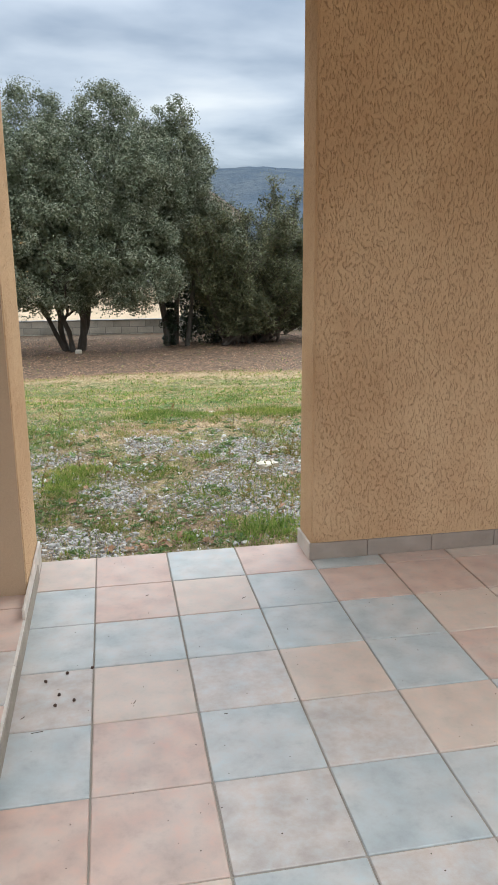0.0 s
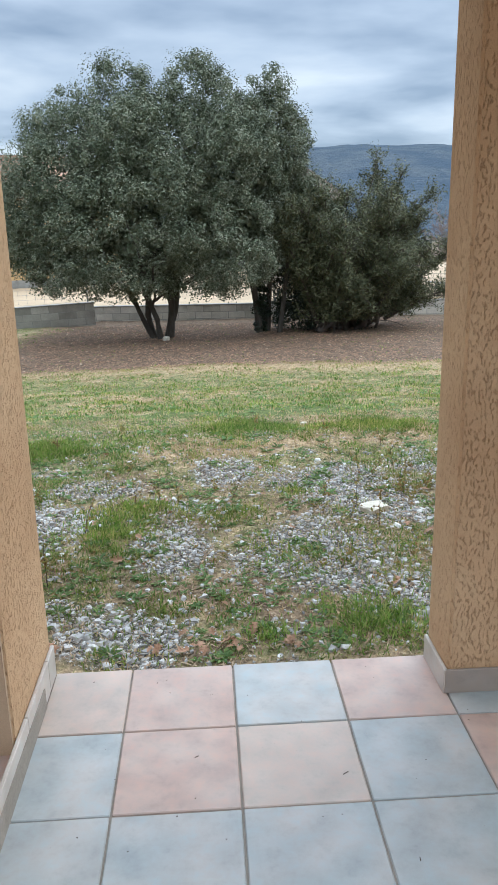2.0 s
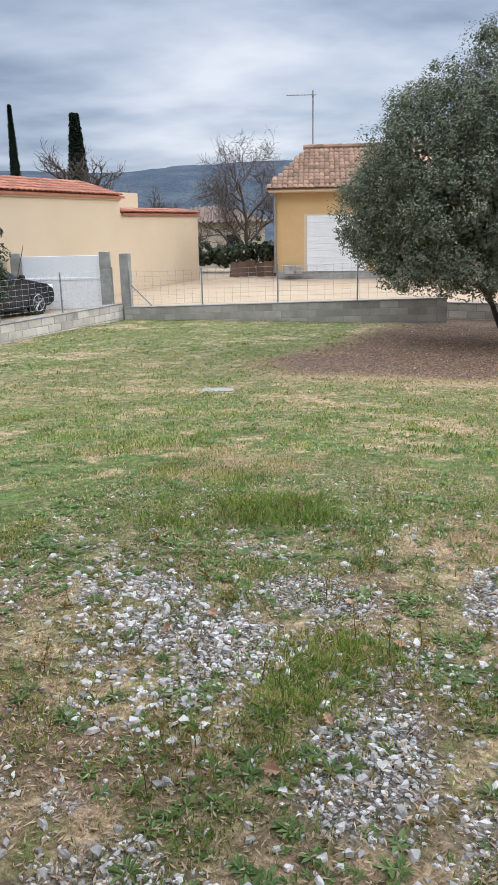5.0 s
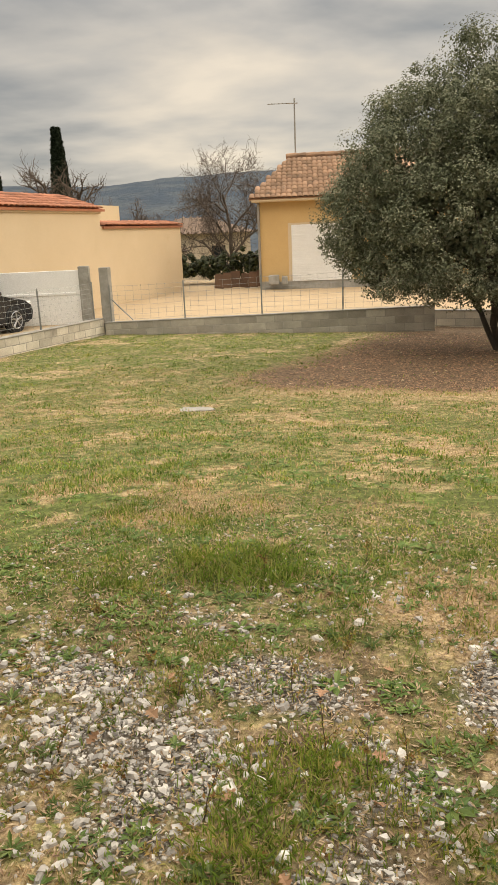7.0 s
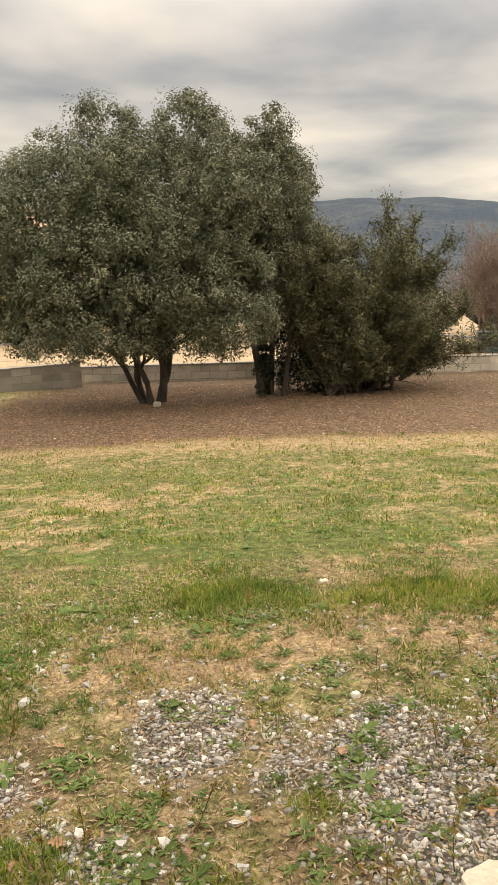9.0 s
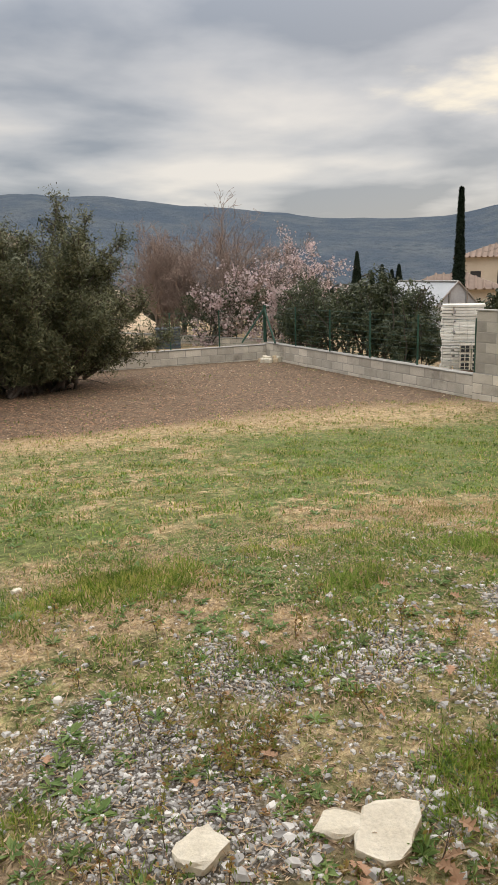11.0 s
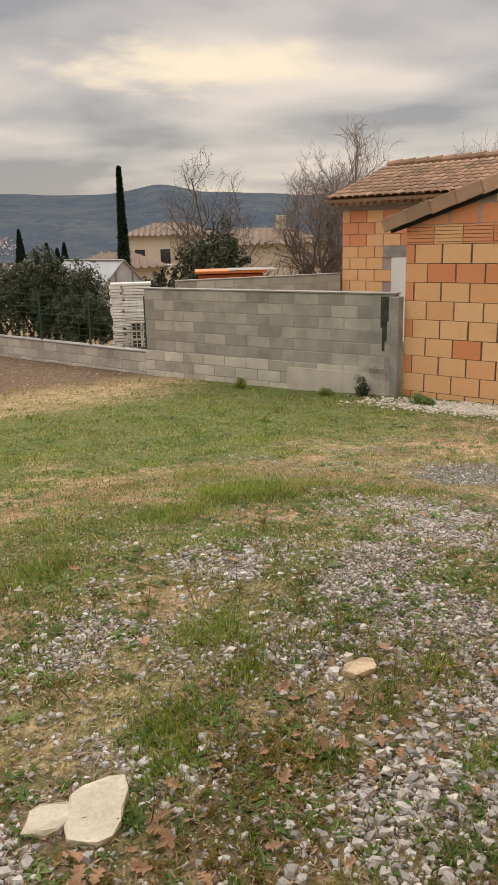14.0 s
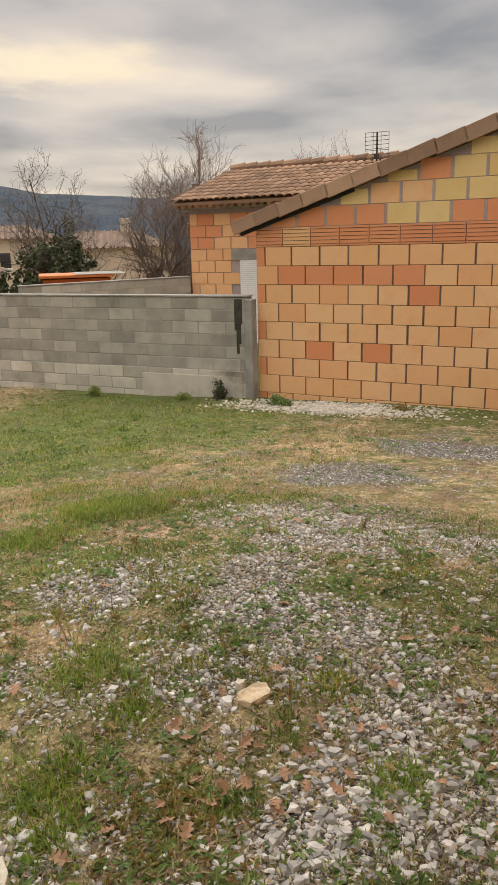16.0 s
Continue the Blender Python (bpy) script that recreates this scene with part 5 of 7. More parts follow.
def oak_second():
    rs = np.random.RandomState(8)
    ob = thing("holm_oak", 1.95, 21.1, -1.14, "slender evergreen oak with an ivy-clad trunk beside the large one", "tree")
    lobes = [(0.1, 0.2, 3.2, 1.2, 1.2, 1.5), (0.2, 0, 4.6, 0.75, 0.8, 0.9), (0.9, 0.3, 2.6, 0.9, 1.0, 1.2)]
    p = outer_tufts(rs, lobes, 420, 0.66, 0.6)
    v, f = puffs_to_leaves(rs, np.hstack((p, rs.uniform(0.15, 0.32, (len(p), 1)))), 180, 0.05, 0.032, up=0.55, fill=0.4, spread=0.55)
    from_arrays("crown", v, f, M_OAK, ob)
    paths = [wander(rs, (-0.35, 0, -0.1), (-0.05, 0, 1), 3.2, 0.10, 0.05, 7, 0.06), wander(rs, (0.12, -0.25, -0.1), (0.1, 0, 1), 3.0, 0.07, 0.03, 7, 0.05), wander(rs, (-0.15, 0.2, -0.1), (0.1, 0, 1), 3.4, 0.09, 0.04, 7, 0.06)]
    stems(ob, paths, M_BARK, "trunk")
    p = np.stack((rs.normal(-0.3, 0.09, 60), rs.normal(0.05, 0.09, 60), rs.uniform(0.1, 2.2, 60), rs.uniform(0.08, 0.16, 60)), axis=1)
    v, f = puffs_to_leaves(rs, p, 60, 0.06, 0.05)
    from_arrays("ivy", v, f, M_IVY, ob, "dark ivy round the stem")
    return ob


oak_second()


def juniper():
    rs = np.random.RandomState(12)
    ob = thing("juniper", 4.1, 21.3, -1.14, "wide feathery dark green juniper with leaning bare stems", "tree")
    paths, twigs, sprays = [], [], []
    for k in range(58):
        a = rs.uniform(0, 2 * np.pi)
        spread_out = k >= 40
        out = rs.uniform(0.75, 1.15) if spread_out else rs.uniform(0.1, 0.8)
        if spread_out:
            a = rs.normal() * 0.9
        ln = rs.uniform(1.5, 2.5) if spread_out else rs.uniform(2.8, 4.2) * (1.06 - 0.28 * out)
        pts, rads = wander(rs, (rs.normal() * 0.5 - 0.35, rs.normal() * 0.35, rs.uniform(-0.1, 0.3)), (out * math.cos(a) * 1.6 + 0.12, out * math.sin(a), 1), ln, rs.uniform(0.035, 0.08), 0.01, 9, 0.07)
        paths.append((pts, rads))
        for j in range(40):
            f = rs.uniform(0.18, 1.0)
            i = min(8, int(f * 9))
            p = pts[i] + (pts[i + 1] - pts[i]) * (f * 9 - i)
            way = np.array((*rs.normal(size=2) * 0.8, rs.uniform(-0.4 if spread_out else 0.3, 1.4)))
            q2, r2 = wander(rs, p, way, rs.uniform(0.35, 0.9) * (1.25 - 0.55 * f), 0.012, 0.004, 4, 0.12)
            twigs.append((q2, r2))
            sprays.append(q2)
    stems(ob, paths, M_CEDAR_BARK, "stem", 6)
    v, f = limb_mesh(twigs, 4)
    tagged(from_arrays("foliage_twig", v, f, M_CEDAR_BARK, ob, smooth=True), kind="stuff")
    pool = np.concatenate(sprays)
    n = 190000
    c = pool[rs.randint(0, len(pool), n)] + rs.normal(size=(n, 3)) * np.array((0.07, 0.07, 0.09))
    c = c[c[:, 2] > 0.3]
    v, f = leaves(rs, c, unit_rand(rs, len(c)) * 0.4 + np.array((0, -0.25, 0.4)), 0.10, 0.025, 0.6)
    from_arrays("crown", v, f, M_CEDAR, ob, "feathery dark needles")
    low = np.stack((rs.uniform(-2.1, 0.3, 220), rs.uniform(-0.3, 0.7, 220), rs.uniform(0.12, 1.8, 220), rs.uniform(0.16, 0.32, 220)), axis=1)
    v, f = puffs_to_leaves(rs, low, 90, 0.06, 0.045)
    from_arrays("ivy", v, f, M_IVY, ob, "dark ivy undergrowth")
    return ob


juniper()


def shrub(name, x, y, z, w, d, h, label, mat, seed, puffs=120, per=90, leaf=(0.07, 0.03), group="", category="shrub", low=0.12):
    rs = np.random.RandomState(seed)
    ob = thing(name, x, y, z, label, category, group)
    lobes = []
    for k in range(6):
        lobes.append((rs.uniform(-0.5, 0.5) * w * 0.8, rs.uniform(-0.5, 0.5) * d * 0.7, h * rs.uniform(0.38, 0.62), w * rs.uniform(0.24, 0.34), d * rs.uniform(0.26, 0.36), h * rs.uniform(0.3, 0.42)))
    p = lobed(rs, lobes, puffs, 0.45)
    p[:, 2] = np.clip(p[:, 2], h * low, h)
    r = rs.uniform(0.07, 0.16, (len(p), 1)) * (0.6 + h * 0.35)
    v, f = puffs_to_leaves(rs, np.hstack((p, r)), int(per * 0.6), leaf[0] * 1.2, leaf[1] * 1.25, up=0.45)
    from_arrays("crown", v, f, mat, ob)
    paths = [wander(rs, (rs.normal() * w * 0.12, rs.normal() * d * 0.12, -0.1), (*rs.normal(size=2) * 0.4, 1), h * 0.85, 0.03, 0.008, 6, 0.12) for k in range(9)]
    v, f = limb_mesh(paths, 5)
    from_arrays("trunk", v, f, M_CEDAR_BARK, ob)
    return ob


def cypress(x, y, z, h, r, seed, label, group="", blunt=0.0):
    rs = np.random.RandomState(seed)
    ob = thing("cypress", x, y, z, label, "tree", group)
    n = int(900 * r * h / 6) + 500
    t = rs.rand(n) ** 0.8
    prof = r * (np.clip(t / 0.12, 0.25, 1) * (1 - t * (1 - blunt)) ** 0.85)
    a = rs.rand(n) * 2 * np.pi
    rr = prof * (0.6 + 0.4 * rs.rand(n))
    p = np.stack((rr * np.cos(a), rr * np.sin(a), 0.3 + t * h, 0.18 * (0.5 + r * 0.5) * (1.1 - 0.85 * t)), axis=1)
    v, f = puffs_to_leaves(rs, p, 16, 0.3, 0.095, up=1.2, spread=0.4)
    from_arrays("crown", v, f, M_CYPRESS, ob)
    part("trunk", rod(bmesh.new(), (0, 0, -0.5), (0, 0, h * 0.9), 0.14, 0.03, 7), M_CEDAR_BARK, ob)
    return ob


# beyond the right-hand boundary
shrub("evergreen_shrub", 12.75, 19.3, -1.15, 1.8, 1.6, 2.85, "dense dark evergreen shrub behind the wire fence", M_SHRUB, 31, 190, 110, group="shrubs behind the fence")
shrub("evergreen_shrub", 12.5, 18.4, -1.15, 1.3, 1.2, 1.75, "low bluish shrub leaning on the wire fence", M_SHRUB, 32, 130, 110, (0.09, 0.018), group="shrubs behind the fence")
shrub("evergreen_shrub", 12.9, 20.9, -1.15, 1.6, 1.5, 2.3, "thin evergreen shrub behind the wire fence", M_SHRUB, 33, 110, 80, group="shrubs behind the fence")
shrub("evergreen_shrub", 12.9, 22.4, -1.15, 1.5, 1.4, 2.4, "thin evergreen shrub behind the wire fence", M_SHRUB, 34, 110, 80, group="shrubs behind the fence")
shrub("evergreen_shrub", 12.6, 24.6, -1.15, 1.4, 1.3, 1.95, "bushy evergreen near the fence corner", M_SHRUB, 36, 110, 80, group="shrubs behind the fence")
shrub("evergreen_shrub", 13.3, 28.6, -1.2, 2.2, 1.8, 2.5, "bushy evergreen behind the end fence", M_SHRUB, 137, 120, 70, group="shrubs behind the fence")
shrub("evergreen_shrub", 11.9, 29.6, -1.2, 2.2, 1.8, 2.5, "bushy evergreen behind the end fence", M_SHRUB, 37, 110, 70, group="shrubs behind the fence")
shrub("creeper", 13.35, 16.6, -1.15, 0.45, 0.4, 1.5, "thin creeper between the stack and the wall", M_SHRUB, 35, 30, 50, category="plant")
for k, (x, y, h, s) in enumerate(((12.6, 29.5, 4.0, 41), (16.7, 31.5, 4.9, 42), (20.5, 36.5, 5.4, 43), (13.6, 27.5, 3.4, 44))):
    bare_tree("almond_tree", x, y, -1.6, h, "almond tree covered in pale pink blossom", M_TWIG, s, 0.6, 4, 1, 4, "blossoming almond trees", M_BLOSSOM, 1900)
for k, (x, y, h, s) in enumerate(((14.6, 33.0, 6.4, 51), (11.6, 31.5, 4.6, 52), (12.9, 30.8, 4.8, 53), (16.0, 35.0, 5.0, 58))):
    bare_tree("bare_tree", x, y, -1.5, h, "leafless young tree with upright brown twigs", M_TWIG_PALE, s, 0.42, 4, 3, 4, "bare trees beyond the garden")
for k, (x, y, h, s) in enumerate(((13.0, 20.2, 2.7, 131), (12.9, 21.7, 2.5, 132), (12.8, 23.3, 2.7, 133), (13.6, 25.2, 2.4, 134), (14.6, 27.0, 2.4, 135))):
    shrub("evergreen_shrub", x, y, -1.15, 1.7, 1.6, h, "dense evergreen hedge shrub behind the wire fence", M_SHRUB, s, 130, 80, group="shrubs behind the fence")
bare_tree("bare_tree", 11.0, 32.5, -1.4, 4.8, "dense russet thicket of leafless twigs", M_TWIG_PALE, 91, 0.45, 4, 4, 5, "bare trees beyond the garden")
bare_tree("bare_tree", 12.2, 34.5, -1.4, 5.2, "dense russet thicket of leafless twigs", M_TWIG_PALE, 92, 0.45, 4, 4, 5, "bare trees beyond the garden")
bare_tree("bare_tree", 29.8, 30.2, -3.2, 9.2, "leafless spreading tree beside the houses", M_TWIG, 54, 0.6, 4, 2, 5, "bare trees beyond the garden")
bare_tree("bare_tree", 31.0, 22.3, -2.8, 9.6, "tall leafless tree behind the clay-block house", M_TWIG_PALE, 55, 0.45, 4, 3, 5, "bare trees beyond the garden")
bare_tree("bare_tree", 33.5, 18.0, -2.8, 8.8, "tall leafless tree behind the clay-block house", M_TWIG_PALE, 56, 0.45, 4, 2, 5, "bare trees beyond the garden")
bare_tree("bare_tree", 27.5, 21.5, -2.6, 6.8, "leafless tree beside the clay-block house", M_TWIG, 57, 0.5, 4, 2, 5, "bare trees beyond the garden")
cypress(30.4, 37.0, -3.0, 8.3, 0.42, 61, "tall slender dark cypress among the houses")
for k, (a, h) in enumerate(((34.5, 11.2), (35.6, 8.6), (36.3, 9.6), (37.0, 9.0), (37.5, 9.6), (32.6, 7.5))):
    cypress(0.4 + 95 * math.sin(radians(a)), 3.3 + 95 * math.cos(radians(a)), -8.2, h, 1.5, 70 + k, "distant dark conifer on the valley floor", "distant conifers")
shrub("garden_bush", 27.6, 26.4, -2.5, 5.2, 4.0, 4.9, "dark rounded evergreen bush in front of the houses", M_SHRUB, 38, 160, 80, (0.16, 0.09))
shrub("garden_bush", 25.0, 28.5, -2.5, 3.4, 3.0, 3.1, "dark evergreen bush behind the orange shed", M_SHRUB, 39, 110, 70, (0.16, 0.09))
# beyond the left-hand boundary
bare_tree("bare_tree", -17.6, 44.0, -1.0, 7.9, "large leafless tree between the houses", M_TWIG, 59, 0.58, 4, 1, 7, "bare trees beyond the garden", clear=0.12, lift=0.0)
bare_tree("plane_tree", -23.2, 36.4, -1.0, 6.9, "pollarded leafless plane tree with knuckled limbs", M_TWIG, 60, 0.62, 4, 1, 6, r0=0.55, lift=0.14)
bare_tree("plane_tree", -19.0, 37.5, -1.0, 4.6, "pollarded leafless plane tree with knuckled limbs", M_TWIG, 62, 0.66, 4, 1, 6, r0=0.42, lift=0.1)
cypress(-34.6, 51.9, -1.5, 10.6, 1.2, 63, "blunt dark cypress behind the outbuilding", blunt=0.16)
cypress(-38.6, 49.8, -1.5, 11.2, 0.6, 64, "tall slender dark cypress behind the outbuilding")
hedge = shrub("hedge", -14.6, 37.8, -0.7, 6.5, 1.3, 1.75, "dark clipped hedge behind the drive", M_SHRUB, 65, 260, 70, (0.12, 0.07), category="hedge")
hedge.rotation_euler = (0, 0, radians(20))
shrub("laurel_bush", -14.1, 18.2, -0.85, 2.2, 2.0, 2.9, "broad-leaved evergreen bush beside the car", M_SHRUB, 66, 130, 70, (0.1, 0.05), category="bush")
for k in range(7):
    ob = part("wood_panel", block(0, 0.42, -0.02, 0.02, 0, 0.62 + 0.04 * (k % 3), 0.01), M_BROWN_WOOD)
    ob.matrix_world = pose(-14.4 + 0.36 * k, 34.4 + 0.13 * k, -0.72, -12, 6 - 4 * (k % 3), 20)
    tagged(ob, "leaning brown wooden panel by the drive", "panel", "wooden panels by the drive")


# ---- far houses, shed and greenhouse ----
def far_house(x, y, z, rz, w, d, h, rise, label, wall_mat=M_PALE_WALL, windows=(), chimney=True):
    ob = thing("far_house", x, y, z, label, "house", "houses across the valley", rz=rz)
    wl = part("wall", block(-w / 2, w / 2, -d / 2, d / 2, 0, h), wall_mat, ob)
    bm = bmesh.new()
    o = 0.45
    vs = [bm.verts.new(v) for v in ((-w / 2 - o, -d / 2 - o, h), (w / 2 + o, -d / 2 - o, h), (w / 2 + o, d / 2 + o, h), (-w / 2 - o, d / 2 + o, h), (-w / 2 + d * 0.35, 0, h + rise), (w / 2 - d * 0.35, 0, h + rise))]
    for f in ((0, 1, 5, 4), (1, 2, 5), (2, 3, 4, 5), (3, 0, 4), (3, 2, 1, 0)):
        bm.faces.new([vs[k] for k in f])
    roof = part("roof", bm, M_ROOF_FAR, ob, "weathered canal tile roof")
    ribs = bmesh.new()
    n = int(w / 0.5)
    for k in range(1, n):
        u = -w / 2 + w * k / n
        f = min(1.0, (u + w / 2) / (d * 0.35), (w / 2 - u) / (d * 0.35))
        rod(ribs, (u, -d / 2 - o, h + 0.03), (u, -(d / 2 + o) * (1 - f), h + rise * f + 0.03), 0.09, sides=5)
    part("tile_ribbing", ribs, M_ROOF_FAR, roof)
    for (wx, wz, ww, wh) in windows:
        win = part("window", block(wx, wx + ww, -d / 2 - 0.03, -d / 2 - 0.004, wz, wz + wh), M_GLASS, ob)
        part("frame", block(wx - 0.12, wx + ww + 0.12, -d / 2 - 0.06, -d / 2 - 0.031, wz - 0.12, wz, 0.01), M_WHITE, win)
    if chimney:
        part("chimney", block(w * 0.1, w * 0.1 + 0.8, -0.4, 0.4, h + rise * 0.6, h + rise + 0.9, 0.03), M_PALE_WALL, roof)
    return ob


far_house(54.3, 57.1, -7.0, -46, 8.6, 8, 9.1, 1.2, "two-storey cream house with a tiled roof across the valley", windows=((-3.2, 6.6, 0.9, 1.3), (-0.9, 6.6, 0.9, 1.3), (2.0, 6.6, 0.9, 1.3)), chimney=False)
far_house(37.4, 45.6, -6.0, -42, 6.4, 6, 5.9, 1.0, "low cream house with a tiled roof across the valley", windows=((-1.2, 3.6, 0.9, 1.2),), chimney=False)
far_house(48.3, 41.0, -5.6, -53, 9.5, 8, 6.8, 1.2, "pale single-storey house with a long tiled roof and chimney", windows=((-2.0, 3.6, 1.0, 1.3), (2.6, 3.6, 1.0, 1.3)))
far_house(66.0, 78.0, -9.0, -40, 8, 7, 6.0, 1.4, "small distant house among trees")
far_house(30.0, 105.0, -9.0, -15, 9, 7, 6.0, 1.4, "small distant house among trees")
far_house(-24.5, 53.0, -1.4, 24, 7.5, 8, 3.1, 1.1, "grey rendered house behind the bare tree", windows=((-2.5, 1.2, 0.9, 1.1), (1.2, 1.2, 0.9, 1.1)), chimney=False)
far_house(4.5, 37.0, -1.3, -6, 3.4, 6, 3.9, 1.5, "house with a tiled roof seen behind the trees", M_PALE_WALL, windows=((1.0, 1.2, 0.9, 1.2),), chimney=False)

shed = thing("orange_shed", 18.55, 18.95, -1.1, "orange-painted timber shed roof edge behind the wall", "shed", rz=-47)
part("body", block(-0.95, 1.05, 0, 1.8, 0, 1.62), M_ORANGE_WOOD, shed)
for k in range(10):
    part("board", block(-0.95 + 0.2 * k, -0.95 + 0.2 * k + 0.185, -0.025, -0.002, 0.0, 1.62, 0.004), M_ORANGE_WOOD, shed)
rf = bmesh.new()
box(rf, -1.05, 1.15, -0.2, 2.0, 1.66, 1.74, 0.01)
part("roof", rf, M_ORANGE_WOOD, shed, "orange roof edge")
part("roof_sheet", block(0.0, 1.5, -0.21, 2.02, 1.744, 1.752, 0.001), M_COPING, shed, "pale roofing sheet")

gh = thing("greenhouse", 16.3, 21.2, -1.2, "small greenhouse with a translucent ridged roof", "greenhouse", rz=-8)
bm = bmesh.new()
vs = [bm.verts.new(v) for v in ((-0.75, 0, 1.5), (0.75, 0, 1.5), (0, 0, 2.2), (-0.75, 3.5, 1.5), (0.75, 3.5, 1.5), (0, 3.5, 2.2))]
for f in ((0, 1, 2), (3, 5, 4), (0, 2, 5, 3), (1, 4, 5, 2), (0, 3, 4, 1)):
    bm.faces.new([vs[k] for k in f])
part("roof", bm, M_PLASTIC, gh, "milky translucent roof")
part("body", block(-0.72, 0.72, 0.03, 3.45, 0, 1.5), M_PLASTIC, gh)
for a, b in (((-0.78, -0.02, 1.48), (0, -0.02, 2.23)), ((0.78, -0.02, 1.48), (0, -0.02, 2.23)), ((-0.78, -0.02, 1.48), (0.78, -0.02, 1.48)), ((-0.3, -0.02, 1.5), (-0.3, -0.02, 1.93)), ((0.3, -0.02, 1.5), (0.3, -0.02, 1.93)), ((0, -0.02, 2.23), (0, 3.52, 2.23))):
    part("frame_bar", rod(bmesh.new(), a, b, 0.03), M_ZINC, gh)

stack = thing("foam_panel_stack", 12.45, 17.4, -1.15, "tall stack of white insulation panels beside the wall", "panel stack", rz=-42)
rs0 = random.Random(4)
for c, (x0, x1) in enumerate(((0.0, 0.28), (0.30, 0.95))):
    for k in range(26):
        z = k * 0.068
        j = rs0.uniform(-0.03, 0.03)
        part("panel", block(x0 + j, x1 + j + rs0.uniform(-0.04, 0.03), rs0.uniform(0, 0.03), 0.6, z + 0.003, z + 0.062, 0.006), M_FOAM, stack)
crate = thing("hollow_block_pile", 12.48, 16.77, -0.95, "small pile of grey hollow concrete blocks", "block pile", rz=-42)
for r in range(3):
    for c in range(2):
        b = bmesh.new()
        box(b, c * 0.26, c * 0.26 + 0.24, 0, 0.4, r * 0.2 + 0.1, r * 0.2 + 0.29, 0.006)
        blk = part("block", b, M_BLOCK_LOW, crate)
        # Dark plates on the solid block imitate the shade inside its hollows.
        for h in range(2):
            for w in range(2):
                part("hole_shade", block(c * 0.26 + 0.025 + w * 0.1, c * 0.26 + 0.105 + w * 0.1, -0.004, 0.001, r * 0.2 + 0.12 + h * 0.08, r * 0.2 + 0.185 + h * 0.08), M_DARK, blk)
part("pallet", block(0, 0.55, -0.02, 0.4, -0.22, 0.095, 0.01), M_BROWN_WOOD, crate)
comp = thing("compost_bin", 10.15, 29.4, -1.2, "dark grey slatted compost bin on the grass", "compost bin", rz=-18)
for k in range(6):
    part("slat", block(-0.42, 0.42, -0.42, 0.42, 0.02 + k * 0.115, 0.12 + k * 0.115, 0.015), M_COMPOST, comp)
part("lid", block(-0.45, 0.45, -0.45, 0.45, 0.71, 0.76, 0.02), M_COMPOST, comp)
block_wall("wall_path", (9.8, 34.0), (13.2, 26.5), -0.85, -0.85, -1.4, M_BLOCK_LOW, "low block wall beside the path")
aer2 = thing("tv_aerial", 15.69, 8.68, 2.42, "grid television aerial above the clay-block roof", "aerial")
part("pole", rod(bmesh.new(), (0, 0, -1.3), (0, 0, 1.05), 0.018), M_DARK, aer2)
g = bmesh.new()
for zz in (0.62, 0.95):
    for k in range(5):
        rod(g, (0, -0.24, zz + 0.075 * k - 0.2), (0, 0.24, zz + 0.075 * k - 0.2), 0.005)
for yy in (-0.27, -0.09, 0.09, 0.27):
    rod(g, (0, yy * 0.89, 0.42), (0, yy * 0.89, 1.05), 0.005)
part("grid", g, M_DARK, aer2)
part("dipole", block(-0.08, 0.08, -0.03, 0.03, 0.57, 0.65, 0.01), M_DARK, aer2)

# ---- hills ----
HILL_AZ = (-90, -60, -39.8, -32.2, -30.2, -21.7, -10, 0, 10.4, 16.3, 20.9, 24.5, 28.9, 31.3, 33, 36.7, 40.3, 42.7, 44.7, 47.1, 49.5, 52.4, 55, 75, 110)
HILL_EL = (3.0, 3.4, 3.87, 3.67, 3.8, 4.25, 4.4, 4.6, 5.4, 5.3, 4.47, 4.26, 3.98, 3.6, 3.45, 3.3, 3.25, 3.55, 3.97, 3.45, 3.34, 3.22, 2.95, 3.2, 3.0)


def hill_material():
    m, nt, bsdf = material("wooded_hills_hazed")
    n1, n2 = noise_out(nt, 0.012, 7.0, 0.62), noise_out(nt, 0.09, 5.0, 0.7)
    # Distance haze is mixed into these blue-grey base colours.
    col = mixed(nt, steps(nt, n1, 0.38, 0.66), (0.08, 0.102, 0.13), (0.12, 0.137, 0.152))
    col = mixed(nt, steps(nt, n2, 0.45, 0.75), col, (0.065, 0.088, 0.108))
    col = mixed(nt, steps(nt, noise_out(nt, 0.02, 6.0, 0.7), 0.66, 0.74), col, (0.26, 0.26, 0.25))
    nt.links.new(col, bsdf.inputs["Base Color"])
    bsdf.inputs["Roughness"].default_value, bsdf.inputs["Specular IOR Level"].default_value = 1.0, 0.0
    bumped(nt, bsdf, n2, 0.8, 12.0)
    return m


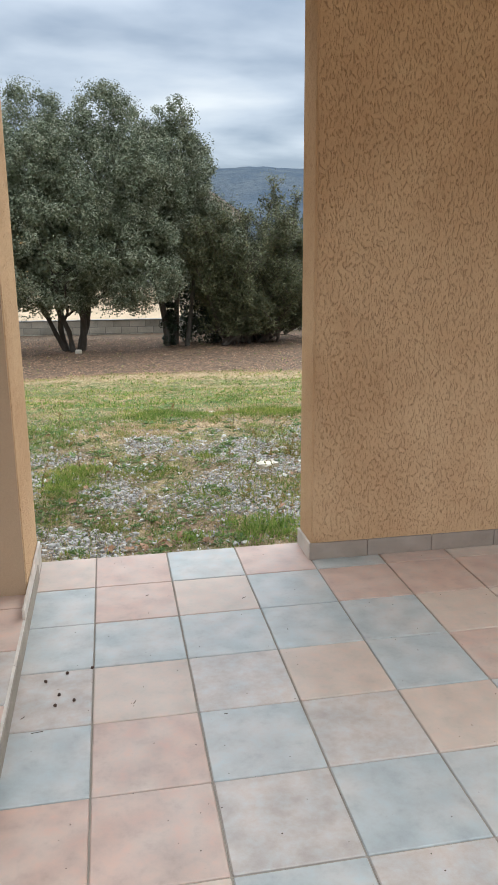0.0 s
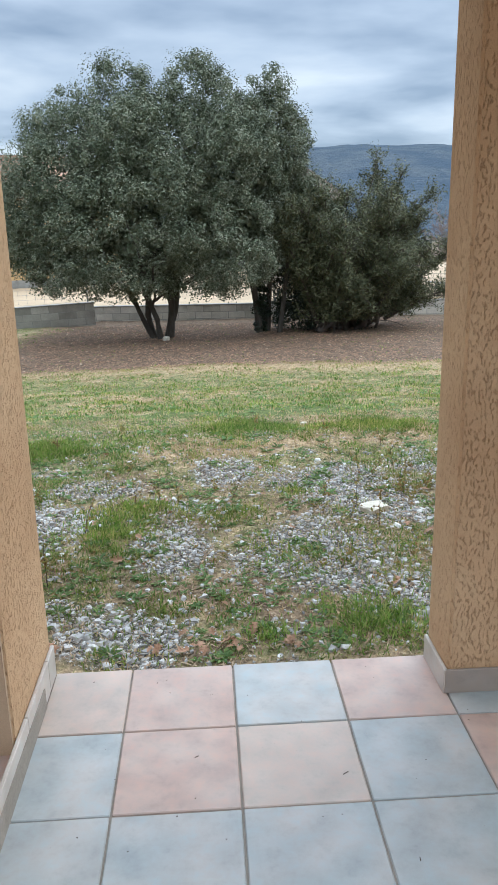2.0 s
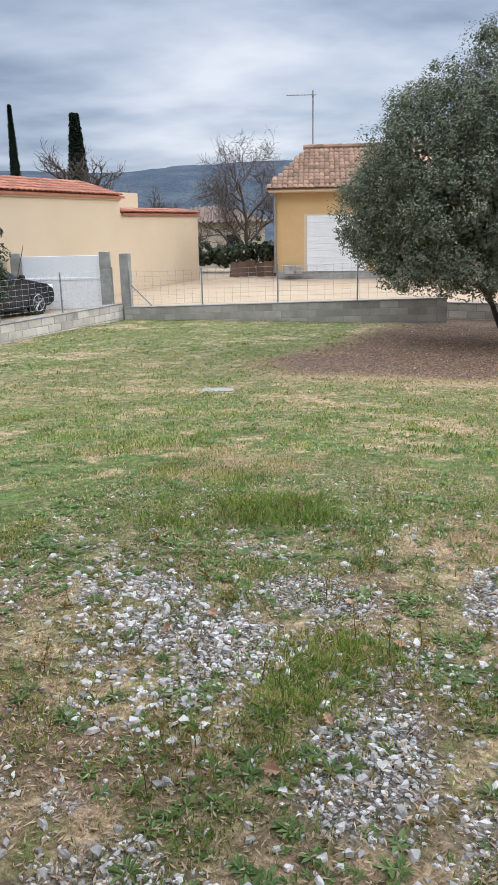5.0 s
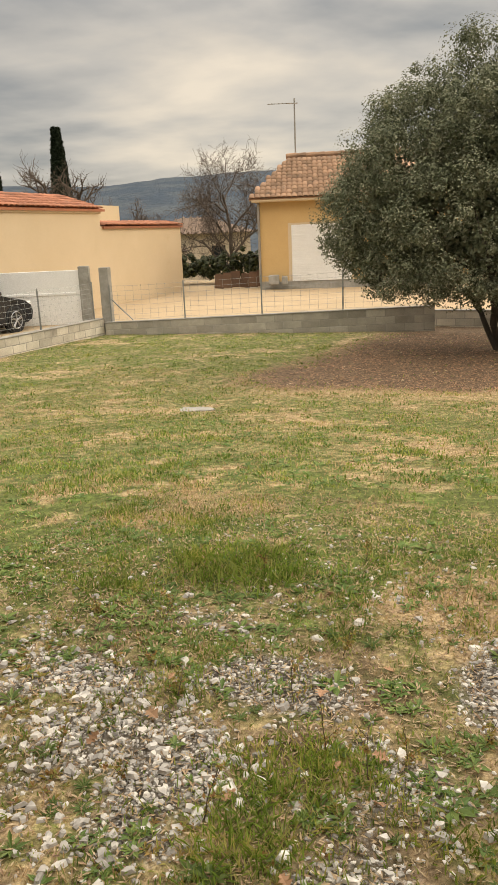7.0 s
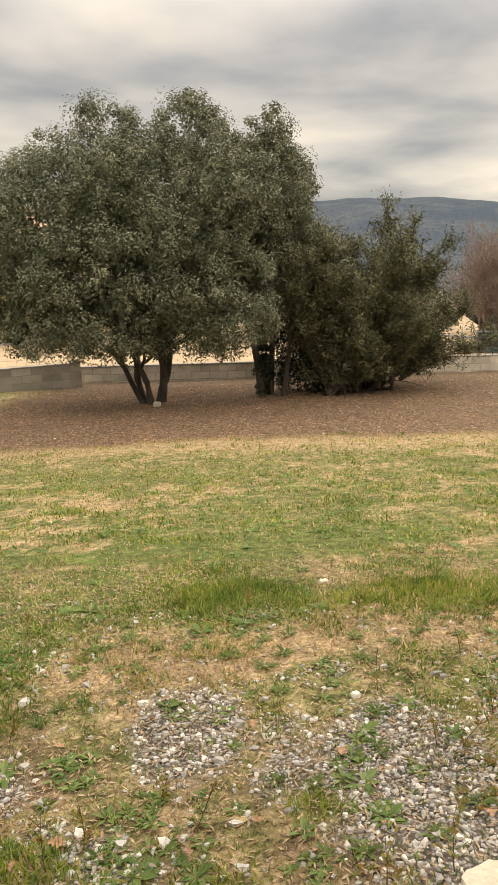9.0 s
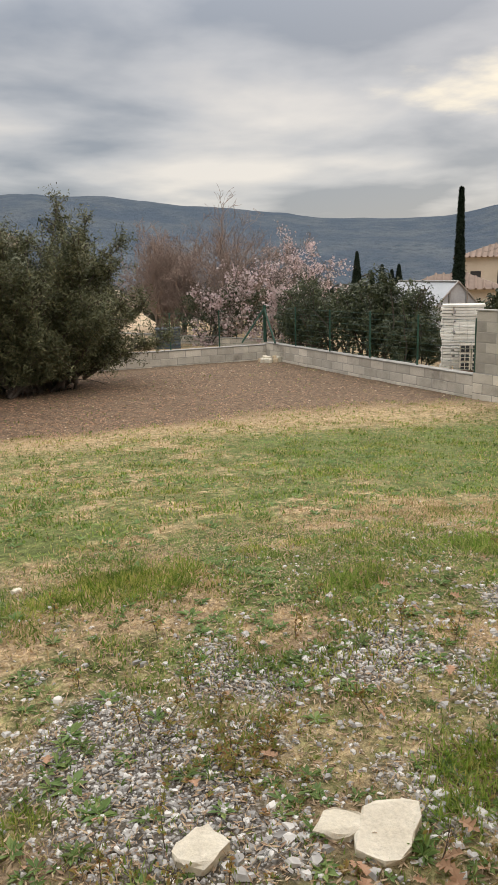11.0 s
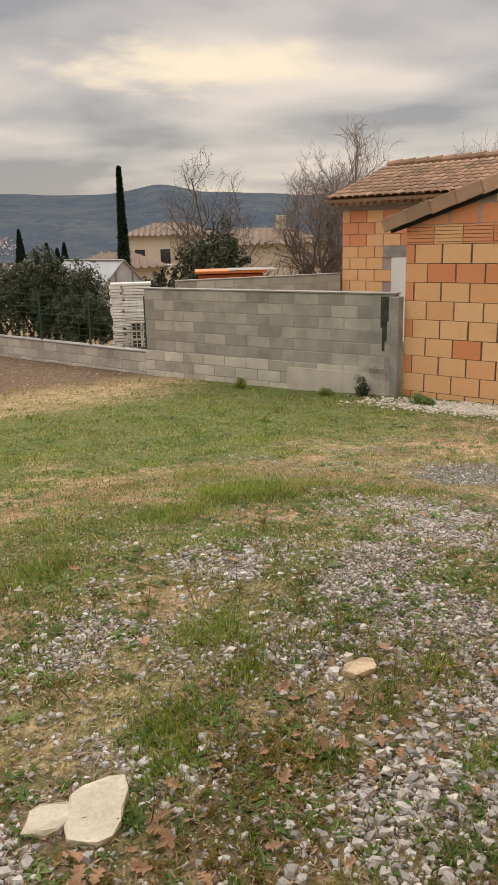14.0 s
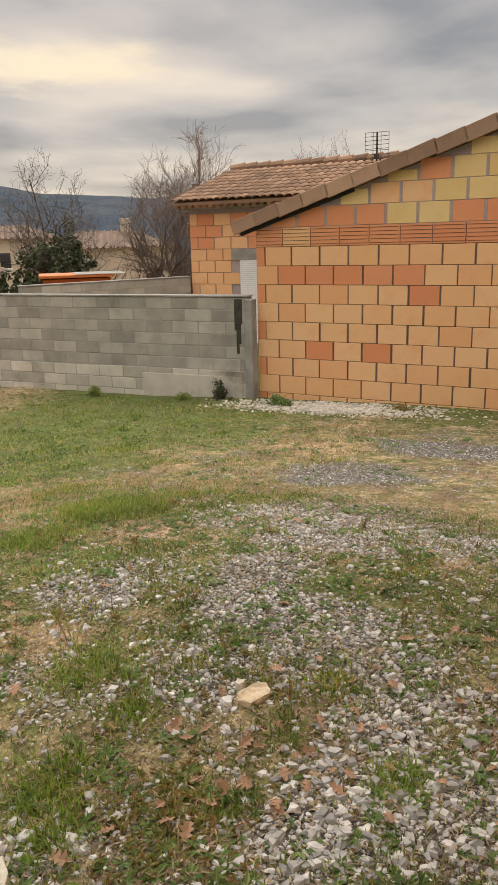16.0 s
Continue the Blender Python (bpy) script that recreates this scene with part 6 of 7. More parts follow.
def hills(name, r_foot, r_top, scale, seed, label):
    az = np.radians(np.arange(-90, 110.01, 0.5))
    el = np.interp(np.degrees(az), HILL_AZ, HILL_EL)
    el = np.convolve(np.pad(el, 1, "edge"), np.ones(3) / 3, "valid")
    rows, verts = 26, []
    for j in range(rows):
        f = j / (rows - 1)
        r = r_foot + (r_top - r_foot) * f
        for a, e in zip(az, el):
            top_z = math.tan(math.radians(e)) * r_top * scale
            bump = noise.noise((math.sin(a) * 6, math.cos(a) * 6, seed + f * 2.2)) * 0.22 + noise.noise((math.sin(a) * 21, math.cos(a) * 21, seed + f * 5)) * 0.07
            rise = soft(f, 0, 1) ** 0.8
            z = -20 + (top_z + 20) * rise * (1 + bump * (1 - f) * 1.6) + top_z * 0.012 * noise.noise((math.sin(a) * 60, math.cos(a) * 60, seed))
            verts.append((0.4 + r * math.sin(a), 3.3 + r * math.cos(a), z))
    n = len(az)
    i = np.arange((rows - 1) * (n - 1))
    a = (i // (n - 1)) * n + i % (n - 1)
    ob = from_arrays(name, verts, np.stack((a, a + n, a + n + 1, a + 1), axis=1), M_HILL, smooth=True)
    return tagged(ob, label, "hills", kind="structure")


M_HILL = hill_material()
hills("backdrop_hills", 900, 1900, 1.0, 3.0, "long wooded hills on the skyline, haze painted in as blue-grey")
hills("backdrop_foothills", 520, 880, 0.62, 9.0, "lower wooded foothills before the skyline, haze painted in as blue-grey")

rs = np.random.RandomState(77)
n = 2600
wa = np.radians(rs.uniform(-48, 62, n))
wr = 110 + 560 * rs.rand(n) ** 1.5
wx, wy = 0.4 + wr * np.sin(wa), 3.3 + wr * np.cos(wa)
wz = np.array([land(a, b, False) for a, b in zip(wx, wy)])
wh = rs.uniform(2.0, 5.5, n)
v, f = puffs_to_leaves(rs, np.stack((wx, wy, wz + wh * 0.5, wh * 0.75), axis=1), 20, 1.9, 1.2, up=0.4)
M_WOODS = leafy("far_woods", (0.09, 0.085, 0.07), (0.13, 0.115, 0.095), (0.05, 0.065, 0.045), 0.9, 0.1, 0.1)
tagged(from_arrays("far_woods", v, f, M_WOODS), "mixed brown and dark green woods across the valley", "woods", kind="stuff")

# ---- loose stones, weeds and leaves near the porch ----


def slab_stone(x, y, rx, ry, h, seed, mat, label, rz=0.0, tilt=0.0, name="stone"):
    """An irregular flat stone with a broken outline."""
    rs = np.random.RandomState(seed)
    bm = bmesh.new()
    n = 14
    rings = []
    for zz, sc in ((-0.03, 0.98), (h * 0.75, 1.0), (h, 0.93)):
        ring = []
        for k in range(n):
            a = 2 * math.pi * k / n
            w = (abs(math.cos(a)) ** 4 + abs(math.sin(a)) ** 4) ** -0.25 * 0.92 + 0.3 * noise.noise((math.cos(a) * 1.4, math.sin(a) * 1.4, seed * 1.7)) + rs.uniform(-0.09, 0.06)
            ring.append(bm.verts.new((rx * sc * w * math.cos(a), ry * sc * w * math.sin(a), zz + rs.uniform(-0.006, 0.006))))
        rings.append(ring)
    for a, b in zip(rings, rings[1:]):
        for k in range(n):
            bm.faces.new((a[k], a[(k + 1) % n], b[(k + 1) % n], b[k]))
    bm.faces.new(rings[-1])
    bm.faces.new(list(reversed(rings[0])))
    ob = part(name, bm, mat)
    ob.matrix_world = pose(x, y, land(x, y), tilt, 0, rz)
    return tagged(ob, label, "stone", "pale stones in the gravel")


slab_stone(1.02, 4.93, 0.08, 0.065, 0.03, 1, M_SLAB, "flat pale limestone slab lying in the gravel", 30, name="flat_stone")
slab_stone(1.50, 4.77, 0.09, 0.125, 0.03, 2, M_SLAB, "large cream stone slab with a broken edge", -48, 5, name="flat_stone")
slab_stone(1.405, 4.85, 0.075, 0.055, 0.02, 9, M_SLAB, "thin grey-white stone flake beside the cream slab", -30, name="flat_stone")
slab_stone(2.54, 4.57, 0.065, 0.04, 0.03, 31, M_BROKEN, "tan broken stone on the gravel", -25, 12)
slab_stone(2.57, 4.64, 0.02, 0.018, 0.03, 12, M_SLAB, "small upright grey stone behind the tan one", 10)
slab_stone(0.93, 7.1, 0.03, 0.02, 0.02, 4, M_SLAB, "small pale stone in the lawn", 20)
slab_stone(-4.5, 12.7, 0.26, 0.13, 0.02, 5, M_COPING, "flat grey stone sunk in the lawn", 15, name="flat_stone")
slab_stone(-3.9, 24.1, 0.2, 0.15, 0.22, 6, M_SLAB, "pale rubble stone against the low wall", 10)
slab_stone(-4.3, 23.95, 0.16, 0.12, 0.12, 7, M_SLAB, "pale rubble stone against the low wall", 50)
slab_stone(-0.8, 20.0, 0.12, 0.08, 0.09, 8, M_SLAB, "pale stone at the foot of the oak", 80)
for k in range(9):
    slab_stone(10.75 + 0.14 * (k % 4), 23.3 - 0.13 * (k // 2) + 0.05 * (k % 3), 0.10 + 0.02 * (k % 3), 0.08, 0.12 + 0.05 * (k % 2), 20 + k, M_SLAB if k % 3 else M_BROKEN, "pale rubble stone heaped in the garden corner", 37 * k)


def scatter(rs, n, x0, x1, y0, y1):
    return np.stack((rs.uniform(x0, x1, n), rs.uniform(y0, y1, n)), axis=1)


def seen_from_path(p):
    """The wedge of garden in front of the porch, away from the walls."""
    a = np.degrees(np.arctan2(p[:, 0] - 0.4, p[:, 1] - 3.0))
    return p[(a > -52) & (a < 84) & (p[:, 0] < 11.0) & (p[:, 0] > -12) & (p[:, 1] < 23.2) & (p[:, 1] > 3.5)]


def chips(name, rs, pts, lo, hi, mat, label):
    """Angular flattish stones, joined."""
    n = len(pts)
    size = lo + (hi - lo) * rs.rand(n) ** 2.2
    ang = (np.arange(5)[None] + rs.uniform(-0.38, 0.38, (n, 5))) * 2 * np.pi / 5
    rad = rs.uniform(0.55, 1.1, (n, 5))
    ring = np.stack((rad * np.cos(ang), rad * np.sin(ang) * rs.uniform(0.55, 1.0, (n, 1))), axis=2)
    shift = rs.uniform(-0.2, 0.2, (n, 1, 2))
    tops = np.concatenate((ring * rs.uniform(0.5, 0.85, (n, 5, 1)) + shift, rs.uniform(0.7, 1.25, (n, 5, 1))), axis=2)
    v = np.concatenate((np.concatenate((ring, np.full((n, 5, 1), -0.9)), axis=2), tops), axis=1) * size[:, None, None] * np.array((1.0, 1.0, 0.22))
    tri = [(5, 6, 7), (5, 7, 8), (5, 8, 9)]
    for k in range(5):
        m = (k + 1) % 5
        tri += [(k, m, 5 + m), (k, 5 + m, 5 + k)]
    quad = np.array(tri)
    a, t = rs.rand(n) * 2 * np.pi, rs.normal(size=n) * 0.22
    ca, sa, ct, st = np.cos(a)[:, None], np.sin(a)[:, None], np.cos(t)[:, None], np.sin(t)[:, None]
    y1, z1 = v[:, :, 1] * ct - v[:, :, 2] * st, v[:, :, 1] * st + v[:, :, 2] * ct
    out = np.stack((v[:, :, 0] * ca - y1 * sa, v[:, :, 0] * sa + y1 * ca, z1), axis=2)
    z = np.array([land(x, y) for x, y in pts])
    out += np.stack((pts[:, 0], pts[:, 1], z + size * 0.18), axis=1)[:, None, :]
    f = (np.arange(n)[:, None, None] * 10 + quad[None]).reshape(-1, 3)
    ob = from_arrays(name, out.reshape(-1, 3), f, mat)
    return tagged(ob, label, "gravel", kind="stuff")


rs = np.random.RandomState(101)
pts = np.concatenate((scatter(rs, 110000, -2.2, 4.6, 3.5, 7.0), scatter(rs, 32000, 3.0, 10.5, 3.5, 8.0)))
pts = seen_from_path(pts)
cov = np.array([cover(x, y)[0] for x, y in pts])
keep = rs.rand(len(pts)) < np.clip(cov * 0.95 + 0.035 + 0.12 * ((pts[:, 0] > 0.7) & (pts[:, 1] < 5.6)), 0, 1) * np.where(pts[:, 0] > 4.6, 0.8, 1.0)
chips("gravel", rs, pts[keep], 0.004, 0.018, M_STONE, "scattered grey limestone chippings")
# heaps of larger broken stone
COARSE = ((-0.19, 3.73, 0.3, 0.18, 230), (2.08, 4.1, 0.3, 0.16, 560), (2.38, 3.88, 0.2, 0.22, 420), (1.71, 4.75, 0.1, 0.08, 60), (1.2, 4.85, 0.12, 0.1, 80), (-0.8, 4.6, 0.2, 0.15, 160), (-0.97, 5.02, 0.25, 0.15, 200), (-0.55, 5.02, 0.14, 0.1, 80), (0.95, 3.98, 0.13, 0.2, 170), (-0.03, 4.6, 0.16, 0.2, 110), (0.12, 5.04, 0.1, 0.12, 60), (-1.3, 5.3, 0.3, 0.1, 110), (2.6, 4.85, 0.3, 0.2, 140), (2.0, 5.6, 0.25, 0.16, 120), (3.0, 5.6, 0.25, 0.2, 120), (2.8, 4.2, 0.3, 0.2, 200))
heap = np.concatenate([np.stack((cx + rx * rs.normal(size=k), cy + ry * rs.normal(size=k)), axis=1) for cx, cy, rx, ry, k in COARSE] + [scatter(rs, 700, -1.6, 4.6, 3.55, 6.2)])
heap = heap[heap[:, 1] > 3.52]
chips("broken_stones", rs, heap, 0.011, 0.032, M_STONE, "loose angular broken limestone in small heaps")
pts = seen_from_path(scatter(rs, 900, -9, 11, 12, 23))
keep = np.array([cover(x, y)[1] for x, y in pts]) > 0.5
chips("pebbles", rs, pts[keep], 0.01, 0.035, M_BROKEN, "small pale pebbles strewn over the soil")
pts = np.stack((10.85 + 0.33 * rs.normal(size=3000), 7.75 + 0.75 * rs.normal(size=3000)), axis=1)
pts = pts[(pts[:, 0] < 11.55) & (pts[:, 0] > 10.0)]
chips("white_gravel", rs, pts, 0.02, 0.05, M_WHITEGRAVEL, "white gravel spilled along the clay-block wall")


def blades(name, rs, pts, hgt, wid, mat, label, per=1, lean=0.6, category="grass", flat=0.0):
    """Grass blades: a kite that leans over, one for each root."""
    z = np.repeat(np.array([land(x, y) for x, y in pts]), per) - 0.008
    pts = np.repeat(pts, per, axis=0) + rs.normal(size=(len(pts) * per, 2)) * (0.012 + 0.02 * (per > 1))
    n = len(pts)
    hgt = np.repeat(hgt, per) * rs.uniform(0.5, 1.25, n)
    wid = np.repeat(wid, per)
    a = rs.rand(n) * 2 * np.pi
    ln = np.abs(rs.normal(size=n)) * lean + flat
    dx, dy = np.cos(a), np.sin(a)
    root = np.stack((pts[:, 0], pts[:, 1], z), axis=1)
    up = 1 / np.sqrt(1 + ln ** 2)
    tip = root + np.stack((dx * hgt * ln * up, dy * hgt * ln * up, hgt * up), axis=1)
    knee = root * 0.55 + tip * 0.45 + np.stack((np.zeros(n), np.zeros(n), hgt * 0.10), axis=1)
    side = np.stack((-dy * wid, dx * wid, np.zeros(n)), axis=1)
    v = np.stack((root, knee + side, tip, knee - side), axis=1).reshape(-1, 3)
    i = np.arange(n)[:, None] * 4
    ob = from_arrays(name, v, np.concatenate((i + np.array([[0, 1, 2]]), i + np.array([[0, 2, 3]])), axis=1).reshape(-1, 3), mat)
    return tagged(ob, label, category, kind="stuff")


def lawn(name, rs, n, box_, h, w, mat, label, dry=False, per=1, lean=0.6):
    p = seen_from_path(scatter(rs, n, *box_))
    c = np.array([cover(x, y) for x, y in p])
    c[:, 1] = np.clip((c[:, 1] - 0.62) / 0.3, 0, 1)
    lu = np.array([lush(x, y) for x, y in p])
    pat = np.array([0.8 * fbm(x, y, 1.7, 33.0) + 0.8 * fbm(x, y, 6.5, 35.0) for x, y in p])
    if dry:
        pr = np.clip(0.15 + c[:, 2] * 0.9, 0, 1) * (1 - 0.75 * c[:, 0]) * (1 - 0.92 * c[:, 1])
    else:
        pr = np.clip(0.30 + 1.5 * pat, 0.02, 1) * (1 - 0.5 * c[:, 0]) * (1 - 0.95 * c[:, 1]) * (1 - 0.45 * c[:, 2])
        pr = np.maximum(pr, 0.7 * lu)
    k = rs.rand(len(p)) < pr
    p, lu, pat = p[k], lu[k], pat[k]
    hh = h * (0.75 + np.clip(pat, 0, 0.6)) * (1 + (0.2 if dry else 0.7) * lu)
    blades(name, rs, p, hh, np.full(len(p), w), mat, label, per, lean)


lawn("grass", rs, 60000, (-2.2, 5.0, 3.5, 7.5), 0.036, 0.0024, M_GRASS, "short green grass among the gravel", per=6, lean=1.1)
lawn("grass", rs, 60000, (-6, 9.5, 5.5, 12), 0.038, 0.0042, M_GRASS, "patchy green lawn", per=3, lean=1.3)
lawn("grass", rs, 150000, (-12, 11, 8, 23), 0.05, 0.008, M_GRASS, "patchy green lawn", per=2, lean=1.4)
lawn("dry_grass", rs, 45000, (-2.2, 5.5, 3.5, 7.8), 0.035, 0.0018, M_STRAW, "thin straw-coloured dry grass", True, 4, 2.2)
lawn("dry_grass", rs, 80000, (-9, 10.5, 6, 17), 0.045, 0.005, M_STRAW, "straw-coloured dry grass in the lawn", True, 3, 2.0)


for cx, cy, r, k in ((-0.95, 6.3, 0.2, 130), (4.18, 6.5, 0.3, 150), (3.4, 6.4, 0.2, 60), (0.8, 3.78, 0.12, 100), (0.36, 3.7, 0.05, 30), (2.43, 5.2, 0.1, 60), (1.9, 4.87, 0.11, 80), (1.75, 4.74, 0.06, 40), (2.34, 6.22, 0.1, 60), (2.28, 4.9, 0.07, 40), (2.36, 4.0, 0.06, 40), (-0.35, 4.8, 0.12, 70), (-0.19, 5.12, 0.1, 60)):
    pts = np.stack((cx + r * rs.normal(size=k), np.maximum(3.55, cy + 0.7 * r * rs.normal(size=k))), axis=1)
    blades("grass", rs, pts, np.full(k, 0.05 if r < 0.19 else 0.075), np.full(k, 0.0024), M_TUSSOCK, "tussock of long green grass", per=5, lean=1.2)


def rosettes(name, rs, pts, size, mat, label, n_leaf=9, upright=0.35, width=0.3):
    """Low weeds: narrow leaves radiating from one root."""
    vv, ff, base = [], [], 0
    for x, y in pts:
        z, s = land(x, y), size * rs.uniform(0.5, 1.3)
        for k in range(n_leaf):
            a = 2 * np.pi * (k + rs.rand()) / n_leaf
            l = s * rs.uniform(0.6, 1.1)
            e = upright * rs.uniform(0.3, 1.6)
            d = np.array((math.cos(a), math.sin(a), e))
            sd = np.array((-math.sin(a), math.cos(a), 0.15)) * l * width * 0.5
            o = np.array((x, y, z))
            vv += [o, o + d * l * 0.55 + sd, o + d * l * np.array((1, 1, 0.6)), o + d * l * 0.55 - sd]
            ff += [(base, base + 1, base + 2), (base, base + 2, base + 3)]
            base += 4
    return tagged(from_arrays(name, vv, ff, mat), label, "weeds", kind="stuff")


def weedy(rs, n, lo, hi, seed, box_=(-2.2, 5.0, 3.55, 7.0)):
    p = seen_from_path(scatter(rs, n, *box_))
    q = np.array([fbm(x, y, 1.4, seed) for x, y in p])
    return p[(q > lo) & (q < hi)]


rosettes("weeds", rs, weedy(rs, 6000, 0.03, 2, 51.0), 0.038, M_WEED, "low green weeds between the stones", 9, 0.4, 0.34)
rosettes("weeds", rs, weedy(rs, 2600, 0.0, 2, 57.0, (-5, 9, 5, 12)), 0.055, M_WEED, "low green weeds in the lawn", 9, 0.4, 0.36)
rosettes("rusty_weeds", rs, weedy(rs, 3600, 0.14, 2, 53.0, (-1.5, 4.2, 3.55, 5.6)), 0.02, M_RUSTWEED, "rust-coloured low weeds near the porch", 8, 0.8, 0.4)
rosettes("rusty_weeds", rs, np.stack((1.55 + 0.4 * rs.normal(size=320), 4.4 + 0.15 * rs.normal(size=320)), axis=1), 0.02, M_RUSTWEED, "rust-coloured low weeds beside the stone slab", 8, 0.8, 0.4)


rosettes("weeds", rs, weedy(rs, 380, -0.05, 2, 71.0, (-1.8, 4.6, 3.6, 6.4)), 0.045, M_ROSETTE, "dark green rosettes of narrow toothed leaves", 15, 0.5, 0.24)
rosettes("weeds", rs, np.stack((1.56 + 0.02 * rs.normal(size=4), 4.68 + 0.02 * rs.normal(size=4)), axis=1), 0.06, M_WEED, "green rosette beside the cream slab", 15, 0.6, 0.26)
rosettes("rusty_weeds", rs, np.stack((1.97 + 0.12 * rs.normal(size=150), 4.56 + 0.08 * rs.normal(size=150)), axis=1), 0.022, M_RUSTWEED, "rust-coloured low weeds among the stones", 8, 0.8, 0.4)
rosettes("rusty_weeds", rs, np.stack((1.3 + 0.12 * rs.normal(size=170), 5.3 + 0.1 * rs.normal(size=170)), axis=1), 0.02, M_RUSTWEED, "dull red low weeds at the lawn's edge", 8, 0.8, 0.4)


def stalks(rs, pts):
    paths, lv = [], []
    for x, y in pts:
        z = land(x, y)
        h = rs.uniform(0.09, 0.2)
        q, r = wander(rs, (x, y, z - 0.01), (rs.normal() * 0.2, rs.normal() * 0.2, 1), h, 0.002, 0.001, 5, 0.1)
        paths.append((q, r))
        for k in range(4):
            i = rs.randint(1, 5)
            q2, r2 = wander(rs, q[i], (*rs.normal(size=2), 0.8), h * 0.35, 0.0013, 0.0008, 3, 0.15)
            paths.append((q2, r2))
            lv.append(q2)
    v, f = limb_mesh(paths, 3)
    ob = thing("weed_stalks", 0, 0, 0, "thin branching weed stalks standing in the gravel", "weeds", kind="stuff")
    from_arrays("stem", v, f, M_TWIG, ob)
    pool = np.concatenate(lv)
    c = pool[rs.randint(0, len(pool), len(pool) * 3)] + rs.normal(size=(len(pool) * 3, 3)) * 0.006
    v, f = leaves(rs, c, unit_rand(rs, len(c)), 0.016, 0.009)
    from_arrays("foliage", v, f, M_RUSTWEED, ob)


stalks(rs, np.concatenate((weedy(rs, 90, -0.1, 2, 61.0, (-1.5, 4.5, 3.6, 6.5)), np.array([(1.55, 4.62), (0.95, 5.0), (1.0, 4.7), (0.75, 4.9), (1.25, 5.2)]))))

pts = seen_from_path(scatter(rs, 62000, -2.2, 5.2, 3.5, 7.6))
c = np.stack((pts[:, 0], pts[:, 1], [land(x, y) + 0.006 for x, y in pts]), axis=1)
v, f = leaves(rs, c, np.tile((0.0, 0.0, 1.0), (len(c), 1)), 0.026, 0.006, 0.5)
tagged(from_arrays("plant_litter", v, f, M_LITTER), "bits of straw and dead stems between the stones", "litter", kind="stuff")

LEAF_MESHES = []
for s in range(4):
    r2 = random.Random(90 + s)
    bm = bmesh.new()
    left, right = [], []
    spine = []
    n = 9
    for k in range(n):
        t = k / (n - 1)
        lobe = (0.010 + 0.017 * (k % 2)) * math.sin(math.pi * (0.12 + 0.86 * t)) * r2.uniform(0.85, 1.2) * 1.3
        curl = 0.010 * math.sin(t * 3 + s)
        spine.append(bm.verts.new((0, t * 0.085 - 0.04, curl)))
        left.append(bm.verts.new((-lobe, t * 0.085 - 0.036, curl + lobe * r2.uniform(0.0, 0.6))))
        right.append(bm.verts.new((lobe, t * 0.085 - 0.036, curl + lobe * r2.uniform(0.0, 0.6))))
    for k in range(n - 1):
        bm.faces.new((spine[k], spine[k + 1], left[k + 1], left[k]))
        bm.faces.new((spine[k], right[k], right[k + 1], spine[k + 1]))
    me = bpy.data.meshes.new("dead_leaf")
    bm.to_mesh(me)
    bm.free()
    me.materials.append(M_DRYLEAF)
    LEAF_MESHES.append(me)
leaf_pts = [(0.15 + 0.2 * rs.normal(), 3.6 + 0.07 * abs(rs.normal())) for k in range(24)]
leaf_pts += [(1.45 + 0.16 * rs.normal(), 4.6 + 0.07 * rs.normal()) for k in range(20)]
leaf_pts += [(2.3 + 0.35 * rs.normal(), 4.35 + 0.25 * rs.normal()) for k in range(46)]
leaf_pts += [(rs.uniform(-1.2, 4.5), rs.uniform(3.7, 6.2)) for k in range(70)]
for k, (x, y) in enumerate(leaf_pts):
    y = max(y, 3.56)
    ob = new("dead_leaf", LEAF_MESHES[k % 4])
    sc = rs.uniform(0.35, 0.72)
    ob.matrix_world = pose(x, y, land(x, y) + 0.018, rs.normal() * 14, rs.normal() * 14, rs.uniform(0, 360)) @ Matrix.Diagonal((sc, sc, sc, 1))
    tagged(ob, "curled brown dead oak leaf on the ground", "leaf", "dead oak leaves near the porch")

pts = seen_from_path(scatter(rs, 50000, -8, 11, 13, 23.5))
keep = (np.array([cover(x, y)[1] for x, y in pts]) > 0.35) & (rs.rand(len(pts)) < np.clip(1.2 - 0.09 * np.hypot(pts[:, 0] + 0.2, pts[:, 1] - 20), 0.12, 1))
c = np.stack((pts[keep, 0], pts[keep, 1], [land(x, y) + 0.012 for x, y in pts[keep]]), axis=1)
v, f = leaves(rs, c, np.tile((0.0, 0.0, 1.0), (len(c), 1)), 0.05, 0.03, 0.22)
tagged(from_arrays("leaf_litter", v, f, M_DRYLEAF), "brown leaf litter on the soil under the trees", "leaf litter", kind="stuff")

# plants at the foot of the walls
shrub("wall_weed", 11.2, 9.75, -1.08, 0.2, 0.12, 0.42, "dark thistle-like weed against the grey wall", M_SHRUB, 81, 22, 40, (0.05, 0.02), category="weed")
shrub("wall_weed", 10.85, 8.5, -1.0, 0.4, 0.35, 0.2, "low green weed by the white gravel", M_WEED, 82, 24, 50, (0.05, 0.015), category="weed")
shrub("wall_weed", 10.9, 12.1, -1.06, 0.25, 0.2, 0.14, "dry tuft at the foot of the grey wall", M_GRASS, 83, 18, 40, (0.07, 0.008), category="weed")
shrub("wall_weed", 11.0, 10.4, -1.06, 0.22, 0.2, 0.13, "dry tuft at the foot of the grey wall", M_GRASS, 84, 18, 40, (0.07, 0.008), category="weed")
shrub("wall_weed", 10.95, 6.6, -0.98, 0.5, 0.4, 0.18, "rusty low weed by the white gravel", M_RUSTWEED, 85, 20, 40, (0.05, 0.015), category="weed")

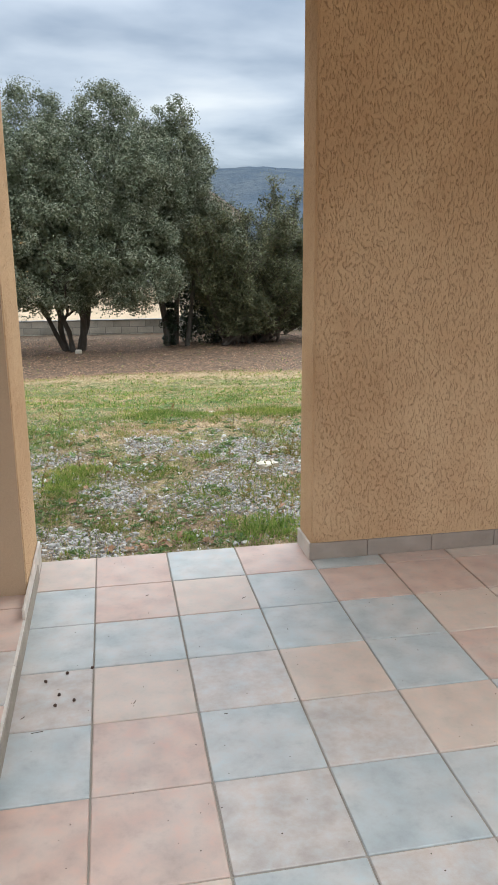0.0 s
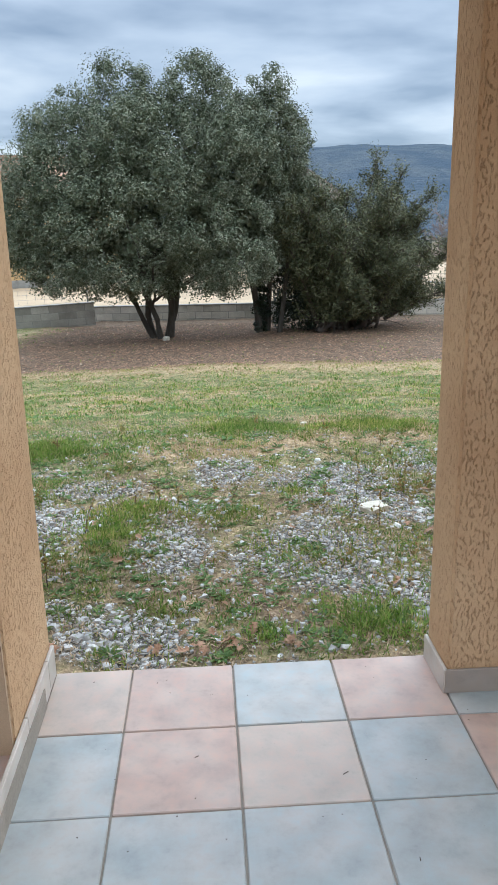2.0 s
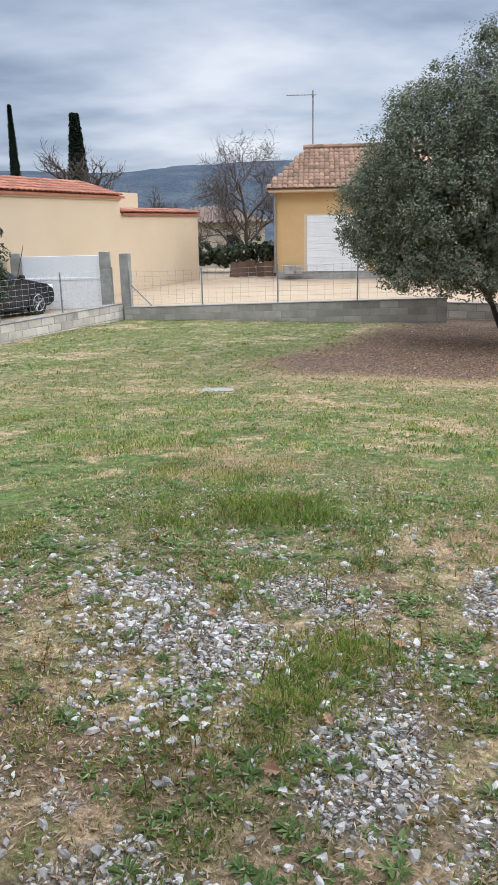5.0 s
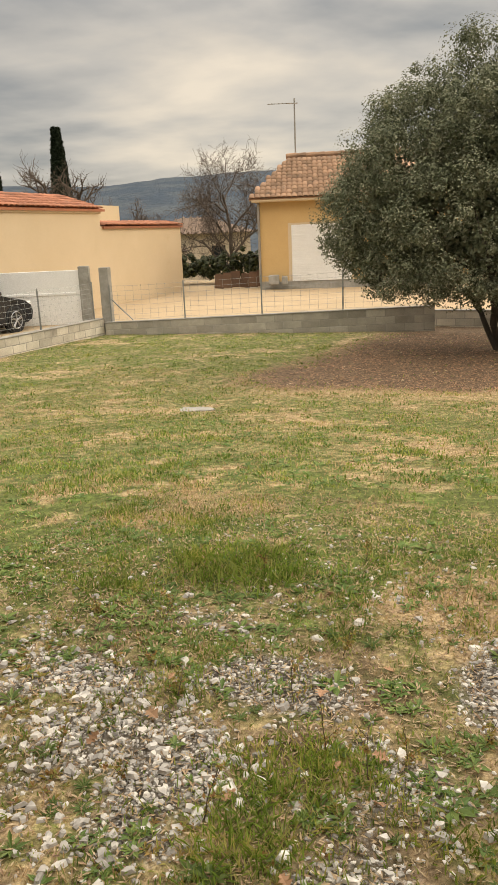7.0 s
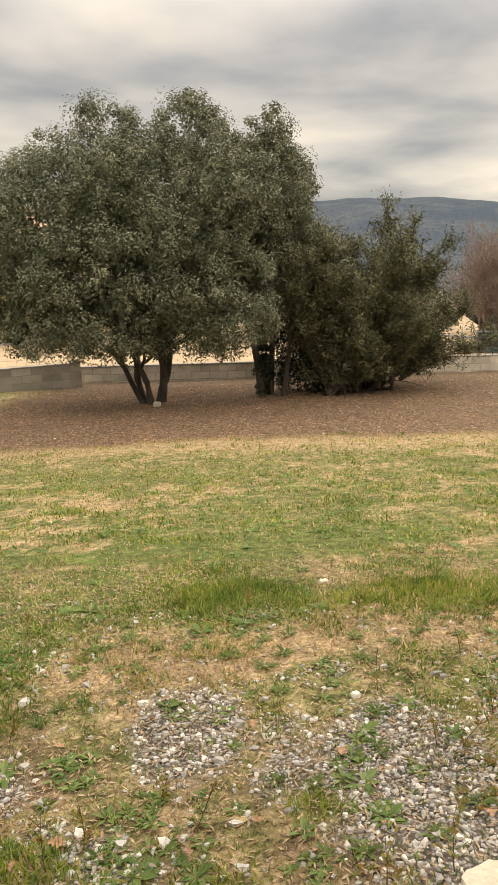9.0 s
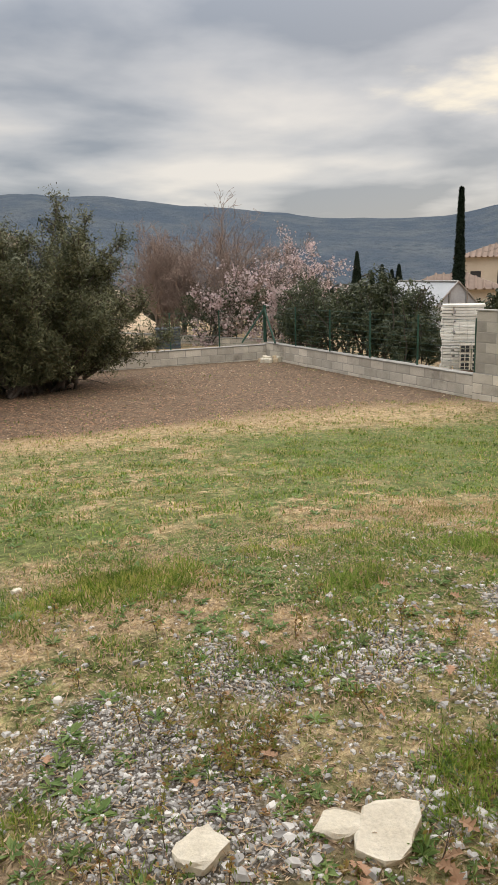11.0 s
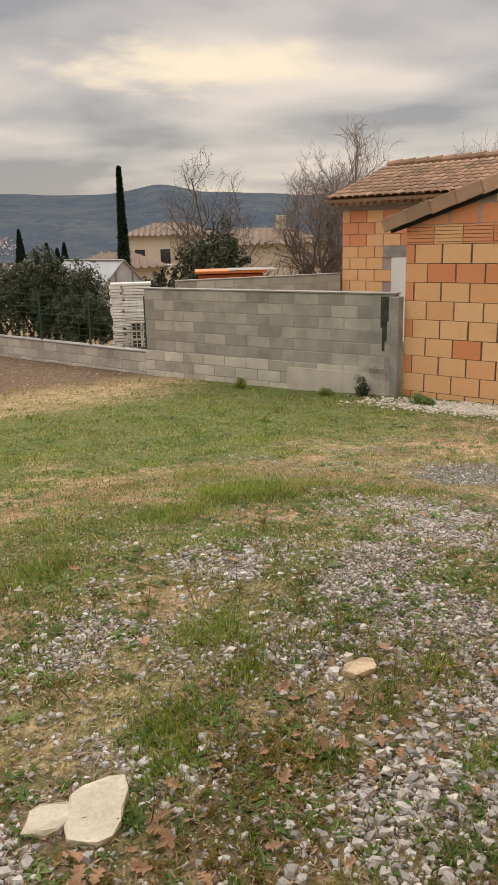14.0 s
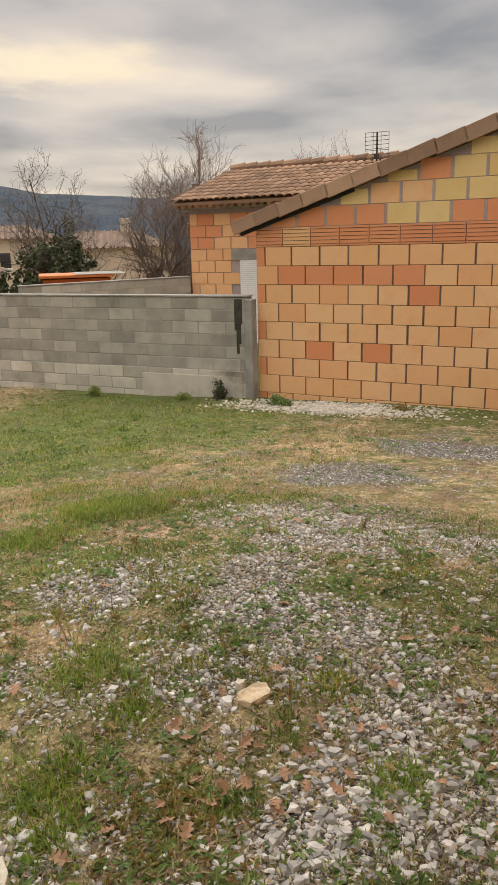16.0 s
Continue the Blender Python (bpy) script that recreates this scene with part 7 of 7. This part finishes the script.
# ---- droppings, twigs and grit on the tiles ----
for k, (x, y) in enumerate(((-0.275, 2.40), (-0.205, 2.44), (-0.12, 2.46), (-0.225, 2.31), (-0.235, 2.25), (-0.175, 2.27))):
    bm = bmesh.new()
    bmesh.ops.create_icosphere(bm, subdivisions=1, radius=0.0065)
    for v in bm.verts:
        v.co *= random.uniform(0.8, 1.15)
    ob = part("dropping", bm, M_BUG)
    ob.location = (x, y, FLOOR + 0.005)
    tagged(ob, "small dark brown dropping on the tiles", "dropping", "droppings on the porch floor")
for k, (x, y, l, a) in enumerate(((-0.28, 2.115, 0.035, 0), (-0.33, 2.2, 0.015, 30), (0.02, 2.22, 0.014, 50), (0.3, 2.1, 0.01, -40), (0.5, 2.9, 0.018, 20), (0.1, 3.0, 0.012, 10), (0.62, 2.6, 0.01, 70))):
    ob = part("twig", rod(bmesh.new(), (-l / 2, 0, 0), (l / 2, 0.003, 0.001), 0.0011, sides=5), M_BUG)
    ob.matrix_world = pose(x, y, FLOOR + 0.003, 0, 0, a)
    tagged(ob, "tiny dark twig fallen on the tiles", "twig", "twigs on the porch floor")
grit = np.random.RandomState(17)
gp = np.stack((grit.uniform(-0.33, 2.2, 260), grit.uniform(0.3, 3.45, 260)), axis=1)
gv, gf = leaves(grit, np.stack((gp[:, 0], gp[:, 1], np.full(260, FLOOR + 0.0015)), axis=1), np.tile((0.0, 0.0, 1.0), (260, 1)), 0.005, 0.004, 0.2)
tagged(from_arrays("grit", gv, gf, M_BUG), "specks of grit on the porch tiles", "grit", kind="stuff")

# ---- floor tiles ----
TILE_MESH = {k: piece_mesh("tile", TILE - 0.006, TILE - 0.006, 0.012, 0.0025, m) for k, m in M_TILES.items()}
# colours from the edge inwards, from the pier towards the long wall
LAID = ("cpbp.bpcb", "bpcbpppc", "bbbbbccp", "gcgcbpbc", "bpbgcbpc", "ppgbbcpb", "pcbgpcbp", "cbcpbcpb", "bpbcpbcp", "pcpbcpbc", "cbpcbpcb")
rt = random.Random(2)
for j in range(19):
    for i in range(-1, 11):
        x, y = -0.116 + TILE * (i + 0.5) - (0.0), EDGE - TILE * (j + 0.5)
        row = LAID[j % len(LAID)].replace(".", "")
        ch = row[(i + 1) % len(row)] if i + 1 < len(row) else rt.choice("bpcg")
        x0, x1 = max(x - TILE / 2, GAP_L), x + TILE / 2
        y1 = y + TILE / 2
        if x0 > GAP_R - 0.05 and y1 > FRONT_R:
            y1 = FRONT_R - 0.006
        y0 = y - TILE / 2
        if x1 - x0 < 0.03 or y1 - y0 < 0.03:
            continue
        ob = link_mesh("tile", TILE_MESH[ch], None, floor)
        ob.matrix_local = Matrix.LocRotScale(((x0 + x1) / 2, (y0 + y1) / 2, FLOOR - 0.006 + rt.uniform(-0.0006, 0.0006)), Euler((rt.uniform(-0.002, 0.002), rt.uniform(-0.002, 0.002), 0)), ((x1 - x0) / TILE, (y1 - y0) / TILE, 1))
for j in range(12):
    for i in range(6):
        x1 = GAP_L - 0.003 - i * TILE
        y1 = FRONT_L - 0.012 - max(0, j - 1) * TILE - (0.12 if j else 0)
        d = 0.12 if j == 0 else TILE
        ob = link_mesh("tile", TILE_MESH[rt.choice("gpcg")], None, ledge)
        ob.matrix_local = Matrix.LocRotScale((x1 - TILE / 2, y1 - d / 2, FLOOR + 0.067), Euler((0, 0, 0)), (1, d / TILE, 1))
